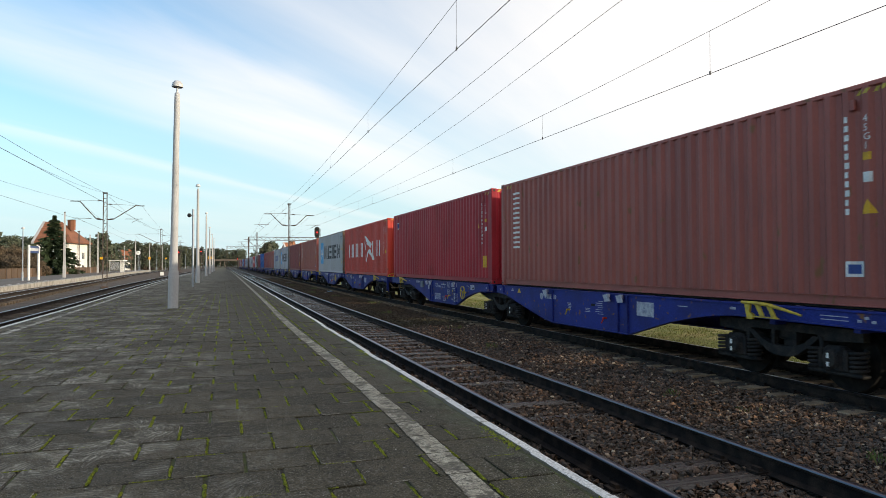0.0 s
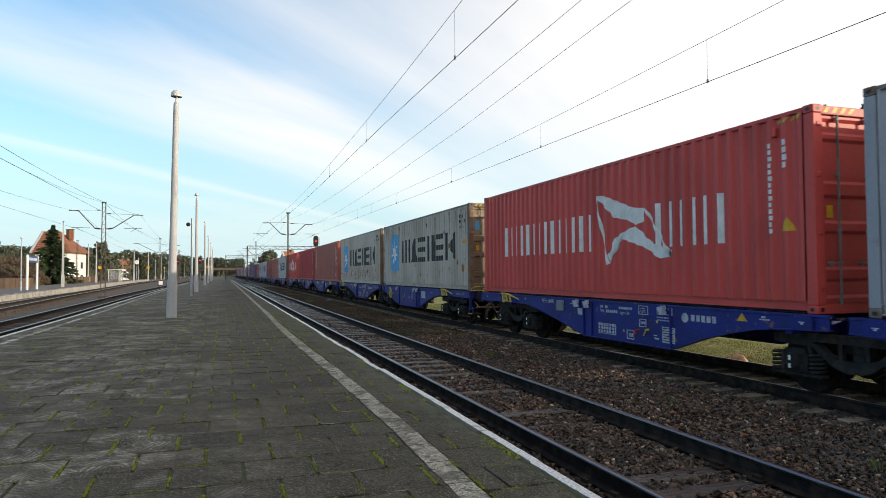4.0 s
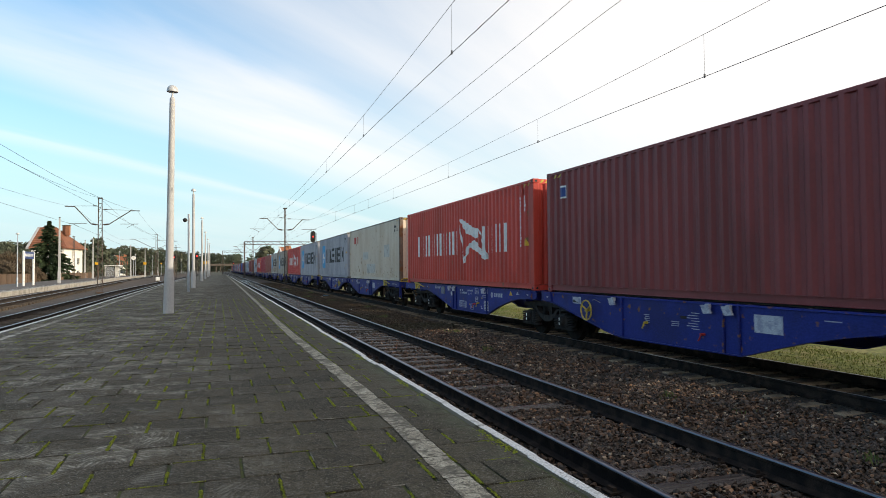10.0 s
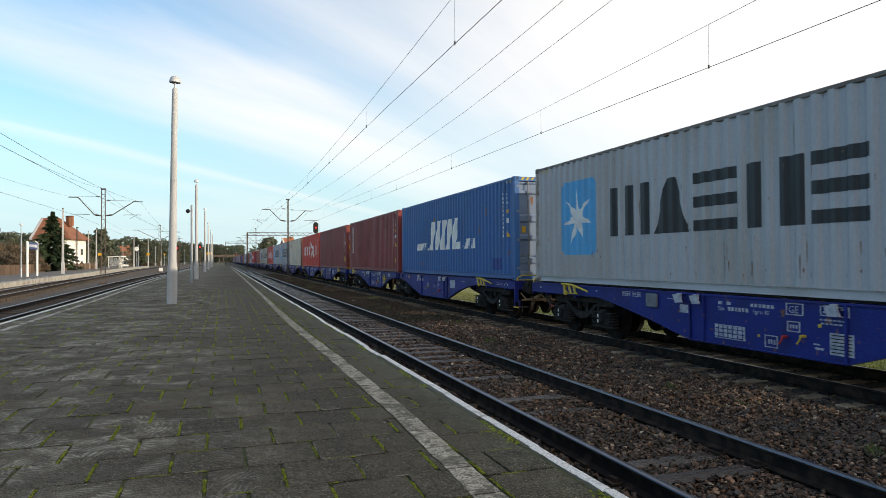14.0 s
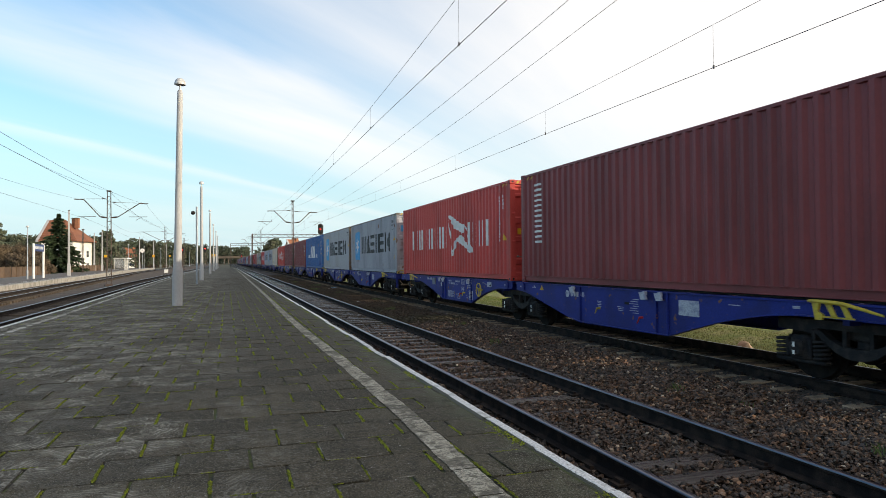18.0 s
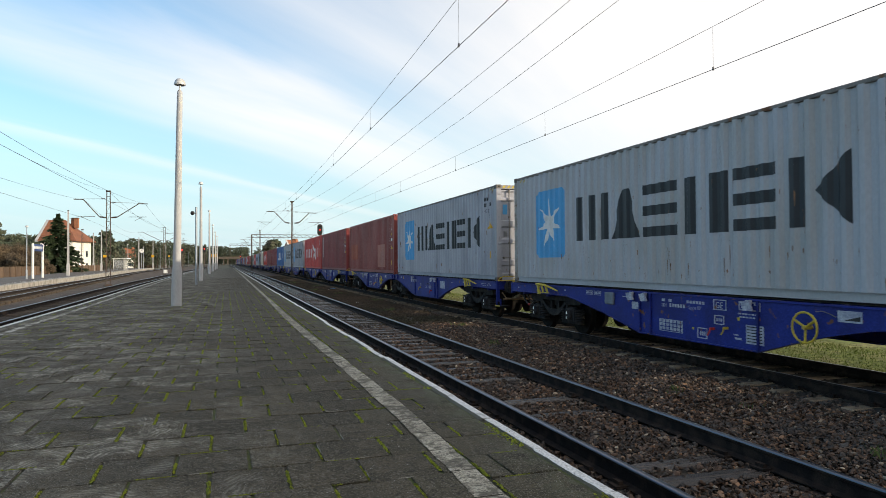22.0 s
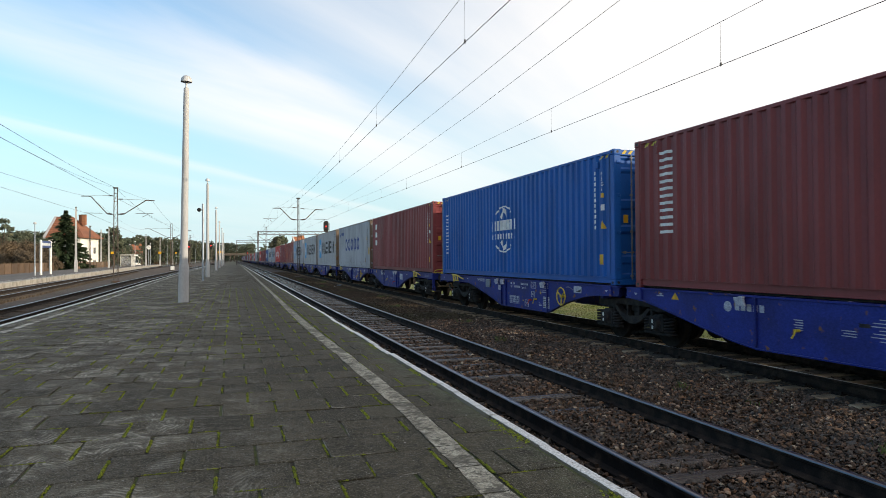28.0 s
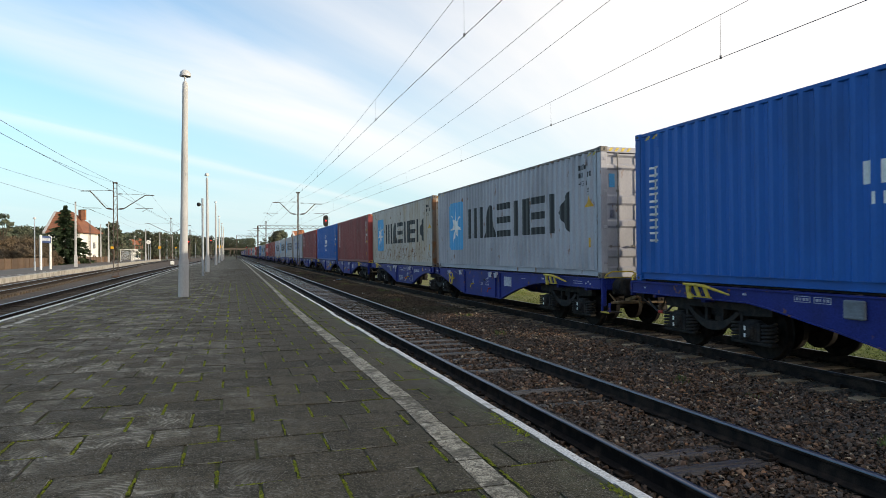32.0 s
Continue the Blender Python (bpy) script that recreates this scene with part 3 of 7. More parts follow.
def left_tracks():
    ballast("ballast_west", [(2.45, -0.55), (1.9, -0.30), (1.3, -0.23), (0, -0.23), (-1.3, -0.23), (-2.4, -0.30), (-3.4, -0.30), (-4.4, -0.3), (-6.4, -0.26), (-7.4, -0.14), (-11, -0.45), (-14, -0.62)], -60, 620,
            "brown ballast between the western tracks", L1_AXIS, step=3.0, mat=BALLAST_W)
    a = track("track_west", L1_AXIS, -60, 620, "rails with polished heads beside the platform")
    b = track("track_far_west", L2_AXIS, -60, 620, "rusty brown rails along the far platform")
    sleepers(a, L1_AXIS, 14, 120, 0.65, SLEEPER_W, 40)
    sleepers(b, L2_AXIS, 30, 120, 0.65, SLEEPER_W, 50)


def platform():
    """The island platform: bed, edge beams, painted edges and the painted lines."""
    y0, y1 = -40, 178
    bed = thing("platform", "low island platform of mossy concrete slabs", "platform", kind="structure")
    ys = [y0 + (y1 - y0) * i / 40 for i in range(41)]
    g = Geo()
    g.loft([[(lin(LEFT_EDGE, y) + 0.16, y, -0.6), (EDGE_X - 0.10, y, -0.6), (EDGE_X - 0.10, y, ZP - 0.012), (lin(LEFT_EDGE, y) + 0.16, y, ZP - 0.012)] for y in ys])
    part("bed", g, MOSS, bed, "dark soil with green moss between the slabs")
    # beyond the slabs that can be told apart
    g = Geo()
    g.loft([[(lin(LEFT_EDGE, y) + 0.2, y, ZP - 0.05), (EDGE_X - 0.2, y, ZP - 0.05), (EDGE_X - 0.2, y, ZP), (lin(LEFT_EDGE, y) + 0.2, y, ZP)]
            for y in [62 + 116 * i / 20 for i in range(21)]])
    part("far_paving", g, PAVER_FAR, bed)
    r = random.Random(3)
    # right edge: precast beams about one metre long
    beam = Geo().box(-0.112, 0.0, -0.498, 0.498, -0.55, 0.0, 0.018).mesh("edge_beam", EDGE_CONCRETE)
    coats = []
    for k in range(5):
        g, n = Geo(), 22
        side = [(-0.086 + r.uniform(-0.004, 0.004) + 0.010 * noise.noise((i * 0.13, k * 5.0, 0.0)), -0.499 + 0.998 * i / n) for i in range(n + 1)]
        g.loft([[(x, yy, 0.0005), (x + 0.004, yy, 0.004), (-0.016, yy, 0.004), (0.003, yy, -0.014), (0.004, yy, -0.060 - r.uniform(0, 0.03)), (0.0005, yy, -0.060)] for x, yy in side])
        coats.append(g.mesh("edge_paint", EDGE_PAINT))
    y = -6.0
    while y < 64:
        b = part("edge_beam", beam, EDGE_CONCRETE, bed, at=pose(EDGE_X - 0.008 + r.uniform(-0.016, 0.016), y, ZP + r.uniform(-0.006, 0.008), r.uniform(-0.25, 0.25), 0, r.uniform(-0.5, 0.5)))
        part("edge_paint", coats[r.randrange(5)], EDGE_PAINT, b, "worn white paint")
        y += 1.0
    g = Geo().box(EDGE_X - 0.112, EDGE_X, 63.5, y1, -0.6, ZP).box(EDGE_X - 0.112, EDGE_X, y0, -6.5, -0.6, ZP)
    part("edge_beam", g, EDGE_CONCRETE, bed)
    part("edge_paint", Geo().box(EDGE_X - 0.095, EDGE_X + 0.004, 63.5, y1, ZP - 0.07, ZP + 0.004), EDGE_PAINT, bed, "worn white paint")
    # left edge
    g, h = Geo(), Geo()
    g.loft([[(lin(LEFT_EDGE, y), y, -0.6), (lin(LEFT_EDGE, y) + 0.17, y, -0.6), (lin(LEFT_EDGE, y) + 0.17, y, ZP), (lin(LEFT_EDGE, y), y, ZP)] for y in ys])
    part("edge_beam", g, EDGE_CONCRETE, bed)
    h.loft([[(lin(LEFT_EDGE, y) - 0.003, y, ZP - 0.05), (lin(LEFT_EDGE, y) + 0.10, y, ZP - 0.05), (lin(LEFT_EDGE, y) + 0.10, y, ZP + 0.005), (lin(LEFT_EDGE, y) - 0.003, y, ZP + 0.005)] for y in ys])
    part("edge_paint", h, EDGE_PAINT, bed, "worn white paint")
    # the two warning lines: slab by slab close by, then in worn stretches
    for side in (0, 1):
        y = -6.0 if side == 0 else 8.0
        while y < 176:
            n = r.uniform(1.6, 3.0) * (1 + max(0, y) * 0.02)
            gap = r.uniform(0.0, 0.35) if side else 0.01
            if side == 0 and y < 2.5:
                n = 2.665 + 6.0 - 0.014
                gap = 0.014
            elif side == 0 and y < 20.5:
                n, gap = 0.51 - 0.014, 0.014
            if side == 0:
                a, b = lin(STRIP, y), lin(STRIP, y + n)
            else:
                a, b = lin(LEFT_EDGE, y) + 0.54, lin(LEFT_EDGE, y + n) + 0.54
            w0 = w1 = 0.075 if side else 0.094 - 0.024 * min(1.0, max(0.0, (y - 9) / 16))
            z = ZP + 0.0075
            k = 16
            along = [y + n * i / k for i in range(k + 1)]
            nib = [0.97 + 0.13 * noise.noise((q * 1.3, 7.0 + side, 0.0)) + 0.10 * noise.noise((q * 11.0, 3.0, 0.0)) + 0.08 * noise.noise((q * 30.0, 5.0, 0.0)) for q in along]
            bit = [0.97 + 0.13 * noise.noise((q * 1.1, 1.0 + side, 0.0)) + 0.10 * noise.noise((q * 9.0, 9.0, 0.0)) + 0.08 * noise.noise((q * 27.0, 4.0, 0.0)) for q in along]
            step = r.uniform(-0.006, 0.006) if side == 0 else 0.0
            left = [(a + (b - a) * i / k - w0 * nib[i] + step, along[i], z) for i in range(k + 1)]
            rite = [(a + (b - a) * i / k + w1 * bit[i] + step, along[i], z) for i in range(k + 1)]
            g = Geo()
            for i in range(k):
                g.poly([left[i], rite[i], rite[i + 1], left[i + 1]])
            part("warning_line", g, FLAKED_PAINT if side else LINE_PAINT, bed, "worn white painted line")
            y += n + gap
    return bed


def bead(geo, r, x, y, q):
    """One small cushion of moss."""
    a, n = r.uniform(0, 6.28), len(geo.v)
    geo.v.append((x, y, ZP + 0.002 + q * r.uniform(0.35, 0.8)))
    for i in range(5):
        w = q * r.uniform(0.75, 1.3)
        geo.v.append((x + w * math.cos(a + i * 1.2566), y + 1.2 * w * math.sin(a + i * 1.2566), ZP - 0.003))
    for i in range(5):
        geo.f.append((n, n + 1 + i, n + 1 + (i + 1) % 5))


def paving(bed):
    """Half-metre slabs in running bond, each with its own tilt, chipped corners and mossy joints."""
    r = random.Random(11)
    pitch, deep = 0.483, 0.51
    kinds = []
    for k in range(4):
        w, d = 0.229 + 0.003 * (k % 2), 0.249
        q = 0.008 + 0.012 * r.random()
        out = [(-w + q, -d), (w - 0.008, -d), (w, -d + 0.008), (w, d - q), (w - q, d), (-w + 0.01, d), (-w, d - 0.01), (-w, -d + q)]
        g = Geo().loft([[(x, y, -0.05) for x, y in out], [(x, y, -0.005) for x, y in out], [(x * 0.978, y * 0.980, 0.0) for x, y in out]])
        me = g.mesh("paver", PAVER)
        if k % 2 == 0:
            # a pale rim round the top: worn edges and their highlights, as colour
            me.materials.append(PAVER_RIM)
            for f in me.polygons:
                if 0.05 < f.normal.z < 0.97:
                    f.material_index = 1
        kinds.append(me)
    rest, tufts = Geo(), Geo()
    rows = int((62 + 6) / deep)
    for j in range(rows):
        y = -6.265 + j * deep
        off = (0.372 if j % 2 else 0.630) + r.uniform(-0.012, 0.012)
        x0, x1 = lin(LEFT_EDGE, y) + 0.18, 1.585
        x = off - 13 * pitch
        cells = [(1.60, 1.765), (1.765, 2.09)] if j % 2 else [(1.60, 2.09)]
        while x < x1:
            a, b = max(x, x0), min(x + pitch, x1)
            if b - a > 0.06:
                cells.append((a, b))
            x += pitch
        for a, b in cells:
            full = b - a > pitch - 0.01 and a < 1.5
            y = -6.265 + j * deep - (0.19 if a > 1.59 else 0.0)
            cx, z = (a + b) / 2, ZP + r.uniform(-0.004, 0.004)
            rx, ry, rz = r.uniform(-0.7, 0.7), r.uniform(-0.6, 0.6), r.uniform(-0.7, 0.7)
            if full and 3.2 < y < 12.6 and -3.4 < cx:
                part("paver", kinds[r.randrange(4)], PAVER, bed, at=pose(cx, y, z, rx, ry, rz) @ Matrix.Rotation(math.pi * r.randrange(2), 4, "Z"))
            else:
                m = pose(cx, y, z, rx, ry, rz)
                w, d = (b - a) / 2 - 0.011, 0.249
                n = len(rest.v)
                for zz, s in ((-0.05, 1), (-0.004, 1), (0, 0.985)):
                    rest.v += [tuple(m @ Vector((sx * w * s, sy * d * s, zz))) for sx, sy in ((-1, -1), (1, -1), (1, 1), (-1, 1))]
                for i in (0, 4):
                    for q in range(4):
                        rest.f.append((n + i + q, n + i + (q + 1) % 4, n + i + 4 + (q + 1) % 4, n + i + 4 + q))
                rest.f.append((n + 8, n + 9, n + 10, n + 11))
            # moss cushions fill most of the joints that run along the platform, fewer towards the worn middle
            if -6 < y < 34 and a > x0 + 0.1 and r.random() < (0.62 if a < -1.6 else 0.86):
                n0 = r.uniform(-0.25, -0.17)
                n1 = r.uniform(0.02, 0.25)
                k = int((n1 - n0) * (88 if 2.6 < y < 13 else 34))
                fat = r.uniform(0.75, 1.4) * (0.7 if a < -1.6 else 1.0)
                for i in range(k + 1):
                    bead(tufts, r, a + r.gauss(0, 0.0035), y + n0 + (n1 - n0) * i / k + r.uniform(-0.004, 0.004), fat * (0.0045 + 0.0095 * r.random() ** 1.3) * (1.0 if y < 13 else 1.7))
            if -6 < y < 20 and r.random() < 0.55:
                n0 = r.uniform(-0.24, 0.05)
                for i in range(r.randrange(8, 34)):
                    bead(tufts, r, cx + n0 + 0.010 * i, y - 0.255 + r.gauss(0, 0.002), 0.003 + 0.006 * r.random() ** 2)
    # a ragged mossy verge between the slabs and the edge beams
    for _ in range(1900):
        y = 2.5 + 27.5 * r.random() ** 1.6
        if noise.noise((y * 1.1, 4.0, 0.0)) < 0.08:
            continue
        xx, a, q = EDGE_X - 0.112 - abs(r.gauss(0, 0.035)), r.uniform(0, 3.14), r.uniform(0.006, 0.016)
        c, s = math.cos(a) * q, math.sin(a) * q
        zt = ZP + r.uniform(0.004, 0.014)
        tufts.poly([(xx - c, y - s, ZP - 0.006), (xx + s, y - c, ZP + 0.001), (xx + c, y + s, zt), (xx - s, y + c, ZP + 0.001)])
    tagged(part("paving_beyond", rest.mesh("paving_beyond", PAVER_FAR, fix=False), PAVER_FAR, bed, "dark weathered concrete slabs"), kind="stuff")
    tagged(part("moss", tufts.mesh("moss", MOSS_TUFT, True, fix=False), MOSS_TUFT, bed, "bright green moss in the joints"), kind="stuff")


def stones():
    """Loose ballast stones, smaller and denser close by."""
    rng = np.random.default_rng(4)
    ico = np.array([(0, 0, 1), (0.9, 0, 0.4), (0.28, 0.85, 0.4), (-0.72, 0.53, 0.4), (-0.72, -0.53, 0.4), (0.28, -0.85, 0.4), (0.72, 0.53, -0.4), (-0.28, 0.85, -0.4),
                    (-0.9, 0, -0.4), (-0.28, -0.85, -0.4), (0.72, -0.53, -0.4), (0, 0, -1)])
    tri = [(0, 1, 2), (0, 2, 3), (0, 3, 4), (0, 4, 5), (0, 5, 1), (1, 6, 2), (2, 7, 3), (3, 8, 4), (4, 9, 5), (5, 10, 1), (6, 7, 2), (7, 8, 3), (8, 9, 4), (9, 10, 5), (10, 6, 1)]
    tri = np.array(tri)

    def scatter(name, x0, x1, y0, y1, count, size, z0, label, mat=None):
        x, y = rng.uniform(x0, x1, count), rng.uniform(y0, y1, count)
        keep = np.ones(count, bool)
        for ax in (NEAR_X, TRAIN_X):
            for s in (-0.75, 0.75):
                keep &= np.abs(x - ax - s) > 0.085
        # the sleeper tops that lie bare stay free of stones
        if y0 < 16:
            bare = (np.min(np.abs(y[:, None] - np.array(BARE_SLEEPERS + (13.47, 14.115, 14.76, 15.405, 16.05, 16.695, 17.34, 17.985, 18.63, 19.275, 19.92))[None]), axis=1) < 0.12) & (np.abs(x - NEAR_X) < 0.66)
            keep &= ~(bare & (rng.random(count) < np.where(y > 9.8, 0.86, 0.94)))
        k = (y + 9.50) / 0.60
        ends = (np.abs(k - np.round(k)) * 0.60 < 0.11) & (x > 7.62) & (x < 8.1)
        keep &= ~(ends & (rng.random(count) < 0.9))
        x, y = x[keep], y[keep]
        n = len(x)
        rot = rng.uniform(0, 6.283, (n, 3))
        sc = size * (0.45 + 0.95 * rng.random((n, 1)) ** 1.4) * rng.uniform(0.6, 1.2, (n, 3))
        v = ico[None] * rng.uniform(0.60, 1.18, (n, 12, 1)) * sc[:, None, :]
        for ax in range(3):
            c, s = np.cos(rot[:, ax])[:, None], np.sin(rot[:, ax])[:, None]
            i, j = [(1, 2), (0, 2), (0, 1)][ax]
            a, b = v[:, :, i].copy(), v[:, :, j].copy()
            v[:, :, i], v[:, :, j] = a * c - b * s, a * s + b * c
        v[:, :, 2] *= 0.8
        hump = np.interp(x, [2.3, 2.7, 3.1, 5.0, 5.7, 6.3, 7.0, 7.45, 7.95, 10.2, 10.8, 11.5], [-0.36, -0.25, -0.20, -0.20, -0.19, -0.18, -0.19, -0.215, -0.205, -0.205, -0.27, -0.5])
        # farther on the stones lie lower between the rails and leave the sleepers bare
        hump = hump - 0.010 * ((y > 11.5) & (np.abs(x - NEAR_X) < 1.25))
        v += np.stack([x, y, hump + z0 + rng.uniform(-0.01, 0.02, n)], 1)[:, None, :]
        f = (tri[None] + 12 * np.arange(n)[:, None, None]).reshape(-1, 3)
        me = bpy.data.meshes.new(name)
        me.vertices.add(12 * n)
        me.vertices.foreach_set("co", v.reshape(-1))
        me.loops.add(f.size)
        me.loops.foreach_set("vertex_index", f.reshape(-1))
        me.polygons.add(len(f))
        me.polygons.foreach_set("loop_start", np.arange(0, f.size, 3))
        me.update(calc_edges=True)
        me.shade_flat()
        me.materials.append(mat or STONE)
        thing(name, label, "stones", kind="stuff", mesh=me)

    scatter("ballast_stones", 2.35, 8.25, -9.0, 1.5, 7000, 0.036, 0.005, "broken brown and grey ballast stones")
    scatter("ballast_stones", 2.35, 8.25, 1.5, 9.5, 33000, 0.0315, 0.005, "broken brown and grey ballast stones, damp and mixed")
    scatter("ballast_stones", 2.4, 8.25, 9.5, 20, 26000, 0.036, 0.005, "broken brown and grey ballast stones")
    scatter("ballast_stones", 8.25, 9.6, 1.0, 30, 7000, 0.036, 0.0, "darker ballast stones under the train", STONE_DARK)
    scatter("ballast_stones", 9.6, 11.4, 1.0, 24, 5500, 0.038, 0.0, "ballast stones behind the train")
    scatter("ballast_stones", 2.4, 8.4, 20, 48, 26000, 0.042, 0.0, "ballast stones farther along the line", STONE_FAR)
    scatter("ballast_stones", 2.5, 8.3, 48, 100, 15000, 0.065, -0.01, "distant brown ballast stones along the line", STONE_FAR)


ground()
TRACK_NEAR, TRACK_TRAIN = right_tracks()
left_tracks()
PLATFORM = platform()

# ---- the train: containers ----
CL, CH = 12.192, 2.896  # forty-foot high-cube container
DECK = 1.155


def paint(name, base, rust=0.0, second=None, amount=0.55, rust_scale=4.5):
    return surface(name, base, 0.48, second=second or tuple(c * 0.66 for c in base), scale=0.9, amount=max(amount, 0.7), fine=35, fine_amount=0.06, bump=0.02, bump_scale=4, rust=rust,
                   vary=0.10, stretch=(1, 1, 0.45), spec=0.28, rust_scale=rust_scale)


MAROON = paint("maroon_container_paint", (0.220, 0.046, 0.047), 0.0)
BROWN = paint("brown_container_paint", (0.35, 0.100, 0.077), 0.10, second=(0.26, 0.078, 0.064), amount=0.8)
MAROON_PATCHED = paint("dull_maroon_container_paint", (0.275, 0.066, 0.056), 0.0)
OXIDE = paint("faded_oxide_paint", (0.46, 0.19, 0.15), 0.0)
CRIMSON = paint("crimson_container_paint", (0.39, 0.026, 0.040), 0.0)
RED = paint("red_container_paint", (0.53, 0.060, 0.042), 0.03)
RED_MUTED = paint("muted_red_container_paint", (0.52, 0.064, 0.054), 0.0)
GREY = paint("grey_container_paint", (0.37, 0.372, 0.41), 0.02)
GREY_WORN = paint("worn_grey_container_paint", (0.41, 0.412, 0.435), 0.0, second=(0.35, 0.335, 0.315), amount=0.7)
GREY_RUSTY = paint("rusty_grey_container_paint", (0.43, 0.40, 0.365), 0.16, second=(0.36, 0.29, 0.21), amount=0.8, rust_scale=10.0)
GREY_DIRTY = paint("dirty_grey_container_paint", (0.42, 0.385, 0.34), 0.14, second=(0.31, 0.27, 0.22), amount=0.8)
CREAM = paint("cream_container_paint", (0.64, 0.56, 0.455), 0.07, second=(0.54, 0.44, 0.33), amount=0.8, rust_scale=9.0)
PALE = paint("pale_grey_container_paint", (0.37, 0.38, 0.415), 0.0)
BLUE_D = paint("mid_blue_container_paint", (0.038, 0.125, 0.34), 0.02, second=(0.045, 0.115, 0.28))
BLUE_C = paint("bright_blue_container_paint", (0.006, 0.088, 0.35), 0.0)
POST_RUST = surface("rusted_post", (0.17, 0.125, 0.095), 0.75, rust=0.95, rust_scale=3.0, fine=30, bump=0.1)
POST_WORN = surface("worn_grey_post", (0.33, 0.31, 0.29), 0.7, second=(0.20, 0.15, 0.11), scale=3, amount=0.8, rust=0.45, rust_scale=5.0, fine=30, bump=0.1)
TRIM_LIGHT = surface("dark_grey_trim", (0.21, 0.19, 0.17), 0.75, second=(0.12, 0.10, 0.085), scale=3, amount=0.8, fine=40, bump=0.1, rust=0.35)
CASTING = surface("corner_casting_steel", (0.16, 0.13, 0.11), 0.7, rust=0.5, fine=30, bump=0.1)
DIRT_MARK = surface("brown_dirt_run", (0.22, 0.185, 0.15), 0.9, second=(0.36, 0.32, 0.26), scale=4, amount=0.9, fine=40, bump=0)
RUST_MARK = surface("rust_streak", (0.23, 0.125, 0.065), 0.85, second=(0.13, 0.065, 0.035), scale=5, amount=0.9, fine=40, bump=0.1)

# corrugated side: (y, depth behind the frame) breakpoints along the length
RIB = []
_y = -5.90
while _y < 5.62:
    RIB += [(_y, 0.006), (_y + 0.078, 0.006), (_y + 0.138, 0.050), (_y + 0.220, 0.050)]
    _y += 0.2805
RIB += [(_y, 0.006), (5.90, 0.006)]


def rib_depth(y):
    return lin(RIB, y)


def corrugated_side():
    g = Geo()
    n = len(RIB)
    for z in (0.17, 2.83):
        g.v += [(-1.219 + d, y, z) for y, d in RIB]
    g.v += [(-1.14, RIB[0][0], 0.17), (-1.14, RIB[-1][0], 0.17), (-1.14, RIB[0][0], 2.83), (-1.14, RIB[-1][0], 2.83)]
    for i in range(n - 1):
        g.f.append((i, i + 1, n + i + 1, n + i))
    g.f.append((2 * n, 2 * n + 2, 2 * n + 3, 2 * n + 1))
    return g


def end_wall():
    """Vertical ribs on the closed end, which faces -y."""
    g = Geo()
    xs, x = [], -1.10
    while x < 1.05:
        xs += [(x, 0.008), (x + 0.11, 0.008), (x + 0.16, 0.05), (x + 0.20, 0.05)]
        x += 0.245
    xs.append((1.10, 0.008))
    n = len(xs)
    for z in (0.16, 2.78):
        g.v += [(x, -6.096 + d, z) for x, d in xs]
    for i in range(n - 1):
        g.f.append((i, i + 1, n + i + 1, n + i))
    return g


def door_leaf():
    """A door leaf with pressed horizontal panels; hinge edge at -x; spans 1.10 m; faces -y."""
    g = Geo()
    # wide recessed panels between narrow proud bands with sloping sides: lower edge and upper edge of each panel
    prof = [(0.15, 0.012)]
    for lo, hi in ((0.26, 0.44), (0.65, 1.10), (1.29, 1.60), (1.84, 2.38), (2.52, 2.66)):
        prof += [(lo - 0.045, 0.012), (lo, 0.046), (hi, 0.046), (hi + 0.045, 0.012)]
    prof.append((2.74, 0.012))
    n = len(prof)
    for x in (-0.55, 0.55):
        g.v += [(x, -6.096 + d, z) for z, d in prof]
    for i in range(n - 1):
        g.f.append((i, i + 1, n + i + 1, n + i))
    g.box(-0.55, -0.50, -6.092, -6.05, 0.15, 2.74).box(0.50, 0.55, -6.092, -6.05, 0.15, 2.74)
    for z in (0.34, 1.12, 1.92, 2.62):
        g.box(-0.61, -0.52, -6.103, -6.06, z - 0.035, z + 0.035, 0.008)
    return g


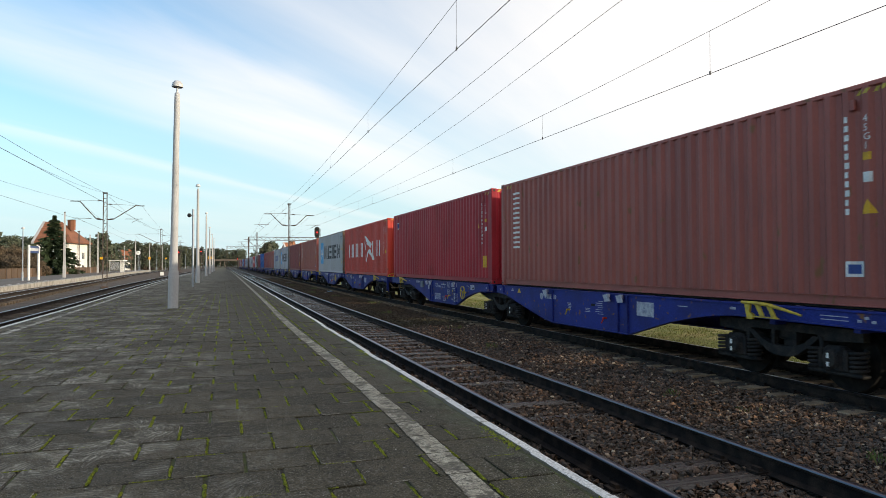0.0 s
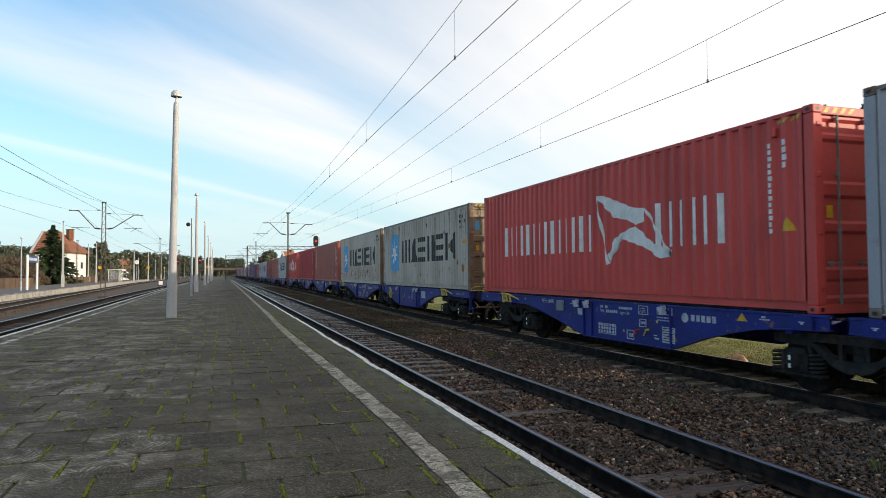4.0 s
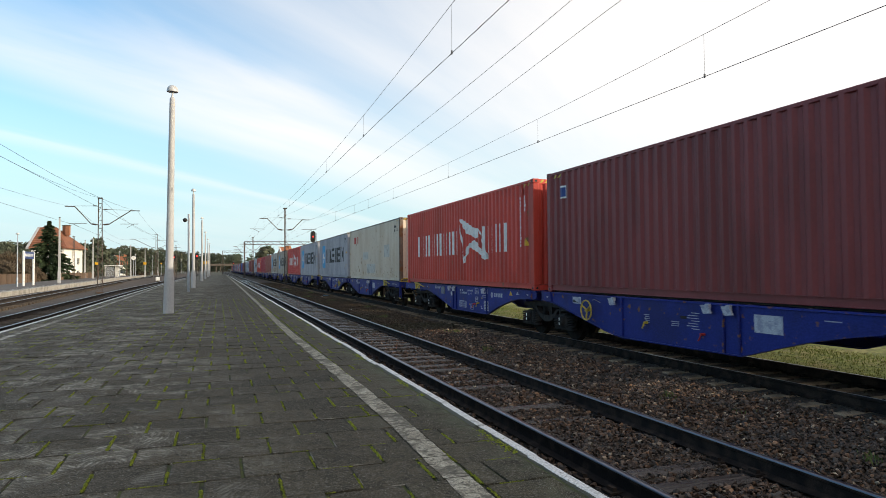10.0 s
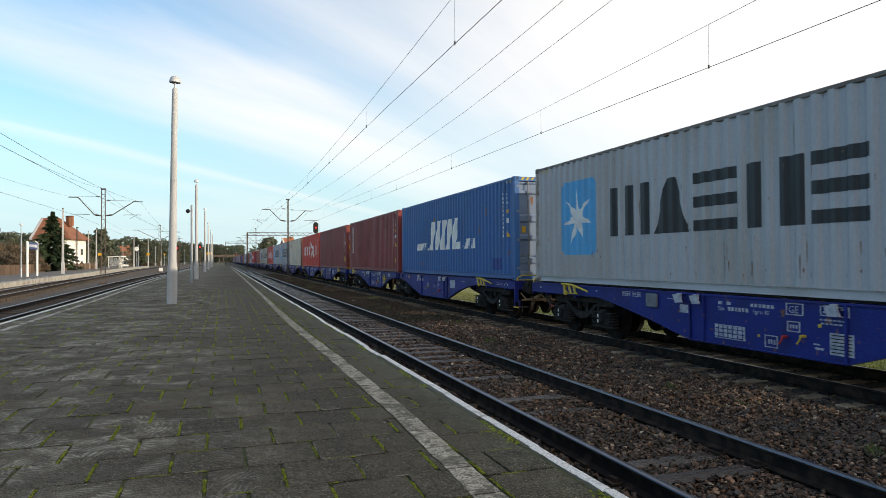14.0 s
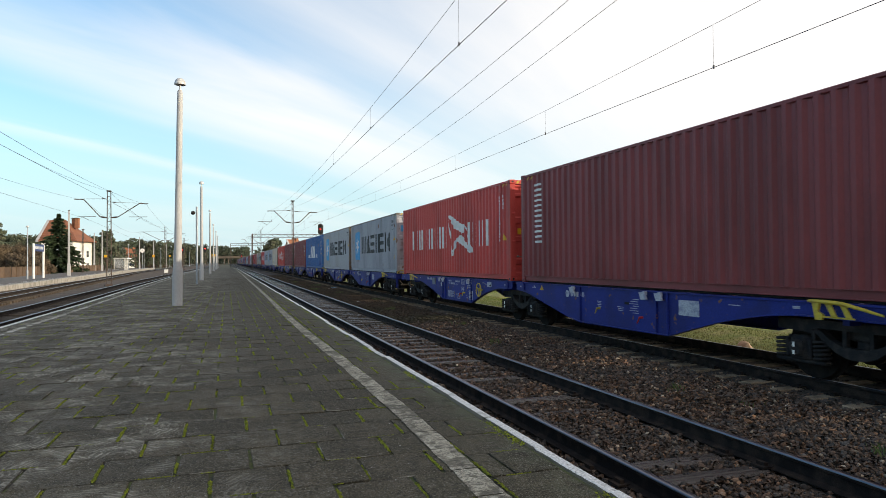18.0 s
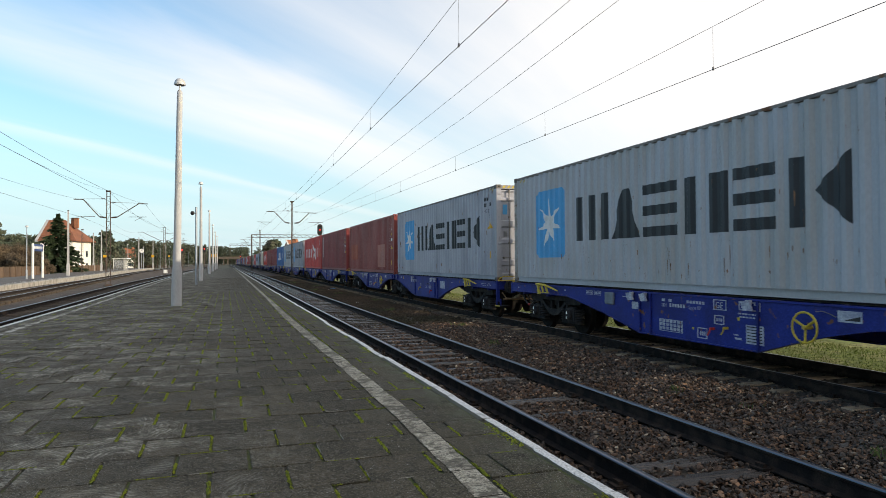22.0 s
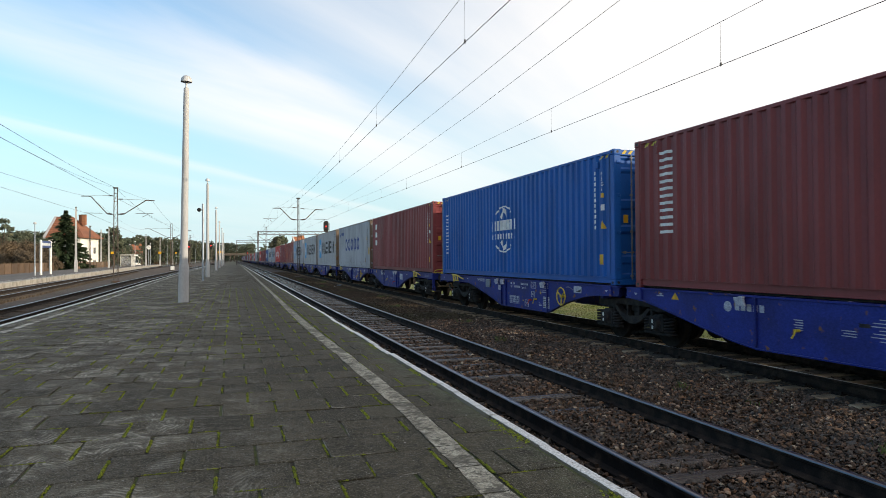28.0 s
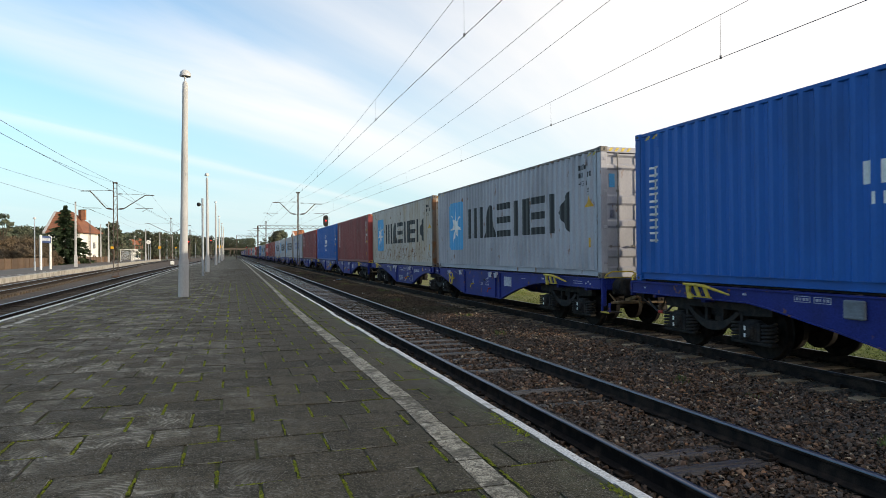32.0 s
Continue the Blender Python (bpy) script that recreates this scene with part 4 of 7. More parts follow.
def build_container_meshes():
    M = {}
    near = corrugated_side()
    for y in (5.36, -5.40):
        near.box(-1.226, -1.19, y - 0.036, y + 0.036, 2.56, 2.70, 0.008)
    M["side_wall"] = near.mesh("side_wall")
    far = corrugated_side()
    far.v = [(-x, y, z) for x, y, z in far.v]
    M["far_wall"] = far.mesh("side_wall")
    M["end_wall"] = end_wall().mesh("end_wall")
    fr = end_wall()
    fr.v = [(x, -y, z) for x, y, z in fr.v]
    M["front_wall"] = fr.mesh("front_wall")
    M["door"] = door_leaf().mesh("door")
    rod = Geo()
    rod.pipe([(0, -6.118, 0.12), (0, -6.118, 2.76)], 0.016, 8)
    for z in (0.20, 1.14, 1.92, 2.70):
        rod.box(-0.024, 0.024, -6.132, -6.08, z - 0.026, z + 0.026, 0.006)
    M["lock_rod"] = rod.mesh("lock_rod", DOOR_STEEL)
    hd = Geo().box(-0.26, 0.02, -6.150, -6.138, 0.69, 0.708, 0.004).box(-0.20, -0.165, -6.155, -6.09, 0.67, 0.728, 0.006).box(-0.01, 0.03, -6.150, -6.10, 0.68, 0.718, 0.005)
    M["handle"] = hd.mesh("handle", DOOR_STEEL)
    g = Geo()
    for sx in (-1, 1):
        g = Geo().box(-0.08, 0.08, -0.085, 0.085, 0.118, CH - 0.118, 0.012)
    M["corner_post"] = g.mesh("corner_post")
    c = Geo().box(-0.089, 0.089, -0.089, 0.089, 0, 0.118, 0.012)
    solid = len(c.f)
    c.poly([(-0.0905, 0.04 * math.cos(a), 0.059 + 0.027 * math.sin(a)) for a in [math.pi * k / 6 for k in range(12)]])
    c.poly([(0.032 * math.cos(a), -0.0905, 0.059 + 0.032 * math.sin(a)) for a in [math.pi * k / 6 for k in range(12)]])
    M["corner_casting"] = c.mesh("corner_casting", CASTING)
    M["corner_casting"].materials.append(BLACK)
    for p in list(M["corner_casting"].polygons)[solid:]:
        p.material_index = 1
    M["bottom_rail"] = Geo().box(0.022, 0.06, -5.93, 5.93, 0.04, 0.172).box(-0.016, 0.03, -5.93, 5.93, 0.04, 0.056, 0.004).box(-0.012, 0.03, -5.93, 5.93, 0.166, 0.176).mesh("bottom_rail")
    M["top_rail"] = Geo().box(-0.012, 0.05, -5.93, 5.93, 2.82, 2.885, 0.01).mesh("top_rail")
    M["end_sill"] = Geo().box(-1.13, 1.13, -0.05, 0.05, 0.0, 0.15, 0.01).mesh("end_sill")
    M["end_header"] = Geo().box(-1.13, 1.13, -0.05, 0.05, 2.76, 2.885, 0.01).mesh("end_header")
    rf = Geo()
    n = 56
    for i in range(n):
        y = -5.9 + 11.8 * i / n
        for yy, z in ((y, 2.862), (y + 0.08, 2.862), (y + 0.105, 2.88), (y + 0.185, 2.88)):
            rf.v += [(-1.18, yy, z), (1.18, yy, z)]
    for i in range(4 * n - 1):
        rf.f.append((2 * i, 2 * i + 1, 2 * i + 3, 2 * i + 2))
    M["roof"] = rf.mesh("roof", fix=False)
    M["floor"] = Geo().box(-1.13, 1.13, -5.9, 5.9, 0.0, 0.165).mesh("floor")
    return M


def on_side(polys, lift=0.003):
    """Painted marks on the corrugated side. polys: convex outlines in (u, v), u from the front end, v from the base."""
    g = Geo()
    cuts = [y for y, d in RIB]
    for poly in polys:
        pts = [(6.096 - u, v) for u, v in poly]
        lo, hi = min(p[0] for p in pts), max(p[0] for p in pts)
        for a, b in zip(cuts, cuts[1:]):
            if b <= lo or a >= hi or b - a < 1e-6:
                continue
            q = pts
            for lim, sign in ((a, 1), (b, -1)):
                out = []
                for i in range(len(q)):
                    p0, p1 = q[i - 1], q[i]
                    d0, d1 = sign * (p0[0] - lim), sign * (p1[0] - lim)
                    if (d0 < 0) != (d1 < 0):
                        k = d0 / (d0 - d1)
                        out.append((p0[0] + (p1[0] - p0[0]) * k, p0[1] + (p1[1] - p0[1]) * k))
                    if d1 >= 0:
                        out.append(p1)
                q = out
                if len(q) < 3:
                    break
            if len(q) >= 3:
                g.poly([(-1.219 + rib_depth(min(max(y, a + 1e-5), b - 1e-5)) - lift, y, v) for y, v in q])
    return g


def quad(u0, u1, v0, v1, slant=0.0):
    return [(u0, v0), (u1, v0), (u1 + slant, v1), (u0 + slant, v1)]


def bars(cells, v0, v1, stroke, slant=0.0):
    """A wordmark as plain upright bars: each cell (u0, u1) gets two bars."""
    out = []
    for a, b in cells:
        s = min(stroke, (b - a) * 0.42)
        out += [quad(a, a + s, v0, v1, slant), quad(b - s, b, v0, v1, slant)]
    return out


def column(u, v_top, v_bot, n, w, gap=0.3):
    """Unreadable characters one under another."""
    p = (v_top - v_bot) / n
    return [quad(u, u + w * (0.85 + 0.15 * ((i * 7) % 3)), v_top - (i + 1) * p + p * gap, v_top - i * p) for i in range(n)]


def star(cu, cv, r1, r0, n=7):
    pts = [(cu + (r1 if k % 2 == 0 else r0) * math.sin(math.pi * k / n), cv + (r1 if k % 2 == 0 else r0) * math.cos(math.pi * k / n)) for k in range(2 * n)]
    return [[(cu, cv), pts[i - 1], pts[i]] for i in range(2 * n)]


def ring(cu, cv, r0, r1, a0=0.0, a1=2 * math.pi, n=24, squash=1.0):
    out = []
    for i in range(n):
        a, b = a0 + (a1 - a0) * i / n, a0 + (a1 - a0) * (i + 1) / n
        out.append([(cu + r * math.cos(t), cv + squash * r * math.sin(t)) for r, t in ((r0, a), (r1, a), (r1, b), (r0, b))])
    return out


def letter_faces(text, size):
    """Triangles of a short readable code, as flat outlines from its lower left."""
    cu = bpy.data.curves.new("code", "FONT")
    cu.body, cu.size, cu.resolution_u = text, size, 2
    ob = bpy.data.objects.new("code", cu)
    me = bpy.data.meshes.new_from_object(ob)
    out = [[(me.vertices[i].co.x, me.vertices[i].co.y) for i in p.vertices] for p in me.polygons]
    bpy.data.objects.remove(ob)
    bpy.data.meshes.remove(me)
    return out


def stacked(text, u, v_top, size, pitch):
    out = []
    for i, ch in enumerate(text):
        out += [[(u + a, v_top - (i + 1) * pitch + b) for a, b in p] for p in letter_faces(ch, size)]
    return out


def build_marks():
    K = {}

    def mark(name, parts):
        K[name] = []
        for n, polys, mat, lift in parts:
            g = on_side(polys, lift)
            if n == "hazard_stripe":
                for i in range(4):
                    x = -1.02 + 0.15 * i
                    g.poly([(x, -6.0835, 2.79), (x + 0.07, -6.0835, 2.79), (x + 0.13, -6.0835, 2.87), (x + 0.06, -6.0835, 2.87)])
            K[name].append((n, g.mesh(n, mat, fix=False), mat))

    grey_cells = ((3.46, 4.80), (4.92, 6.0), (6.10, 7.1), (7.30, 8.4), (8.50, 9.42), (9.66, 10.66))
    word, lo, hi = [], 1.05, 2.05
    for kind, (a, b) in zip("uwhvhx", grey_cells):
        w = b - a
        if kind == "u":  # uprights
            word += [quad(a + k * w * 0.39, a + k * w * 0.39 + 0.22 * w, lo, hi) for k in range(3)]
        elif kind == "w":  # a wedge
            word.append([(a + 0.06 * w, lo), (b - 0.06 * w, lo), (a + 0.62 * w, hi), (a + 0.38 * w, hi)])
        elif kind == "h":  # level bars
            word += [quad(a, b, lo + k * 0.405, lo + k * 0.405 + 0.19) for k in range(3)]
        elif kind == "v":
            word += [quad(a, a + 0.27 * w, lo, hi), quad(a + 0.62 * w, b, lo, hi)]
        else:
            word += [quad(a, a + 0.27 * w, lo, hi), [(a + 0.42 * w, 1.55), (b, lo), (b, hi)]]
    sq = [(1.36, 0.78), (1.46, 0.68), (2.77, 0.68), (2.87, 0.78), (2.87, 2.28), (2.77, 2.38), (1.46, 2.38), (1.36, 2.28)]
    codes = [quad(11.17 + 0.085 * k, 11.222 + 0.085 * k, 2.47, 2.585) for k in range(4)] + [quad(11.17 + 0.085 * k, 11.222 + 0.085 * k, 2.29, 2.405) for k in (0, 1, 2, 4, 5, 6)]
    codes += [quad(11.52, 11.66, 1.99, 2.03), quad(11.52, 11.66, 1.94, 1.965), quad(11.54, 11.64, 1.88, 1.905)]
    tri = [[(11.44, 1.60), (11.80, 1.60), (11.62, 1.90)]]
    lab = [quad(11.56, 11.72, 0.68, 0.90)]
    stripes = [quad(u + 0.12 * i, u + 0.06 + 0.12 * i, 2.745, 2.805, 0.05) for u in (0.28, 11.52) for i in range(4)]
    common = [("warning_triangle", tri, YELLOW_SIGN, 0.004), ("yellow_label", lab, YELLOW_SIGN, 0.004), ("hazard_stripe", stripes, YELLOW, 0.004)]
    mark("star", [("logo_panel", [sq], LOGO_BLUE, 0.003), ("logo_star", star(2.11, 1.53, 0.66, 0.20), WHITE, 0.005), *[("letter_bar", [bar], INK, 0.003) for bar in word],
                  ("code_bars", codes, INK, 0.004), ("size_code", [[(11.17 + a, 2.10 + b) for a, b in p] for p in letter_faces("45G1", 0.16)], INK, 0.004)] + common)
    r = random.Random(8)
    streaks = []
    # rust runs down from the chips: a spot above, a tail that thins below
    for _ in range(210):
        u, hgt, q = r.uniform(0.4, 11.7), 0.04 + 0.34 * r.random() ** 3, 0.003 + 0.012 * r.random() ** 2
        v = r.uniform(0.2, 0.7) if r.random() < 0.55 else r.uniform(0.7, 2.75)
        streaks.append([(u - q * 0.25, v), (u + q * 0.25, v), (u + q, v + hgt * 0.8), (u + q * 0.4, v + hgt), (u - q * 0.5, v + hgt), (u - q, v + hgt * 0.75)])
    drips = []
    for _ in range(55):
        u, q, hgt = r.uniform(0.3, 11.8), r.uniform(0.01, 0.028), r.uniform(0.25, 1.3)
        v = 2.78 - hgt - 0.1 * r.random()
        drips.append([(u - q * 0.3, v), (u + q * 0.3, v), (u + q, v + hgt), (u - q, v + hgt)])
    mark("drips", [("dirt_runs", drips, DIRT_MARK, 0.006), ("rust_streaks", streaks[::3], RUST_MARK, 0.007)])
    heavy = []
    for _ in range(620):
        u, hgt, q = min(11.7, max(0.4, r.gauss(5.6, 3.4))), 0.03 + 0.26 * r.random() ** 2, 0.003 + 0.010 * r.random()
        v = 0.2 + abs(r.gauss(0, 0.42))
        heavy.append([(u - q * 0.4, v), (u + q * 0.4, v), (u + q, v + hgt * 0.8), (u + q * 0.4, v + hgt), (u - q * 0.5, v + hgt), (u - q, v + hgt * 0.75)])
    mark("streaks", [("rust_streaks", streaks + heavy, RUST_MARK, 0.007)])
    low = []
    for _ in range(110):
        u, hgt, q = r.uniform(0.2, 11.9), 0.03 + 0.30 * r.random() ** 3, 0.003 + 0.011 * r.random()
        v = 0.19 + abs(r.gauss(0, 0.10))
        low.append([(u - q * 0.4, v), (u + q * 0.4, v), (u + q, v + hgt * 0.8), (u + q * 0.4, v + hgt), (u - q * 0.5, v + hgt), (u - q, v + hgt * 0.75)])
    mark("low_streaks", [("rust_streaks", low, RUST_MARK, 0.007)])
    mark("few_streaks", [("rust_streaks", streaks[::2], RUST_MARK, 0.007)])
    # the red ones: thin white letters and a two-part pennant
    w = []
    for i in range(7):
        a = 1.60 + 0.70 * i
        w += [quad(a, a + 0.11, 1.05, 1.86), quad(a + 0.36, a + 0.47, 1.05, 1.86)]
    for i, a in enumerate((8.62, 9.28, 9.92)):
        w += [quad(a, a + 0.11, 1.05, 1.87), quad(a + 0.36, a + 0.47, 1.05, 1.87)]
    flag = [[(6.48, 2.24), (6.8, 2.22), (7.9, 1.86), (7.75, 1.62), (7.2, 1.72)], [(7.75, 1.62), (7.9, 1.86), (8.3, 1.82), (8.24, 1.58), (7.96, 1.50)],
            [(7.6, 1.42), (7.96, 1.50), (8.5, 1.14), (8.3, 1.05), (7.5, 1.26)], [(8.3, 1.05), (8.5, 1.14), (9.05, 0.98), (9.0, 0.86), (8.7, 0.84)], [(6.93, 0.74), (7.1, 0.9), (7.6, 1.42), (7.5, 1.26), (7.02, 0.78)],
            [(7.02, 0.78), (7.5, 1.24), (7.6, 1.42), (7.25, 1.3), (6.95, 0.95)], [(6.46, 2.22), (6.53, 2.22), (7.0, 0.78), (6.92, 0.74)], [(8.26, 1.8), (8.33, 1.8), (9.05, 0.92), (8.98, 0.88)]]
    mark("pennant", [("wordmark", w, WHITE, 0.003), ("logo_pennant", flag, WHITE, 0.005), ("code_bars", column(11.37, 2.48, 1.12, 14, 0.062, 0.3) + column(11.64, 2.50, 2.06, 4, 0.07, 0.25), WHITE, 0.004),
                     ("warning_triangle", [[(11.57, 1.17), (11.83, 1.17), (11.70, 1.38)]], YELLOW_SIGN, 0.004)] + common[2:])
    slanted = bars([(4.12, 5.25), (5.44, 6.55)], 0.95, 2.03, 0.45, 0.32) + [quad(6.72, 7.17, 0.95, 2.03, 0.32), quad(7.173, 7.62, 0.95, 1.2, 0.074)]
    small_bars = bars([(2.4, 2.78), (2.9, 3.28), (3.4, 3.78)], 0.96, 1.24, 0.15, 0.08) + [quad(3.88, 3.98, 0.95, 1.04), quad(7.86, 7.98, 0.95, 1.06)] + bars([(8.08, 8.38), (8.46, 8.58), (8.66, 9.0)], 0.95, 1.28, 0.14, 0.08)
    cols = [("code_bars", column(11.37, 2.5, 1.18, 11, 0.058, 0.34), WHITE, 0.004), ("size_code", stacked("45G1", 11.645, 2.50, 0.13, 0.115), WHITE, 0.004),
            ("yellow_label", [quad(11.63, 11.74, 1.9, 2.0)], YELLOW_SIGN, 0.004), ("code_plate", [quad(11.63, 11.75, 1.62, 1.75)], WHITE, 0.004),
            ("warning_triangle", [[(11.58, 1.22), (11.80, 1.22), (11.69, 1.41)]], YELLOW_SIGN, 0.004), ("code_plate", [quad(11.36, 11.60, 0.42, 0.62)], WHITE, 0.004), ("code_plate", [quad(11.40, 11.56, 0.46, 0.58)], NAVY, 0.006), common[2]]
    blue_low = cols
    cols = cols[:5] + [("yellow_label", [quad(11.5, 11.72, 0.44, 0.66)], YELLOW_SIGN, 0.004)] + cols[-1:]
    mark("slant", [("wordmark", slanted + small_bars, WHITE, 0.003), ("repaint_patch", [quad(10.55, 11.2, 0.28, 0.62)], NAVY, 0.003), ("red_sticker", [quad(9.0, 9.12, 0.88, 0.96)], RED_INK, 0.004)] + cols[:5] + cols[-1:])
    tri_col = []
    for i in range(6):
        v = 2.58 - 0.27 * i
        tri_col += [quad(0.80, 1.16, v - 0.055, v), quad(0.80, 1.16, v - 0.19, v - 0.135)]
    mark("column", [("wordmark", tri_col, WHITE, 0.003)] + cols)
    mark("column_b", [("wordmark", tri_col, WHITE, 0.003)] + blue_low)
    mark("codes", [("small_logo", [quad(0.62, 0.92, 2.22, 2.52)], WHITE, 0.003), ("small_logo", [quad(0.66, 0.88, 2.26, 2.48)], NAVY, 0.005)] + cols[:4]
         + [("warning_triangle", [[(10.95, 1.74), (11.17, 1.74), (11.06, 1.92)]], YELLOW_SIGN, 0.004), ("yellow_label", [quad(11.45, 11.74, 0.50, 0.86)], YELLOW_SIGN, 0.004)] + cols[-1:])
    # a pale oxide patch towards the rear, an orange-brown one near the front
    mark("patch", [("repaint_patch", [quad(8.5, 10.3, 0.32, 1.5)], OXIDE, 0.003), ("repaint_patch", [quad(0.55, 2.9, 0.75, 1.66)], PATCH_ORANGE, 0.003)] + cols)
    mark("short", [("wordmark", [quad(0.78, 1.10, 2.22 - 0.44 * i, 2.50 - 0.44 * i) for i in range(3)], WHITE, 0.003)] + cols)
    mark("cream", [("small_logo", bars([(1.12, 1.50), (1.57, 1.95), (2.02, 2.40), (2.47, 2.74)], 2.06, 2.44, 0.12), RED_INK, 0.003),
                   *[("faded_patch", [q], LOGO_FADED, 0.003) for q in (quad(4.1, 5.4, 1.1, 1.5), quad(5.0, 7.0, 0.35, 0.85), quad(9.1, 10.1, 1.15, 1.75))], ("code_bars", codes, INK, 0.004)] + common[2:])
    rings = []
    for i in range(5):
        a = 3.15 + 1.15 * i
        rings += ring(a + 0.36, 1.56, 0.26, 0.43, n=20)
    mark("rings", [("wordmark", rings, NAVY, 0.003), ("small_logo", [[(0.6, 2.2), (0.85, 2.2), (0.72, 2.55)]] + bars([(1.2, 1.4), (1.48, 1.68), (1.76, 1.96), (2.04, 2.24)], 2.28, 2.48, 0.07), NAVY, 0.003),
                   ("code_bars", column(11.37, 2.5, 1.18, 11, 0.075, 0.36), INK, 0.004), ("warning_triangle", [[(10.9, 1.75), (11.2, 1.75), (11.05, 2.02)]], YELLOW_SIGN, 0.004),
                   ("yellow_label", [quad(11.5, 11.8, 0.85, 1.25)], YELLOW_SIGN, 0.004), common[2]])
    globe = ring(6.05, 1.72, 0.62, 0.69, 0.5, 2.64, 14, 0.62) + ring(6.05, 1.18, 0.62, 0.69, 3.64, 5.78, 14, 0.62) + ring(6.05, 1.45, 0.22, 0.28, 0.6, 2.5, 8, 2.3) + ring(6.05, 1.45, 0.22, 0.28, 3.8, 5.6, 8, 2.3)
    globe += bars([(5.05, 5.45), (5.55, 5.95), (6.05, 6.45), (6.55, 6.95)], 1.42, 1.72, 0.14) + bars([(5.2 + 0.24 * i, 5.38 + 0.24 * i) for i in range(7)], 1.16, 1.32, 0.05)
    zh = []
    for i in range(6):
        v = 2.2 - 0.25 * i
        zh += [quad(0.47, 0.74, v - 0.04, v), quad(0.47, 0.74, v - 0.18, v - 0.14), quad(0.58, 0.63, v - 0.2, v + 0.01)]
    mark("globe", [("logo_globe", globe, WHITE, 0.003), ("wordmark", zh, WHITE, 0.003)] + cols)
    return K


PATCH_ORANGE = paint("orange_brown_patch", (0.38, 0.085, 0.045))
LOGO_FADED = surface("faded_blue_mark", (0.50, 0.50, 0.47), 0.6, fine=40, bump=0)
CM = build_container_meshes()
MARKS = build_marks()
# design: paint, marks, how the rear end looks, post and rail paint, label
DESIGNS = {
    "maroon_column": (MAROON, ("column",), "wall", None, "maroon corrugated container with a white lettered column and plain end"),
    "maroon_faded": (BROWN, ("column_b",), "wall", None, "brown corrugated container with a white lettered column"),
    "crimson": (CRIMSON, ("codes",), "wall", None, "crimson corrugated container with a small white mark"),
    "grey": (GREY, ("star",), "door", None, "clean light grey container with a blue star panel"),
    "grey_worn": (GREY_WORN, ("star", "few_streaks"), "door", POST_RUST, "worn grey container with a blue star panel and rust spots"),
    "grey_dirty": (GREY_DIRTY, ("star", "drips"), "door", POST_RUST, "dirty grey container with a blue star panel and brown runs"),
    "grey_rusty": (GREY_RUSTY, ("star", "streaks"), "wall", POST_RUST, "very rusty grey container with a blue star panel"),
    "red": (RED, ("pennant",), "wall", None, "bright red container with white lettering and a white pennant"),
    "red_muted": (RED_MUTED, ("pennant",), "door", None, "faded red container with white lettering and a white pennant"),
    "cream": (CREAM, ("cream", "few_streaks", "low_streaks"), "wall", POST_RUST, "dirty cream container with a small red mark and rusted end"),
    "maroon_doors": (MAROON, ("codes",), "door", None, "maroon corrugated container with yellow labels and maroon doors tinted as sunlit"),
    "blue_slant": (BLUE_D, ("slant",), "door", None, "mid-blue container with slanted white lettering and blue doors greyed by painted glare"),
    "patched": (MAROON_PATCHED, ("patch",), "door", None, "maroon corrugated container with a lighter repainted patch and an orange-brown patch"),
    "pale": (PALE, ("rings", "low_streaks"), "door", POST_RUST, "pale grey container with navy lettering"),
    "short": (MAROON, ("short",), "door", None, "dark maroon container with three white marks in a column"),
    "blue_globe": (BLUE_C, ("globe",), "door", None, "bright blue container with a white globe emblem"),
}
# from the head of the train to its tail; the numbers count from the container that is beside the camera at the start
ORDER = {-25: "patched", -24: "grey", -23: "red_muted", -22: "maroon_column", -21: "grey", -20: "blue_globe", -19: "patched", -18: "grey_worn", -17: "grey", -16: "crimson", -15: "pale", -14: "grey", -13: "red_muted",
         -12: "grey_worn", -11: "maroon_doors", -10: "blue_globe", -9: "maroon_column", -8: "patched", -7: "pale", -6: "grey", -5: "maroon_doors", -4: "maroon_faded", -3: "grey_worn", -2: "red", -1: "crimson",
         0: "maroon_faded", 1: "grey_rusty", 2: "grey_dirty", 3: "red_muted", 4: "grey", 5: "grey", 6: "cream", 7: "red", 8: "maroon_doors", 9: "maroon_column", 10: "blue_slant", 11: "grey_worn", 12: "grey",
         13: "red_muted", 14: "maroon_column", 15: "patched", 16: "grey", 17: "grey_worn", 18: "grey_worn", 19: "pale", 20: "short", 21: "blue_globe", 22: "maroon_column", 23: "grey_rusty", 24: "grey", 25: "blue_globe",
         26: "maroon_doors", 27: "grey", 28: "maroon_column"}
WAGON_LONG, COUPLED, FIRST = 26.448, 13.503, 18.05  # wagon length, pitch across a coupling, front of container 0 at the start


def front_at_start(i):
    return FIRST - (i // 2) * WAGON_LONG - (COUPLED if i % 2 else 0.0)


BOX_GREY = surface("dull_grey_box", (0.17, 0.19, 0.22), 0.6, second=(0.11, 0.12, 0.14), scale=5, amount=0.7, fine=40, bump=0.1)
RIGGING = surface("dusty_tan_rigging", (0.30, 0.21, 0.12), 0.9, second=(0.12, 0.085, 0.055), scale=6, amount=0.8, fine=40, bump=0.2)
# blue doors whose colour is greyed to stand for glare
DOOR_GLARE_BLUE = paint("glare_greyed_blue_door_paint", (0.17, 0.225, 0.33), 0.03)
DOOR_TAN = paint("dirty_tan_door_paint", (0.27, 0.215, 0.145), 0.30, second=(0.17, 0.115, 0.07), amount=0.9)
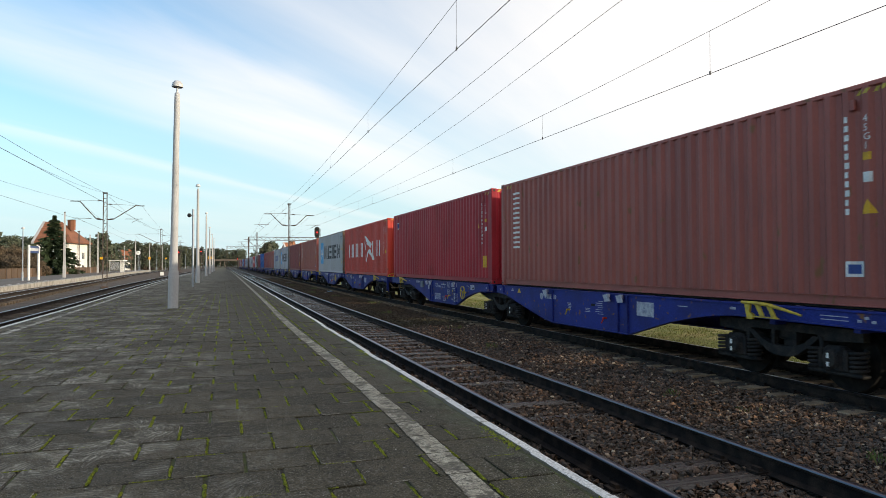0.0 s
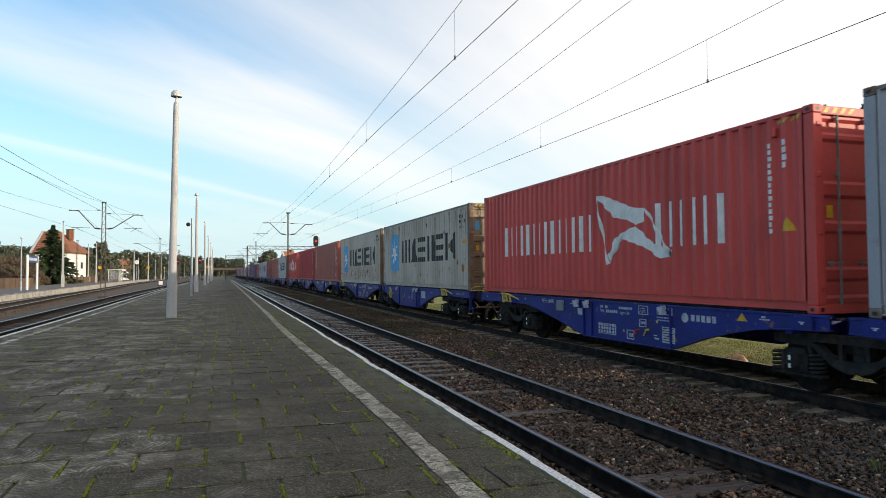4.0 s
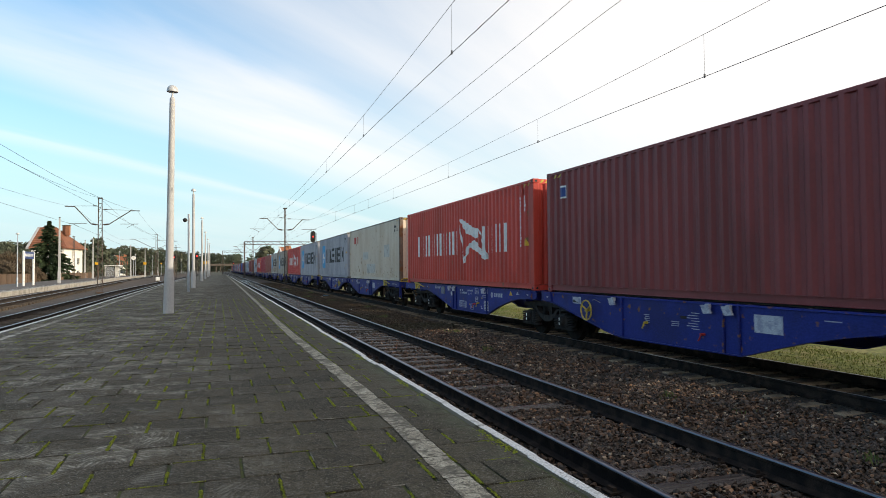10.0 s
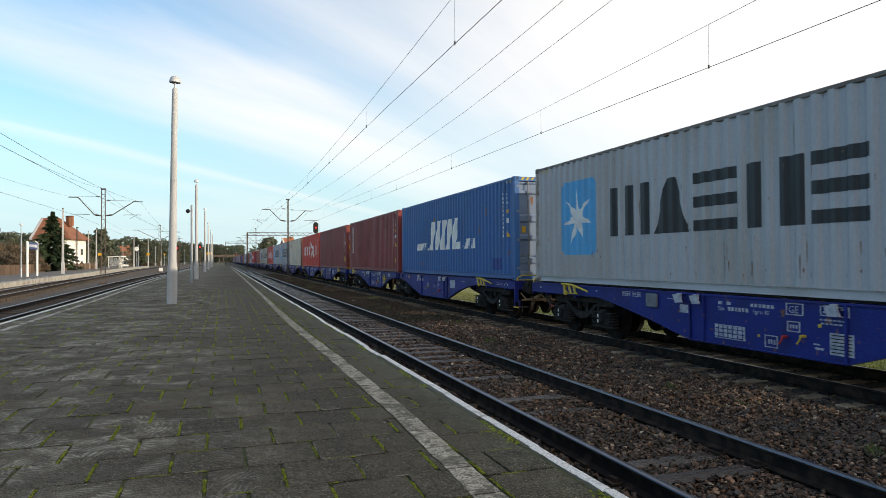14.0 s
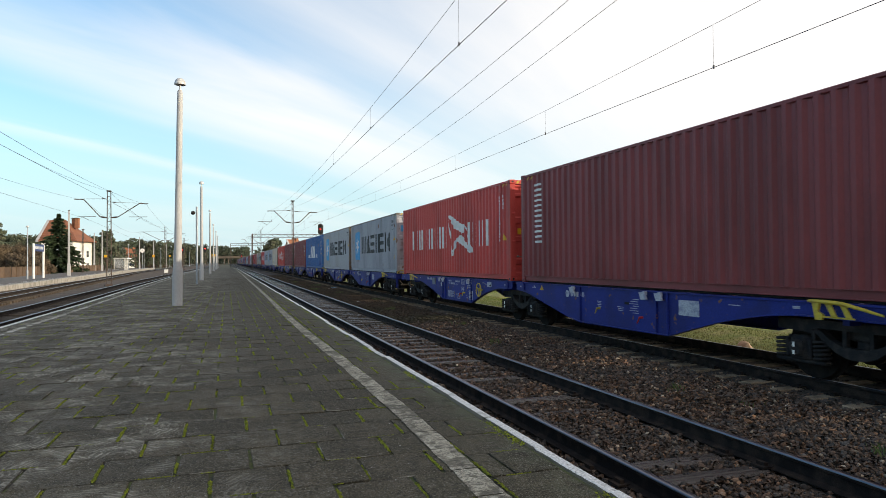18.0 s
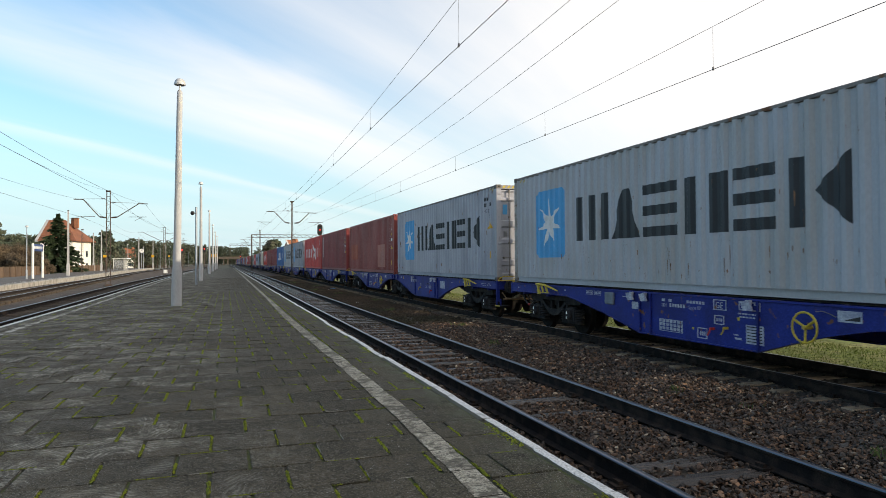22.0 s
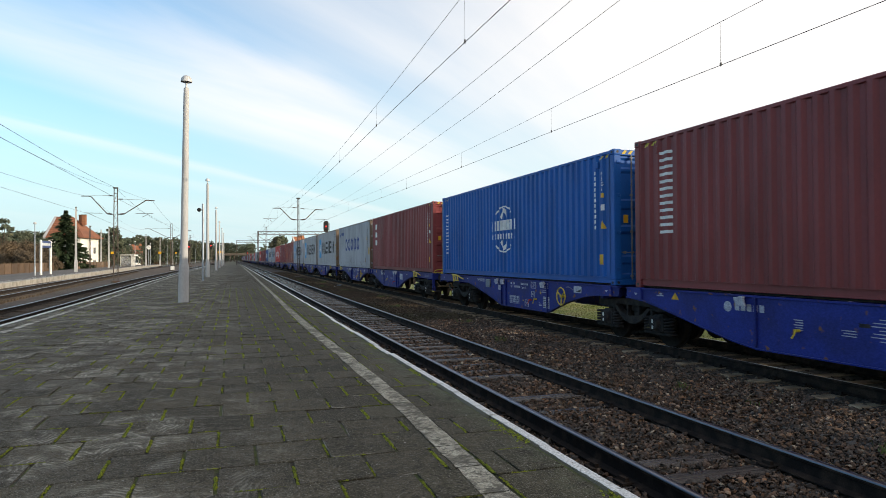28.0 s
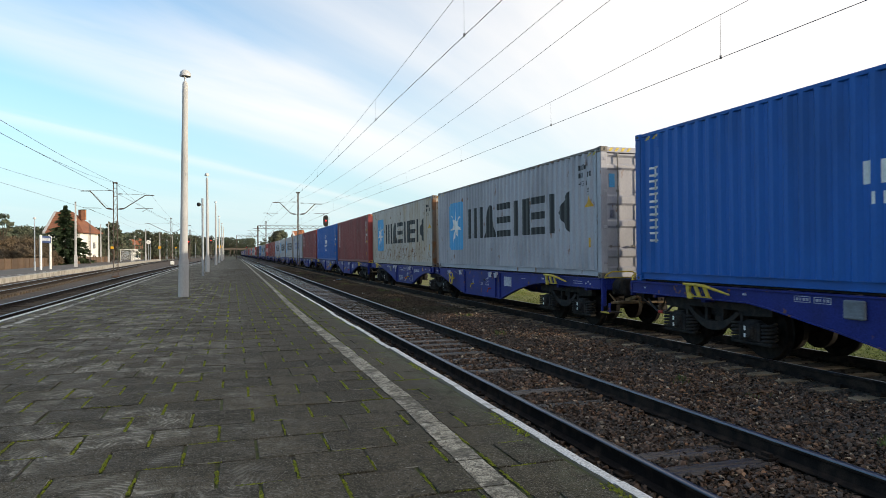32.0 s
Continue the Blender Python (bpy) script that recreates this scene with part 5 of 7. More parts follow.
# maroon doors, the low sun's copper tint mixed into their colour
DOOR_SUNLIT_MAROON = paint("sunlit_maroon_door_paint", (0.29, 0.085, 0.055), 0.04)


def container(design):
    """A forty-foot high-cube container; its near side is -x, its rear end -y."""
    body, marks, rear, posts, label = DESIGNS[design]
    root = thing("shipping_container", label, "container", "containers on the train")
    front = {"grey_rusty": POST_RUST, "grey_worn": POST_WORN, "pale": POST_WORN, "cream": POST_WORN, "grey_dirty": POST_WORN}.get(design, body)
    posts = posts or body
    light = body in (GREY, GREY_WORN, GREY_DIRTY, GREY_RUSTY, CREAM, PALE)
    # light-coloured bodies get darker top rails and castings
    trim = TRIM_LIGHT if light else body
    leaf = {"blue_slant": DOOR_GLARE_BLUE, "maroon_doors": DOOR_SUNLIT_MAROON, "grey": GREY, "grey_worn": DOOR_TAN, "grey_dirty": DOOR_TAN}.get(design, body)
    side = part("side_wall", CM["side_wall"], body, root)
    part("side_wall", CM["far_wall"], body, root)
    part("roof", CM["roof"], body, root)
    part("floor", CM["floor"], UNDERFRAME, root)
    part("front_wall", CM["front_wall"], body, root)
    for sx in (-1, 1):
        for sy in (-1, 1):
            part("corner_post", CM["corner_post"], posts if sy < 0 else front, root, at=pose(sx * 1.137, sy * 6.008, 0))
            for z in (0.0, CH - 0.118):
                part("corner_casting", CM["corner_casting"], CASTING if posts is POST_RUST else trim, root, at=pose(sx * 1.13, sy * 6.007, z))
    for sx in (0, 180):
        part("bottom_rail", CM["bottom_rail"], body, root, at=pose(-1.195 if sx == 0 else 1.195, 0, 0, 0, 0, sx))
        part("top_rail", CM["top_rail"], trim, root, at=pose(-1.195 if sx == 0 else 1.195, 0, 0, 0, 0, sx))
    for y in (-6.03, 6.03):
        part("end_sill", CM["end_sill"], posts if y < 0 else body, root, at=pose(0, y, 0))
        part("end_header", CM["end_header"], posts if y < 0 else body, root, at=pose(0, y, 0))
    if rear == "wall":
        part("end_wall", CM["end_wall"], body, root)
    else:
        for s in (-0.553, 0.553):
            d = part("door", CM["door"], leaf, root, "door leaf with pressed panels", at=pose(s, 0, 0))
            for x in (-0.26, 0.28):
                part("lock_rod", CM["lock_rod"], DOOR_STEEL, d, "galvanised locking rod", at=pose(x, 0, 0))
                part("handle", CM["handle"], DOOR_STEEL, d, at=pose(x, 0, 0))
            if s < 0 and design == "maroon_doors":
                part("door_sign", Geo().box(-0.47, -0.31, -6.056, -6.046, 1.93, 2.28), WHITE, d, "white-bordered navy sign with a yellow mark")
                part("door_sign", Geo().box(-0.455, -0.325, -6.060, -6.055, 1.985, 2.265), NAVY, d)
                wave = [[(-0.44, -6.0615, 2.0), (-0.405, -6.0615, 2.0), (-0.36, -6.0615, 2.12), (-0.335, -6.0615, 2.14), (-0.335, -6.0615, 2.17), (-0.41, -6.0615, 2.12)],
                        [(-0.425, -6.0615, 2.15), (-0.335, -6.0615, 2.20), (-0.335, -6.0615, 2.245), (-0.41, -6.0615, 2.21)]]
                mark = Geo()
                for p in wave:
                    mark.poly(p)
                part("sign_mark", mark, YELLOW_SIGN, d)
                part("caution_plate", Geo().box(-0.47, -0.31, -6.058, -6.046, 1.30, 1.59), YELLOW_SIGN, d, "yellow caution plate")
                part("data_plate", Geo().box(-0.48, -0.38, -6.060, -6.045, 0.79, 1.09), DOOR_STEEL, d, "grey metal data plate")
                part("warning_triangle", Geo().prism([(0.0, 0.0), (0.17, 0.0), (0.085, 0.17)], 0, 0.004), YELLOW_SIGN, d, "yellow warning triangle", at=pose(-0.19, -6.052, 1.36, 0, 0, -90))
            elif s < 0:
                if "star" in marks:
                    part("door_sign", Geo().box(-0.44, -0.30, -6.058, -6.046, 2.0, 2.30), LOGO_BLUE, d, "light blue square sign")
                part("door_label", Geo().box(-0.42, -0.31, -6.058, -6.046, 1.33, 1.50), YELLOW_SIGN if design != "grey" else STEEL_BARE, d)
    for k in marks:
        for name, me, mat in MARKS[k]:
            part(name, me, mat, side)
    return root


# ---- the train: wagons ----
JOINT = 12.5685  # the shared bogie, from the wagon's front container edge


def beam_outline(flip):
    """The fish-bellied side beam in (distance from the front container edge, z)."""
    lower = [(-0.04, 0.93), (3.1, 0.93), (3.5, 0.88), (4.1, 0.77), (4.75, 0.65), (5.4, 0.51), (6.06, 0.36), (9.11, 0.365), (9.55, 0.50), (10.0, 0.64), (10.5, 0.76), (11.0, 0.86), (11.4, 0.91), (12.42, 0.95)]
    if flip:
        lower = [(-0.04, 0.93), (2.75, 0.95), (3.3, 0.91), (3.9, 0.81), (4.43, 0.70), (5.0, 0.55), (5.68, 0.36), (8.87, 0.34), (9.4, 0.41), (10.1, 0.55), (10.8, 0.70), (11.4, 0.83), (11.8, 0.90), (12.42, 0.95)]
    upper = [(12.42, 1.135), (-0.04, 1.135)]
    pts = [(-d, z) for d, z in lower + upper]
    if flip:
        pts = [(-(2 * JOINT) - y, z) for y, z in pts]
    return pts


def bogie_meshes():
    B = {}
    g = Geo()
    # pressed frame: a long top beam, a curved belly with an opening, and horn guides
    g.prism([(1.32, 0.86), (1.32, 0.70), (0.62, 0.66), (0.62, 0.74), (-0.62, 0.74), (-0.62, 0.66), (-1.32, 0.70), (-1.32, 0.86)], -0.055, 0.055)
    g.prism([(0.66, 0.70), (0.48, 0.55), (0.30, 0.43), (0.14, 0.375), (0.0, 0.365), (-0.14, 0.375), (-0.30, 0.43), (-0.48, 0.55), (-0.66, 0.70),
             (-0.56, 0.72), (-0.40, 0.60), (-0.22, 0.53), (0.0, 0.515), (0.22, 0.53), (0.40, 0.60), (0.56, 0.72)], -0.075, 0.05)
    for u in (-0.2, 0.2):
        g.box(-0.04, 0.03, u - 0.03, u + 0.03, 0.5, 0.75)
    for u in (-0.68, 0.68):
        g.box(-0.07, 0.05, u - 0.035, u + 0.035, 0.34, 0.72, 0.01)
    B["side_frame"] = g.mesh("side_frame", UNDERFRAME)
    g = Geo().box(-0.11, 0.10, -0.17, 0.17, 0.27, 0.64, 0.05).box(-0.08, 0.08, -0.44, 0.44, 0.25, 0.31, 0.02)
    g.box(-0.10, 0.06, -0.23, -0.16, 0.31, 0.60, 0.015).box(-0.10, 0.06, 0.16, 0.23, 0.31, 0.60, 0.015)
    g.spin([(0.0, -0.165), (0.10, -0.165), (0.13, -0.13), (0.13, -0.02)], "x", (0, 0, 0.46), 14)
    for u, v in ((-0.09, 0.37), (0.09, 0.37), (-0.09, 0.55), (0.09, 0.55)):
        g.tube((-0.13, u, v), (-0.10, u, v), 0.018, seg=6)
    B["axle_box"] = g.mesh("axle_box", UNDERFRAME)
    B["axle_label"] = Geo().box(-0.178, -0.172, -0.018, 0.018, 0.48, 0.55).box(-0.178, -0.172, -0.018, 0.018, 0.37, 0.43).mesh("axle_label", WHITE)
    g = Geo()
    g.pipe([(0.10 * math.cos(a), 0.10 * math.sin(a), 0.31 + 0.29 * a / (2 * math.pi * 5)) for a in [2 * math.pi * k / 10 for k in range(51)]], 0.024, 6)
    B["spring"] = g.mesh("spring", UNDERFRAME, True)
    g = Geo()
    for s in (-1, 1):
        prof = [(0.06, 0.80), (0.455, 0.795), (0.46, 0.70), (0.49, 0.685), (0.47, 0.665), (0.40, 0.67), (0.36, 0.715), (0.14, 0.73), (0.10, 0.66), (0.08, 0.64)]
        g.spin([(r, s * x) for r, x in prof], "x", (0, 0, 0), 28)
    g.spin([(0.075, -0.95), (0.085, -0.62), (0.085, 0.62), (0.075, 0.95)], "x", (0, 0, 0), 14)
    # brake discs with vane slots make the turning visible
    for x in (-0.30, 0.30):
        g.spin([(0.12, x - 0.05), (0.33, x - 0.05), (0.33, x + 0.05), (0.12, x + 0.05)], "x", (0, 0, 0), 20)
    B["wheelset"] = g.mesh("wheelset", WHEEL_STEEL, True)
    g = Geo().box(-0.95, 0.95, -0.22, 0.22, 0.62, 0.80, 0.03).box(-0.95, 0.95, -0.10, 0.10, 0.50, 0.64, 0.02).box(-0.3, 0.3, -0.3, 0.3, 0.80, 0.93, 0.03)
    B["bolster"] = g.mesh("bogie", UNDERFRAME)
    g = Geo().box(-0.035, 0.035, -0.5, 0.5, 0.0, 0.05, 0.01)
    B["brake_beam"] = g.mesh("brake_beam", UNDERFRAME)
    return B


def wagon_prototype(kind):
    """An articulated flat wagon for two containers on three bogies. Origin at rail level under its first container's front edge."""
    root = thing("container_wagon", "blue articulated container flat wagon with fish-bellied side beams on three bogies", "wagon", "wagons of the train")
    B = bogie_meshes() if not WAGON_MESHES else WAGON_MESHES["B"]
    WAGON_MESHES["B"] = B
    far_end = -2 * JOINT
    for flip in (False, True):
        out = beam_outline(flip)
        for sx in (-1, 1):
            g = Geo()
            g.prism(out, sx * 1.255, sx * 1.275)
            sb = part("side_beam", g, WAGON_BLUE, root)
            # lower flange follows the belly, upper flange is straight
            fl = Geo()
            low = [p for p in out if p[1] < 1.0]
            fl.loft([[(sx * 1.19, y, z - 0.012), (sx * 1.30, y, z - 0.012), (sx * 1.30, y, z + 0.008), (sx * 1.19, y, z + 0.008)] for y, z in low])
            part("flange", fl, WAGON_BLUE, sb)
            ys = [p[0] for p in out]
            tf = Geo().box(sx * 1.30 if sx < 0 else 1.19, sx * 1.19 if sx < 0 else 1.30, min(ys), max(ys), 1.120, 1.150, 0.005)
            part("flange", tf, WAGON_BLUE, sb)
            for d in ((6.08, 6.42, 9.12) if not flip else (5.70, 6.04, 8.88)) if sx < 0 else ():
                y = -d if not flip else far_end + d
                rb = Geo().box(min(sx * 1.275, sx * 1.315), max(sx * 1.275, sx * 1.315), y - 0.02, y + 0.02, 0.37, 1.13, 0.006)
                part("rib", rb, WAGON_BLUE, sb)
        g = Geo()
        a, b = (-12.4, 0.04) if not flip else (far_end - 0.04, far_end + 12.4)
        g.box(-0.28, 0.28, a, b, 0.78, 1.02, 0.02)
        for k in range(9):
            y = a + (b - a) * (k + 0.5) / 9
            g.box(-1.25, 1.25, y - 0.05, y + 0.05, 0.86, 1.06)
        part("centre_sill", g, WAGON_BLUE, root)
        # end of the section at the coupling: headstock, buffers, hook, rails, steps
        e = 0.06 if not flip else far_end - 0.06
        s = 1 if not flip else -1
        low_z = 0.55 if flip else 0.86
        hs = part("headstock", Geo().box(-1.28, -1.17, min(e, e + s * 0.06), max(e, e + s * 0.06), low_z, 1.15, 0.01).box(1.17, 1.28, min(e, e + s * 0.06), max(e, e + s * 0.06), low_z, 1.15, 0.01).box(-1.05, 1.05, min(e + s * 0.01, e + s * 0.07), max(e + s * 0.01, e + s * 0.05), 1.04, 1.14).box(-1.18, -1.04, min(e, e + s * 0.05), max(e, e + s * 0.05), 0.92, 1.14), WAGON_BLUE, root)
        part("draw_box", Geo().box(-1.0, 1.0, min(e, e + s * 0.09), max(e, e + s * 0.09), 0.80, 1.08, 0.01), UNDERFRAME, hs)
        for x in (-0.875, 0.875):
            bf = Geo().spin([(0.17, e + s * 0.08), (0.17, e + s * 0.34), (0.145, e + s * 0.35), (0.14, e + s * 0.52), (0.05, e + s * 0.54)], "y", (x, 0, 0.985), 18)
            bp = part("buffer", bf, UNDERFRAME, root, smooth=True)
            part("buffer_plate", Geo().box(x - 0.25, x + 0.25, min(e + s * 0.52, e + s * 0.565), max(e + s * 0.52, e + s * 0.565), 0.81, 1.16, 0.03), UNDERFRAME, bp)
        hk = Geo().box(-0.05, 0.05, min(e + s * 0.05, e + s * 0.46), max(e + s * 0.05, e + s * 0.46), 0.93, 1.02, 0.015).box(-0.05, 0.05, min(e + s * 0.36, e + s * 0.46), max(e + s * 0.36, e + s * 0.46), 1.0, 1.10, 0.015)
        part("coupling_hook", hk, UNDERFRAME, root)
        rg = Geo().prism([(e + s * 0.02, 0.70), (e + s * 0.42, 0.80), (e + s * 0.44, 0.75), (e + s * 0.06, 0.62)], -0.70, -0.62)
        rg.tube((-1.05, e + s * 0.04, 0.62), (0.9, e + s * 0.10, 0.60), 0.028, seg=6).tube((-1.1, e + s * 0.05, 0.82), (-0.95, e + s * 0.10, 0.62), 0.018, seg=5).tube((-0.62, e + s * 0.40, 0.77), (-0.5, e + s * 0.34, 0.58), 0.02, seg=5)
        rg.box(-1.02, -0.45, min(e + s * 0.08, e + s * 0.30), max(e + s * 0.08, e + s * 0.30), 0.635, 0.66)
        if flip:
            part("brake_rigging", rg, RIGGING, root, "dusty tan brake rigging")
        if not flip:
            cb = Geo().pipe([(-1.0, e - s * (0.15 + 0.085 * k), 0.56 + 0.24 * ((k - 5) / 5) ** 2) for k in range(11)], 0.022, 6)
            part("brake_hose", cb, BLACK, root, "black rubber brake hose", True)
            part("hose_coupling", Geo().tube((-1.0, e - s * 0.50, 0.563), (-1.0, e - s * 0.62, 0.563), 0.03, seg=8), RED_INK, root, "red hose coupling")
        for x in (-0.42, 0.36):
            part("brake_hose", Geo().pipe([(x * (1 - 0.06 * k), e + s * (0.08 + 0.06 * k), 0.54 + 0.36 * (1 - k / 7) ** 2 + (0.02 * (k - 7) if k > 7 else 0)) for k in range(9)], 0.022, 7), BLACK, root, "black rubber brake hose", True)
        rl = Geo().pipe([(-1.22, e + s * 0.06, 1.16), (-1.20, e + s * 0.10, 1.24), (-1.08, e + s * 0.14, 1.30), (-0.6, e + s * 0.16, 1.30), (-0.50, e + s * 0.14, 1.24), (-0.48, e + s * 0.08, 1.15)], 0.016, 7)
        rl.tube((-1.22, e + s * 0.10, 1.17), (-0.5, e + s * 0.10, 1.17), 0.014, seg=6)
        part("handrail", rl, YELLOW, root, "yellow tubular handrail", True)
        if flip:
            st = part("step", Geo().box(-1.30, -0.98, min(e + s * 0.02, e + s * 0.36), max(e + s * 0.02, e + s * 0.36), 0.42, 0.45, 0.006), UNDERFRAME, root)
            part("step_edge", Geo().box(-1.306, -1.30, min(e + s * 0.02, e + s * 0.36), max(e + s * 0.02, e + s * 0.36), 0.42, 0.452), YELLOW, st, "yellow step edge")
            for q in (0.0, 0.30):
                part("step_bracket", Geo().box(-1.28, -1.24, min(e + s * q, e + s * (q + 0.03)), max(e + s * q, e + s * (q + 0.03)), 0.45, 0.64), WAGON_BLUE, st)
        # yellow uncoupling and brake levers on the side
        y = -1.72 if not flip else far_end + 2.48
        lv = Geo().pipe([(-1.30, y + 0.02, 1.15), (-1.40, y, 1.165), (-1.42, y - 0.30, 1.165), (-1.42, y - 0.55, 1.15), (-1.38, y - 0.82, 1.09), (-1.34, y - 1.05, 1.03)], [0.02, 0.022, 0.026, 0.028, 0.022, 0.016], 7)
        for q in (0.26, 0.48):
            lv.prism([(y - q, 1.145), (y - q - 0.085, 1.145), (y - q - 0.19, 0.965), (y - q - 0.105, 0.965)], -1.405, -1.385)
        lv.prism([(y - 0.06, 1.14), (y - 0.17, 1.14), (y - 0.15, 1.03), (y - 0.23, 0.99), (y - 0.21, 0.92), (y - 0.11, 0.92), (y - 0.09, 1.0)], -1.41, -1.37)
        lv.box(-1.405, -1.385, y - 0.70, y - 0.16, 0.955, 0.975)
        part("lever_bracket", lv, YELLOW, root, "yellow brake lever bracket")
        # folded white container spigots on the top flange
        for d in (5.86, 6.30, 8.98) if not flip else (5.86, 6.34, 9.12):
            yy = -d if not flip else far_end + d
            sp = Geo().prism([(yy - 0.12, 0.985), (yy + 0.06, 0.97), (yy + 0.13, 1.11), (yy - 0.05, 1.125)], -1.385, -1.355)
            sp.box(-1.356, -1.30, yy - 0.03, yy + 0.05, 1.06, 1.135)
            part("container_spigot", sp, FADED_WHITE, root, "white folding container spigot")
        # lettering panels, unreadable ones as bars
        def plate(u, v, w, hgt, mat, lift=0.0):
            yy = -u if not flip else far_end + u
            a, b = (yy - w, yy) if not flip else (yy, yy + w)
            return part("placard", Geo().box(-1.281 - lift, -1.2765 - lift, a, b, v, v + hgt), mat, root)
        def ruling(name, cells, mat):
            g = Geo()
            for u, v, w, hgt in cells:
                yy = -u if not flip else far_end + u
                a, b = (yy - w, yy) if not flip else (yy, yy + w)
                g.box(-1.288, -1.2765, a, b, v, v + hgt)
            part(name, g, mat, root)

        def lettering(cells):
            g = Geo()
            for u, v, w, hgt, lift, du in cells:
                yy = -(u + du) if not flip else far_end + u + du
                a, b = (yy - w, yy) if not flip else (yy, yy + w)
                g.box(-1.2795 - lift, -1.2765 - lift, a, b, v, v + hgt)
            part("lettering", g, FADED_WHITE, root, "small white lettering")

        def valve(name, u, v, mat, label):
            yy = -u if not flip else far_end + u
            g = Geo().tube((-1.27, yy, v), (-1.36, yy, v), 0.022, seg=8).pipe([(-1.35, yy, v), (-1.36, yy + 0.02, v - 0.06), (-1.36, yy + 0.06, v - 0.11)], 0.014, 6)
            part(name, g, mat, root, label)

        def words(text, u, v, size):
            g = Geo()
            yy = -u if not flip else far_end + 12.192 - u
            for p in letter_faces(text, size):
                g.poly([(-1.279, yy - a, v + b) for a, b in p])
            part("size_code", g, FADED_WHITE, root, "small white letters on blue")

        if not flip:
            # gridded load table, lined plate, framed signs, rows of lettering
            plate(6.68, 0.46, 0.66, 0.22, FADED_WHITE)
            ruling("ruling", [(6.70, 0.475 + 0.068 * k, 0.62, 0.012) for k in range(3)] + [(6.76 + 0.105 * k, 0.47, 0.012, 0.20) for k in range(6)], WAGON_BLUE)
            plate(8.86, 0.46, 0.36, 0.29, FADED_WHITE)
            ruling("ruling", [(8.89, 0.49 + 0.045 * k, 0.30, 0.012) for k in range(6)], UNDERFRAME)
            words("TEN", 6.74, 0.905, 0.085)
            words("Sggrss 80'", 7.50, 0.905, 0.085)
            words("GE", 8.18, 0.965, 0.145)
            for u, v, w, hgt in ((8.14, 0.935, 0.30, 0.17), (8.16, 0.70, 0.22, 0.15), (7.74, 0.43, 0.24, 0.18), (8.72, 0.965, 0.44, 0.135)):
                ruling("sign_frame", [(u, v, w, 0.014), (u, v + hgt - 0.014, w, 0.014), (u, v + 0.014, 0.014, hgt - 0.028), (u + w - 0.014, v + 0.014, 0.014, hgt - 0.028)], FADED_WHITE)
            lettering([(6.98 + 0.075 * k, 0.91, 0.05, 0.06, 0, 0) for k in range(6)] + [(6.76, 1.0, 0.09, 0.05, 0, 0), (6.95, 1.0, 0.09, 0.05, 0, 0)] + [(7.46 + 0.08 * k, 1.0, 0.055, 0.05, 0, 0) for k in range(6)]
                      + [(8.76 + 0.09 * k, 1.0 + 0.05 * (k % 2), 0.06, 0.03, 0, 0) for k in range(4)] + [(8.70 + 0.07 * k, 0.90, 0.05, 0.022, 0, 0) for k in range(6)] + [(8.72 + 0.07 * k, 0.85, 0.05, 0.022, 0, 0) for k in range(5)]
                      + [(8.20 + 0.05 * k, 0.75, 0.03, 0.05, 0, 0) for k in range(3)] + [(7.80 + 0.05 * k, 0.48, 0.03, 0.07, 0, 0) for k in range(3)] + [(8.62, 0.50, 0.14, 0.03, 0, 0), (8.60, 0.56, 0.10, 0.02, 0, 0)]
                      + [(q + a, 1.005 + b, w, hh, 0, 0) for q in (4.02, 4.36) for a, b, w, hh in ((0, 0, 0.28, 0.009), (0, 0.081, 0.28, 0.009), (0, 0.009, 0.009, 0.072), (0.271, 0.009, 0.009, 0.072), (0.03, 0.025, 0.045, 0.04), (0.09, 0.025, 0.03, 0.04), (0.15, 0.025, 0.04, 0.04), (0.21, 0.025, 0.04, 0.04))] + [(3.0, 1.04, 0.08, 0.03, 0, 0), (0.35, 1.02, 0.07, 0.03, 0, 0), (5.45, 1.02, 0.16, 0.012, 0, 0)])
            plate(5.80, 0.80, 0.24, 0.14, FADED_WHITE)
            valve("valve_handle", 8.14, 0.62, RED_INK, "red valve handle")
            valve("valve_handle", 8.46, 0.66, YELLOW, "yellow valve handle")
            plate(7.60, 0.56, 0.04, 0.04, YELLOW)
            plate(8.68, 0.80, 0.05, 0.05, YELLOW)
            g = Geo().box(-1.33, -1.276, -5.18, -4.86, 0.84, 1.09, 0.015)
            for k in range(5):
                g.box(-1.338, -1.330, -5.15, -4.89, 0.865 + 0.045 * k, 0.882 + 0.045 * k)
            part("control_box", g, BOX_GREY, root, "dull grey ribbed control box")
        else:
            plate(4.86, 0.75, 0.54, 0.27, FADED_WHITE)
            lettering([(6.62 + 0.02 * (k % 3), 0.68 + 0.045 * k, 0.20 + 0.05 * ((k * 2) % 3), 0.012, 0, 0) for k in range(7)] + [(7.15, 0.70 + 0.035 * k, 0.22 - 0.03 * (k % 2), 0.012, 0, 0) for k in range(3)]
                      + [(8.0, 0.70 + 0.035 * k, 0.16 - 0.03 * (k % 2), 0.014, 0, 0) for k in range(5)] + [(3.9, 1.0, 0.26, 0.014, 0, 0), (2.75, 1.03, 0.12, 0.04, 0, 0), (0.75 + 0.001, 1.0, 0.42, 0.012, 0, 0), (0.76, 1.05, 0.42, 0.012, 0, 0), (4.9, 0.88, 0.40, 0.010, 0.006, 0), (4.95, 0.93, 0.18, 0.010, 0.006, 0)]
                      + [(0.36 + 0.10 * k, 1.0 + 0.045 * (k == 1), 0.06, 0.035, 0, 0) for k in range(3)])
            valve("valve_handle", 6.50, 0.62, RED_INK, "red valve handle")
            valve("valve_handle", 8.06, 0.70, YELLOW, "yellow valve handle")
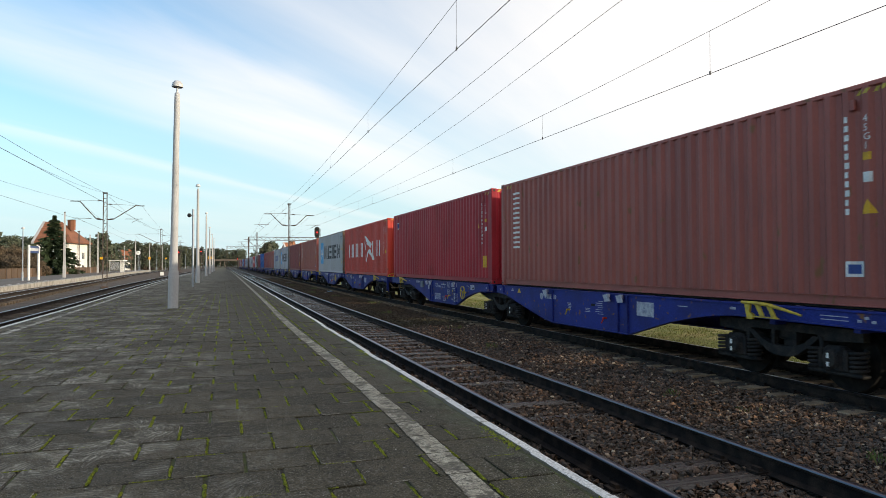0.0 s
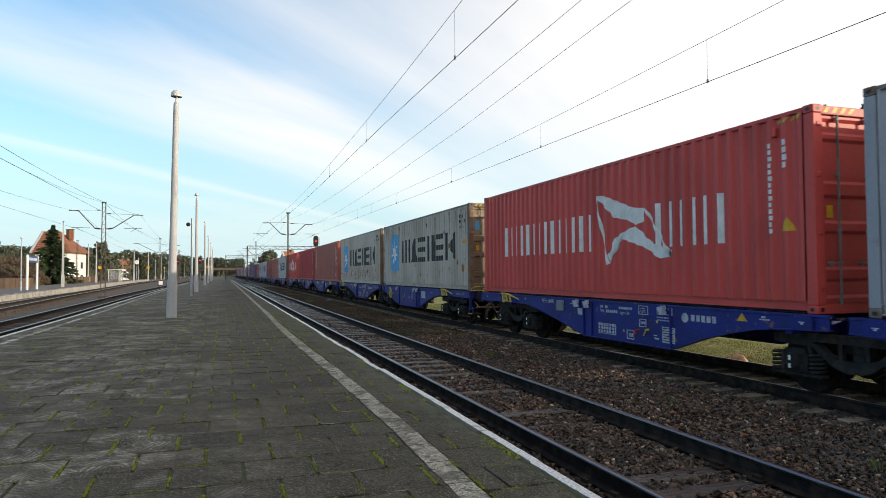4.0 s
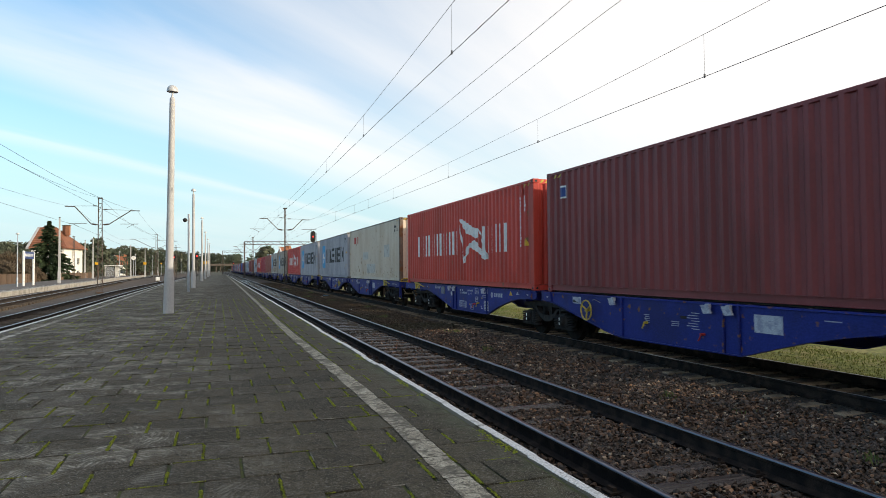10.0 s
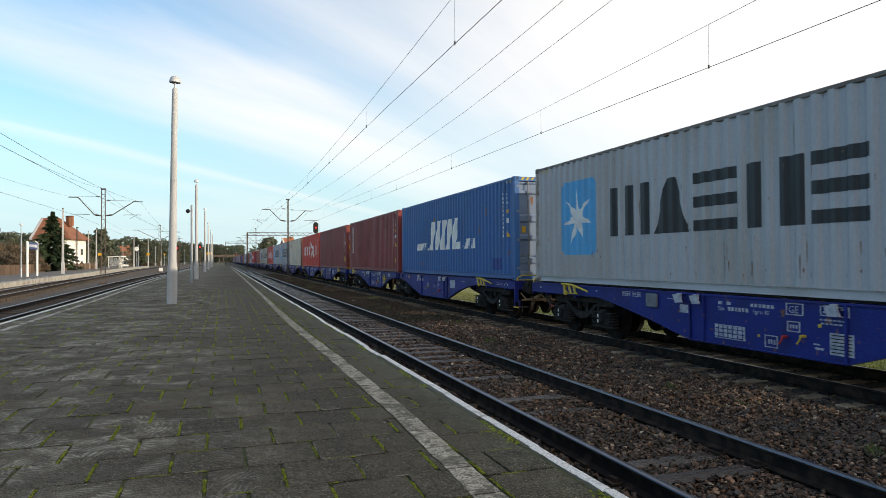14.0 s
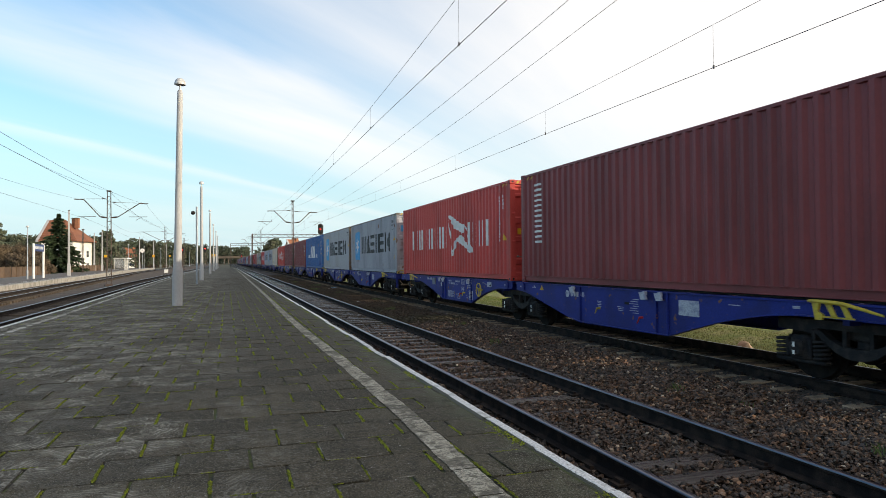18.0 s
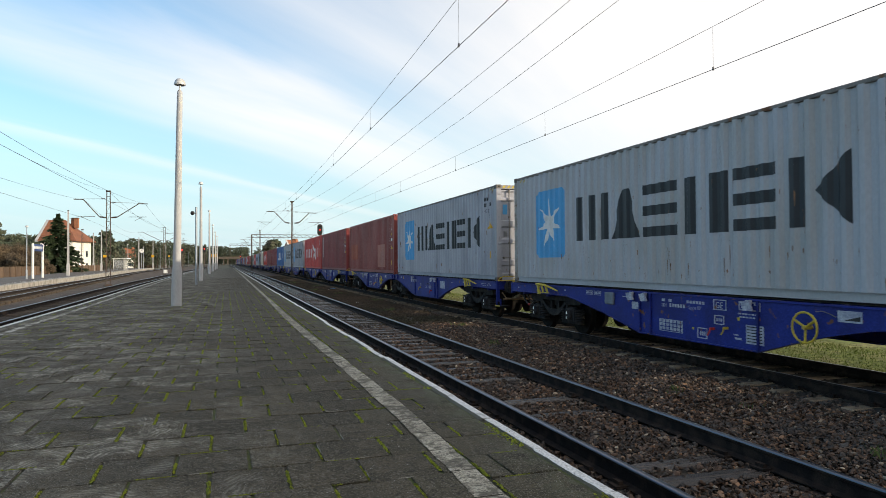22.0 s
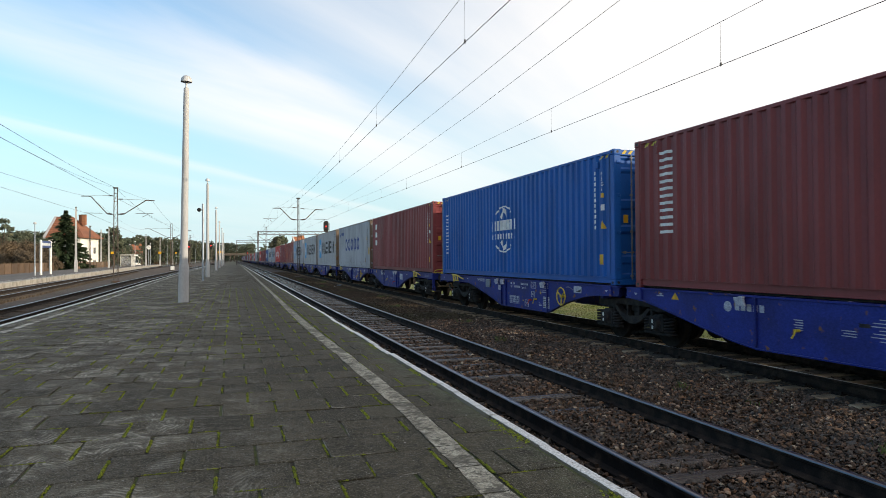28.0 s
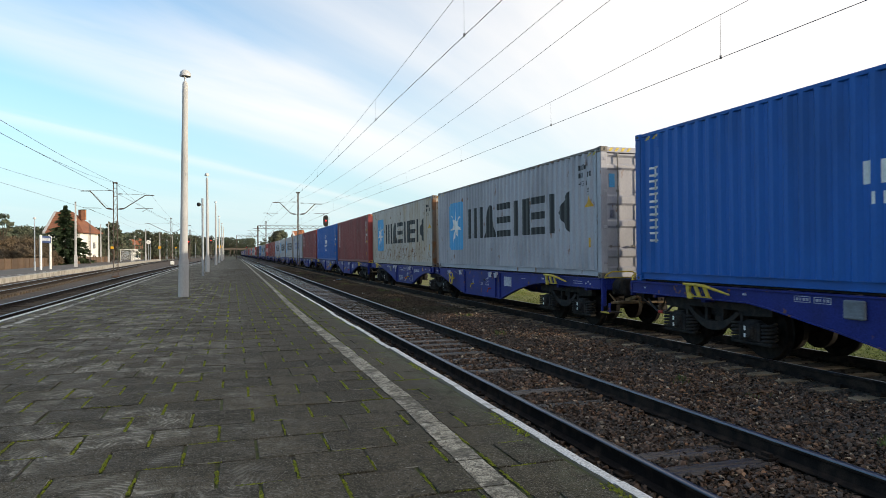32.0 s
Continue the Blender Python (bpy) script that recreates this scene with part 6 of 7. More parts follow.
            plate(6.95, 0.84, 0.16, 0.05, UNDERFRAME)
        if (not flip) == (kind == 0):
            # round-cornered emblem and its bars
            em = [(-1.279, (-9.50 if not flip else far_end + 9.50) + 0.09 * math.cos(a), 0.95 + 0.085 * math.sin(a)) for a in [math.pi * k / 8 for k in range(16)]]
            part("emblem", Geo().poly(em), FADED_WHITE, root)
            for k in range(5):
                plate((9.66 if not flip else 8.72) + 0.13 * k, 0.90, 0.09, 0.11, FADED_WHITE)
            tr = (-10.85 if not flip else far_end + 10.85)
            part("warning_triangle", Geo().poly([(-1.279, tr - 0.11, 0.98), (-1.279, tr + 0.11, 0.98), (-1.279, tr, 1.11)]), YELLOW_SIGN, root)
            plate(11.2, 1.02, 0.2, 0.02, FADED_WHITE)
            plate(11.24, 1.05, 0.08, 0.03, FADED_WHITE)
        else:
            yy = -10.08 if not flip else far_end + 10.08
            hw = Geo()
            ringp = [(-1.40, yy + 0.21 * math.cos(a), 0.82 + 0.21 * math.sin(a)) for a in [2 * math.pi * k / 20 for k in range(21)]]
            hw.pipe(ringp, 0.016, 6)
            for k in range(3):
                a = 0.5 + 2 * math.pi * k / 3
                hw.pipe([(-1.38, yy, 0.82), (-1.40, yy + 0.2 * math.cos(a), 0.82 + 0.2 * math.sin(a))], 0.018, 6)
            hw.tube((-1.42, yy, 0.82), (-1.27, yy, 0.82), 0.03)
            part("hand_wheel", hw, YELLOW, root, "yellow hand-brake wheel", True)
            plate(10.5, 0.93, 0.36, 0.15, FADED_WHITE)
            part("slope_mark", Geo().poly([(-1.284, (-10.60 if not flip else far_end + 10.60), 0.955), (-1.284, (-10.84 if not flip else far_end + 10.84), 0.955), (-1.284, (-10.84 if not flip else far_end + 10.84), 1.02)]), BLACK, root)
            part("tether", Geo().pipe([(-1.30, yy - 0.10, 1.04), (-1.32, yy - 0.22, 1.055), (-1.30, yy - 0.34, 1.02), (-1.29, yy - 0.40, 0.99)], 0.007, 5), STEEL_BARE, root)
    # the folded corner plates under the container ends at the shared bogie
    for u in (-12.02, -2 * JOINT + 12.02):
        g = Geo().prism([(u + 0.17, 0.93), (u - 0.17, 0.93), (u - 0.17, 1.06), (u - 0.13, 1.15), (u + 0.13, 1.15), (u + 0.17, 1.06)], -1.325, -1.27)
        cp = part("corner_plate", g, WAGON_BLUE, root)
        part("corner_mark", Geo().box(-1.331, -1.325, u - 0.05, u + 0.05, 1.035, 1.05).box(-1.331, -1.325, u - 0.02, u + 0.02, 1.01, 1.035), FADED_WHITE, cp)
    for y in (-2.05, -JOINT, far_end + 2.05):
        bg = part("bogie", B["bolster"], UNDERFRAME, root, "dark cast two-axle bogie", at=pose(0, y, 0))
        for sx in (-1, 1):
            part("side_frame", B["side_frame"], UNDERFRAME, bg, at=pose(sx * 1.0, 0, 0.02))
            for dy in (-0.9, 0.9):
                part("axle_box", B["axle_box"], UNDERFRAME, bg, at=pose(sx * 1.02, dy, 0, 0, 0, 0 if sx < 0 else 180))
                if sx < 0:
                    part("axle_label", B["axle_label"], WHITE, bg, at=pose(sx * 1.02 - 0.005, dy, 0))
                for k in (-0.33, 0.33) if sx < 0 else ():
                    part("spring", B["spring"], UNDERFRAME, bg, at=pose(sx * 1.02, dy + k, 0))
        for dy in (-0.9, 0.9):
            part("wheelset", B["wheelset"], WHEEL_STEEL, bg, "steel wheels on an axle", at=pose(0, dy, 0.46))
        for dy in (-0.36, 0.36):
            part("brake_beam", B["brake_beam"], UNDERFRAME, bg, at=pose(0.0, dy, 0.4, 0, 0, 90))
    return root


WAGON_MESHES = {}
TRAIN = []  # (thing, place along the line at the start)


def build_train():
    protos = {}
    for i, design in ORDER.items():
        y = front_at_start(i) - CL / 2
        m = pose(TRAIN_X, y, DECK)
        if design not in protos:
            protos[design] = container(design)
            protos[design].matrix_basis = m
            ob = protos[design]
        else:
            ob = copy_thing(protos[design], m)
        TRAIN.append((ob, y, DECK))
    wag = {}
    for k, i in enumerate(range(-25, 29, 2)):
        y = front_at_start(i)
        m = pose(TRAIN_X, y, 0)
        kind = 0 if i in (-21, -15, -9, -5, 1, 3, 7, 23) else 1
        if kind not in wag:
            wag[kind] = wagon_prototype(kind)
            wag[kind].matrix_basis = m
            ob = wag[kind]
        else:
            ob = copy_thing(wag[kind], m)
        TRAIN.append((ob, y, 0.0))


def run(t):
    """How far the train has gone, in metres; it slows a little."""
    return 10.3245 * t - 0.005737 * t * t


def motions():
    keys = [32.0 * k / 8 for k in range(9)]
    for ob, y, z in TRAIN:
        walk(ob, [(t, pose(TRAIN_X, y + run(t), z)) for t in keys])
    # the wheels of the wagons that pass by roll on the rails
    for ob, y, z in TRAIN:
        if z == 0.0 and -345 < y < 50:
            for bogie in ob.children:
                for axle in bogie.children:
                    if axle.name.startswith("wheelset"):
                        x, dy, r = axle.location
                        walk(axle, [(k / 15, pose(x, dy, r, -math.degrees(run(k / 15) / r))) for k in range(481)])


build_train()

# ---- overhead line ----


def mast(x, y, top, label, arms=(), half=0.20, base=-0.3):
    """A catenary mast: two channel legs tied by lattice plates, on a concrete foot, with its bracket arms."""
    root = thing("catenary_mast", label, "mast", "catenary masts", m=pose(x, y, base))
    h = top - base
    part("foot", Geo().box(-0.36, 0.36, -0.30, 0.30, -0.3, 0.2, 0.05), MAST_STEEL, root)
    for s in (-1, 1):
        part("leg", Geo().loft([[(s * w - 0.032, -0.06, z), (s * w + 0.032, -0.06, z), (s * w + 0.032, 0.06, z), (s * w - 0.032, 0.06, z)] for z, w in ((0.2, half), (h, half * 0.7))]), MAST_STEEL, root)
    g = Geo()
    for k in range(int(h / 0.75)):
        z = 0.6 + k * 0.75
        w = half * (1 - 0.3 * z / h)
        g.box(-w, w, -0.05, 0.05, z - 0.02, z + 0.02)
        if z + 0.7 < h:
            g.tube((-w, -0.05, z), (w, -0.05, z + 0.7), 0.014, seg=5)
    part("lattice", g, MAST_STEEL, root)
    part("cap", Geo().box(-0.2, 0.2, -0.12, 0.12, h - 0.02, h + 0.1, 0.02), MAST_STEEL, root)
    for s, tip_x, tip_z, wire_x in arms:
        r0 = (s * 0.18, 0, 5.9 - base)
        tip = (tip_x - x, 0, tip_z - base)
        g = Geo().pipe([r0, (r0[0] + 0.55 * s, 0, r0[2] + 0.06), (tip[0] - 0.75 * s, 0, tip[2]), tip], 0.042, 7)
        a = part("bracket_arm", g, MAST_STEEL, root, "bent tubular bracket arm", True)
        part("insulator", Geo().pipe([(r0[0] + 0.15 * s, 0, r0[2] + 0.01), (r0[0] + 0.5 * s, 0, r0[2] + 0.055)], 0.07, 8), INSULATOR, a)
        part("tie_rod", Geo().tube((s * 0.14, 0, tip_z + 0.10 - base), (tip[0] - 0.3 * s, 0, tip[2] + 0.03), 0.014, seg=5), MAST_STEEL, root)
        part("insulator", Geo().tube((s * 0.3, 0, tip_z + 0.095 - base), (s * 0.58, 0, tip_z + 0.085 - base), 0.045, seg=8), INSULATOR, root)
        st = Geo().tube((wire_x - x + 0.95 * s, 0, 6.0 - base), (wire_x - x - 0.55 * s, 0, 5.98 - base), 0.022, seg=5)
        st.tube((wire_x - x + 0.55 * s, 0, 5.97 - base), (wire_x - x, 0, 5.66 - base), 0.018, seg=5)
        part("registration_arm", st, MAST_STEEL, root)
    return root


def wire(name, label, pts, r=0.0055):
    return thing(name, label, "wire", "overhead wires", mesh=Geo().pipe(pts, r, 5).mesh(name, WIRE))


def sag(x0, y0, z0, x1, y1, z1, drop, n=16):
    return [(x0 + (x1 - x0) * k / n, y0 + (y1 - y0) * k / n, z0 + (z1 - z0) * k / n - 4 * drop * (k / n) * (1 - k / n)) for k in range(n + 1)]


def catenary(x, masts, contact, support, low, drops, r=0.0055):
    """Contact wire and messenger between supports at masts (y), with droppers at the given places of the first spans."""
    for a, b in zip(masts, masts[1:]):
        mess = sag(x, a, support, x, b, support, support - low, 20)
        wire("messenger_wire", "thin dark messenger wire over the track", mess, r)
        wire("contact_wire", "taut contact wire over the track", [(x, a, contact), (x, b, contact)], r * 1.1)
        for y in drops:
            if a < y < b:
                q = (y - a) / (b - a)
                z = support - 4 * (support - low) * q * (1 - q)
                d = thing("dropper_wire", "thin dropper hanging from the messenger wire", "wire", "droppers", mesh=Geo().tube((x, y, contact), (x, y, z), 0.004, seg=4).box(x - 0.02, x + 0.02, y - 0.02, y + 0.02, contact - 0.02, contact + 0.05).mesh("dropper_wire", WIRE))


def overhead():
    mast(6.66, 72.6, 8.15, "dark steel lattice catenary mast between the tracks", ((-1, 4.05, 7.1, NEAR_X), (1, 9.2, 7.0, TRAIN_X)), half=0.085)
    mast(6.85, 147.6, 8.5, "dark steel lattice catenary mast farther along", ((-1, 4.2, 7.1, NEAR_X), (1, 9.4, 7.0, TRAIN_X)), half=0.14)
    mast(6.0, 172.2, 8.5, "steel mast carrying one end of a gantry", ((-1, 3.4, 7.4, NEAR_X),))
    mast(6.7, -77.4, 8.3, "dark steel lattice catenary mast", ((-1, 4.05, 7.1, NEAR_X), (1, 9.2, 7.0, TRAIN_X)))
    mast(-10.1, 67.0, 8.25, "dark lattice catenary mast between the western tracks", ((-1, -12.9, 7.5, -11.75), (1, -6.85, 7.2, -7.9)))
    mast(-10.9, 135.0, 8.4, "dark lattice catenary mast between the western tracks", ((-1, -15.4, 7.5, -16.3), (1, -7.4, 7.2, -7.9)))
    mast(-11.5, 204.0, 8.6, "distant lattice catenary mast", ((-1, -16.4, 7.5, -18.3), (1, -7.4, 7.2, -7.6)))
    near = sag(NEAR_X, -2.4, 7.4, NEAR_X, 72.6, 7.1, 1.3, 30)
    over = sag(TRAIN_X, -2.4, 6.6, TRAIN_X, 72.6, 7.0, 0.75, 30)
    near_c = [(NEAR_X, y, z) for y, z in ((-2.4, 5.68), (17, 5.66), (28, 5.56), (36, 5.53), (50, 5.57), (72.6, 5.66))]
    over_c = [(TRAIN_X, y, z) for y, z in ((-2.4, 5.37), (16, 5.43), (28, 5.46), (36, 5.51), (48, 5.62), (72.6, 5.66))]
    for mess, cont, spots in ((near, near_c, (4.0, 11.47, 19.33, 26.5, 33.5, 41, 49, 57, 65)), (over, over_c, (4.6, 10.64, 17.8, 25.9, 35, 41.4, 46.0, 54, 62))):
        wire("messenger_wire", "thin dark messenger wire over the track", mess, 0.0048)
        wire("contact_wire", "taut contact wire over the track", cont, 0.0065)
        for y in spots:
            x, z1 = mess[0][0], lin([(p[1], p[2]) for p in mess], y)
            z0 = lin([(p[1], p[2]) for p in cont], y)
            thing("dropper_wire", "thin dropper hanging from the messenger wire", "wire", "droppers",
                  mesh=Geo().tube((x, y, z0), (x, y, z1), 0.0028, seg=4).box(x - 0.012, x + 0.012, y - 0.015, y + 0.015, z0 - 0.02, z0 + 0.05).mesh("dropper_wire", WIRE))
    for x, c, s, d in ((NEAR_X, 5.66, 7.1, 6.1), (TRAIN_X, 5.66, 7.0, 6.2)):
        catenary(x, (72.6, 147.6, 222, 300, 380), c, s, d, (82, 92, 102, 112, 124, 136))
        catenary(x, (-77.4, -2.4), 5.5, 7.1, 6.1, ())
    wire("feeder_wire", "bare feeder wire between the masts", sag(6.66, -2.4, 7.7, 6.66, 72.6, 7.5, 0.98, 24), 0.0055)
    wire("feeder_wire", "bare feeder wire between the masts", [(7.45, -2.4, 7.45), (7.6, 11.9, 7.04), (8.0, 21.9, 6.85), (8.3, 32, 6.75), (8.6, 42.5, 6.70), (8.95, 56, 6.75), (9.2, 68.3, 6.87), (9.2, 72.6, 6.97)], 0.0055)
    for a, b in ((72.6, 147.6), (147.6, 300)):
        wire("feeder_wire", "bare feeder wire between the masts", sag(6.66, a, 7.5, 6.8, b, 7.7, 0.9, 20), 0.008)
    wl = [(-8, -7.1), (67, -7.05), (135, -7.5), (204, -7.5), (300, -7.3)]
    for (a, xa), (b, xb) in zip(wl, wl[1:]):
        wire("messenger_wire", "thin messenger wire over the western track", sag(xa, a, 7.2, xb, b, 7.2, 1.1), 0.008)
        wire("contact_wire", "contact wire over the western track", [(xa, a, 5.7), (xb, b, 5.7)], 0.009)
    wl = [(-8, -12.4), (67, -12.0), (135, -15.4), (204, -17.6), (300, -20)]
    for (a, xa), (b, xb) in zip(wl, wl[1:]):
        wire("messenger_wire", "thin messenger wire over the far track", sag(xa, a, 7.4, xb, b, 7.4, 0.9), 0.008)
        wire("contact_wire", "contact wire over the far track", [(xa, a, 5.8), (xb, b, 5.8)], 0.009)
    wire("feeder_wire", "feeder wire along the western masts", sag(-10.1, 67, 8.3, -8.6, -8, 8.3, 1.3), 0.008)
    wire("feeder_wire", "feeder wire along the western masts", sag(-10.1, 67, 8.3, -10.9, 135, 8.4, 0.9), 0.012)
    # gantries across the yard
    for y, x0, x1, z in ((172.2, 6.0, 24.0, 7.9), (285, 1.5, 16.0, 8.6)):
        root = thing("signal_gantry", "grey lattice gantry beam across the tracks", "gantry", m=pose(0, y, 0))
        for zz in (z, z + 0.75):
            for yy in (-0.3, 0.3):
                part("chord", Geo().box(x0, x1, yy - 0.05, yy + 0.05, zz - 0.06, zz + 0.06), MAST_STEEL, root)
        n = int((x1 - x0) / 0.9)
        g = Geo()
        for k in range(n):
            a, b = x0 + (x1 - x0) * k / n, x0 + (x1 - x0) * (k + 1) / n
            g.tube((a, -0.3, z + (0.75 if k % 2 else 0)), (b, -0.3, z + (0 if k % 2 else 0.75)), 0.035, seg=4)
            g.tube((a, 0.3, z + (0.75 if k % 2 else 0)), (b, 0.3, z + (0 if k % 2 else 0.75)), 0.035, seg=4)
        part("diagonals", g, MAST_STEEL, root)
        for x in (x0, x1):
            part("gantry_post", Geo().box(x - 0.10, x + 0.10, -0.12, 0.12, -0.6, z + 0.8, 0.02), MAST_STEEL, root)


def platform_lamp(x, y, top, lean=0.0):
    """A tapered round concrete post with a flared sleeve at its foot and a small domed lantern."""
    root = thing("platform_lamp", "pale concrete lamp post with a small domed lantern on the platform", "lamp post", "platform lamps", m=pose(x, y, ZP, 0, lean, 0))
    h = top - ZP
    part("post", Geo().spin([(0.165, -0.05), (0.16, 0.02), (0.155, 1.05), (0.15, 1.16), (0.125, 1.32), (0.12, 1.6), (0.088, h - 0.55), (0.082, h - 0.32), (0.05, h - 0.27)], "z", seg=18), LAMP_CONCRETE, root, smooth=True)
    part("neck", Geo().spin([(0.03, h - 0.30), (0.03, h - 0.06)], "z", seg=10), LAMP_SHADE, root, smooth=True)
    part("lantern", Geo().spin([(0.03, h - 0.085), (0.175, h - 0.10), (0.18, h - 0.07), (0.155, h + 0.03), (0.10, h + 0.095), (0.03, h + 0.115), (0.0, h + 0.118)], "z", seg=20), LAMP_SHADE, root, "grey metal lantern dome", True)
    return root


def thin_lamp(x, y, z0, top, label="slim galvanised lamp post on the far platform"):
    root = thing("street_lamp", label, "lamp post", "slim lamps", m=pose(x, y, z0))
    h = top - z0
    part("post", Geo().spin([(0.09, 0), (0.09, 0.9), (0.055, 1.0), (0.045, h - 0.1), (0.02, h)], "z", seg=10), GALV, root, smooth=True)
    part("lamp_head", Geo().spin([(0.05, h - 0.12), (0.17, h - 0.08), (0.16, h + 0.02), (0.08, h + 0.08), (0.0, h + 0.09)], "z", seg=12), LAMP_SHADE, root)


def concrete_pole(x, y, z0, top):
    root = thing("concrete_pole", "tapered square concrete pole", "pole", "concrete poles", m=pose(x, y, z0))
    h = top - z0
    part("post", Geo().loft([[(sx * w, sy * w, z) for sx, sy in ((-1, -1), (1, -1), (1, 1), (-1, 1))] for z, w in ((-0.2, 0.17), (1.5, 0.165), (1.6, 0.125), (h, 0.08))]), LAMP_CONCRETE, root)
    part("cap", Geo().box(-0.10, 0.10, -0.05, 0.05, h, h + 0.14, 0.02), MAST_STEEL, root)


def lamps():
    for x, y, top in ((-1.52, 23.25, 7.62), (-1.86, 55.6, 7.98), (-1.98, 89.0, 8.25), (-2.0, 113.0, 7.75), (-2.0, 140.0, 7.8), (-2.0, 166.0, 7.9)):
        platform_lamp(x, y, top, 0.8 if y < 30 else 0.0)
    # loudspeaker post
    root = thing("loudspeaker_post", "slim blue-grey post with a round loudspeaker", "loudspeaker", m=pose(-1.81, 45.7, ZP))
    part("post", Geo().spin([(0.07, 0), (0.065, 4.95)], "z", seg=10), GALV, root, smooth=True)
    part("loudspeaker", Geo().spin([(0.05, -0.30), (0.07, -0.22), (0.13, 0.0), (0.11, 0.01), (0.03, -0.1)], "y", (-0.22, -0.1, 4.55), 14), UNDERFRAME, root, "dark horn loudspeaker", True)
    part("bracket", Geo().tube((0, 0, 4.55), (-0.22, -0.1, 4.55), 0.025, seg=6), GALV, root)
    # small white marker box beside the western track
    root = thing("track_marker", "small white box on a post beside the track", "marker", m=pose(-9.7, 122, -0.3))
    part("post", Geo().box(-0.05, 0.05, -0.05, 0.05, 0, 0.5), EDGE_CONCRETE, root)
    part("box", Geo().box(-0.3, 0.3, -0.2, 0.2, 0.35, 0.95, 0.03), WHITE, root)


def signal(x, y, z, label, height=1.35, post_to=-0.4, lit=None):
    root = thing("railway_signal", label, "signal", "signals", m=pose(x, y, 0))
    part("post", Geo().spin([(0.09, post_to), (0.08, z - height / 2)], "z", seg=10), GALV if z < 4 else MAST_STEEL, root, smooth=True)
    g = Geo()
    w, d = 0.34, height / 2
    out = [(w * math.cos(a), d - w + w * math.sin(a)) for a in [math.pi * k / 8 for k in range(9)]] + [(-w * math.cos(a), -d + w - w * math.sin(a)) for a in [math.pi * k / 8 for k in range(9)]]
    g.loft([[(u, -0.06, z + v) for u, v in out], [(u, 0.06, z + v) for u, v in out]])
    hd = part("signal_head", g, BLACK, root, "black rounded signal head")
    for k, mat in ((-0.35, UNDERFRAME), (0.0, lit or RED_LIGHT), (0.35, UNDERFRAME)):
        part("lens", Geo().spin([(0.11, -0.09), (0.13, -0.06)], "y", (0, 0, z + k * height * 0.8), 14), mat, hd)
        part("hood", Geo().prism([(-0.30, z + k * height * 0.8 + 0.12), (-0.06, z + k * height * 0.8 + 0.19), (-0.06, z + k * height * 0.8 + 0.15), (-0.30, z + k * height * 0.8 + 0.10)], -0.13, 0.13), BLACK, hd)
    part("ladder", Geo().tube((0.28, 0.05, 0), (0.28, 0.05, z + 0.5), 0.018, seg=5).tube((0.46, 0.05, 0), (0.46, 0.05, z + 0.5), 0.018, seg=5), MAST_STEEL, root)


def signals():
    signal(12.0, 91.0, 6.1, "tall black main signal showing a dim red light behind the train", 1.5, lit=DIM_RED)
    signal(-8.75, 150.0, 4.45, "black signal showing red beside the western track", 1.5)
    signal(-4.4, 152.0, 4.7, "black signal showing red at the platform's far end", 1.5)
    signal(5.9, 300.0, 4.4, "distant signal showing red", 1.6)


# ---- west side ----


ZW = 0.22  # top of the far platform


def west_platform():
    bed = thing("platform_west", "low far platform with a pale concrete edge", "platform", kind="structure")
    ys = [-60 + 297 * i / 30 for i in range(31)]
    g = Geo()
    g.loft([[(lin(LP_EDGE, y) - 7.5, y, -0.7), (lin(LP_EDGE, y) - 0.5, y, -0.7), (lin(LP_EDGE, y) - 0.5, y, ZW), (lin(LP_EDGE, y) - 7.5, y, ZW)] for y in ys])
    part("bed", g, PLATFORM_TOP, bed)
    one = Geo().box(-0.55, 0.0, -1.24, 1.24, -0.75, 0.012, 0.03).mesh("edge_slab", PLATFORM_L)
    y = 38.0
    while y < 236:
        dx = lin(LP_EDGE, y + 1) - lin(LP_EDGE, y - 1)
        part("edge_slab", one, PLATFORM_L, bed, at=pose(lin(LP_EDGE, y), y, ZW, 0, 0, -math.degrees(math.atan2(dx, 2))))
        y += 2.5
    y, r = 40.0, random.Random(2)
    while y < 230:
        a, b = lin(LP_EDGE, y) - 1.1, lin(LP_EDGE, y + 3) - 1.1
        part("warning_line", Geo().poly([(a, y, ZW + 0.006), (a + 0.12, y, ZW + 0.006), (b + 0.12, y + 3, ZW + 0.006), (b, y + 3, ZW + 0.006)]), EDGE_PAINT, bed)
        y += 3 + r.uniform(0.2, 2.0)


def station_sign():
    root = thing("station_sign", "blue station name board between two white posts", "sign", m=pose(-19.4, 80.8, ZP))
    for x, y in ((0, 0), (-0.1, 4.4)):
        part("post", Geo().spin([(0.125, -0.18), (0.125, 3.52), (0.05, 3.58)], "z", (x, y, 0), 12), WHITE, root, smooth=True)
    b = part("board", Geo().box(-0.10, 0.0, 0.15, 4.25, 2.75, 3.5, 0.02), SIGN_BLUE, root)
    for k in range(9):
        part("lettering", Geo().box(0.002, 0.008, 0.5 + 0.38 * k, 0.74 + 0.38 * k, 2.98, 3.28), WHITE, b)


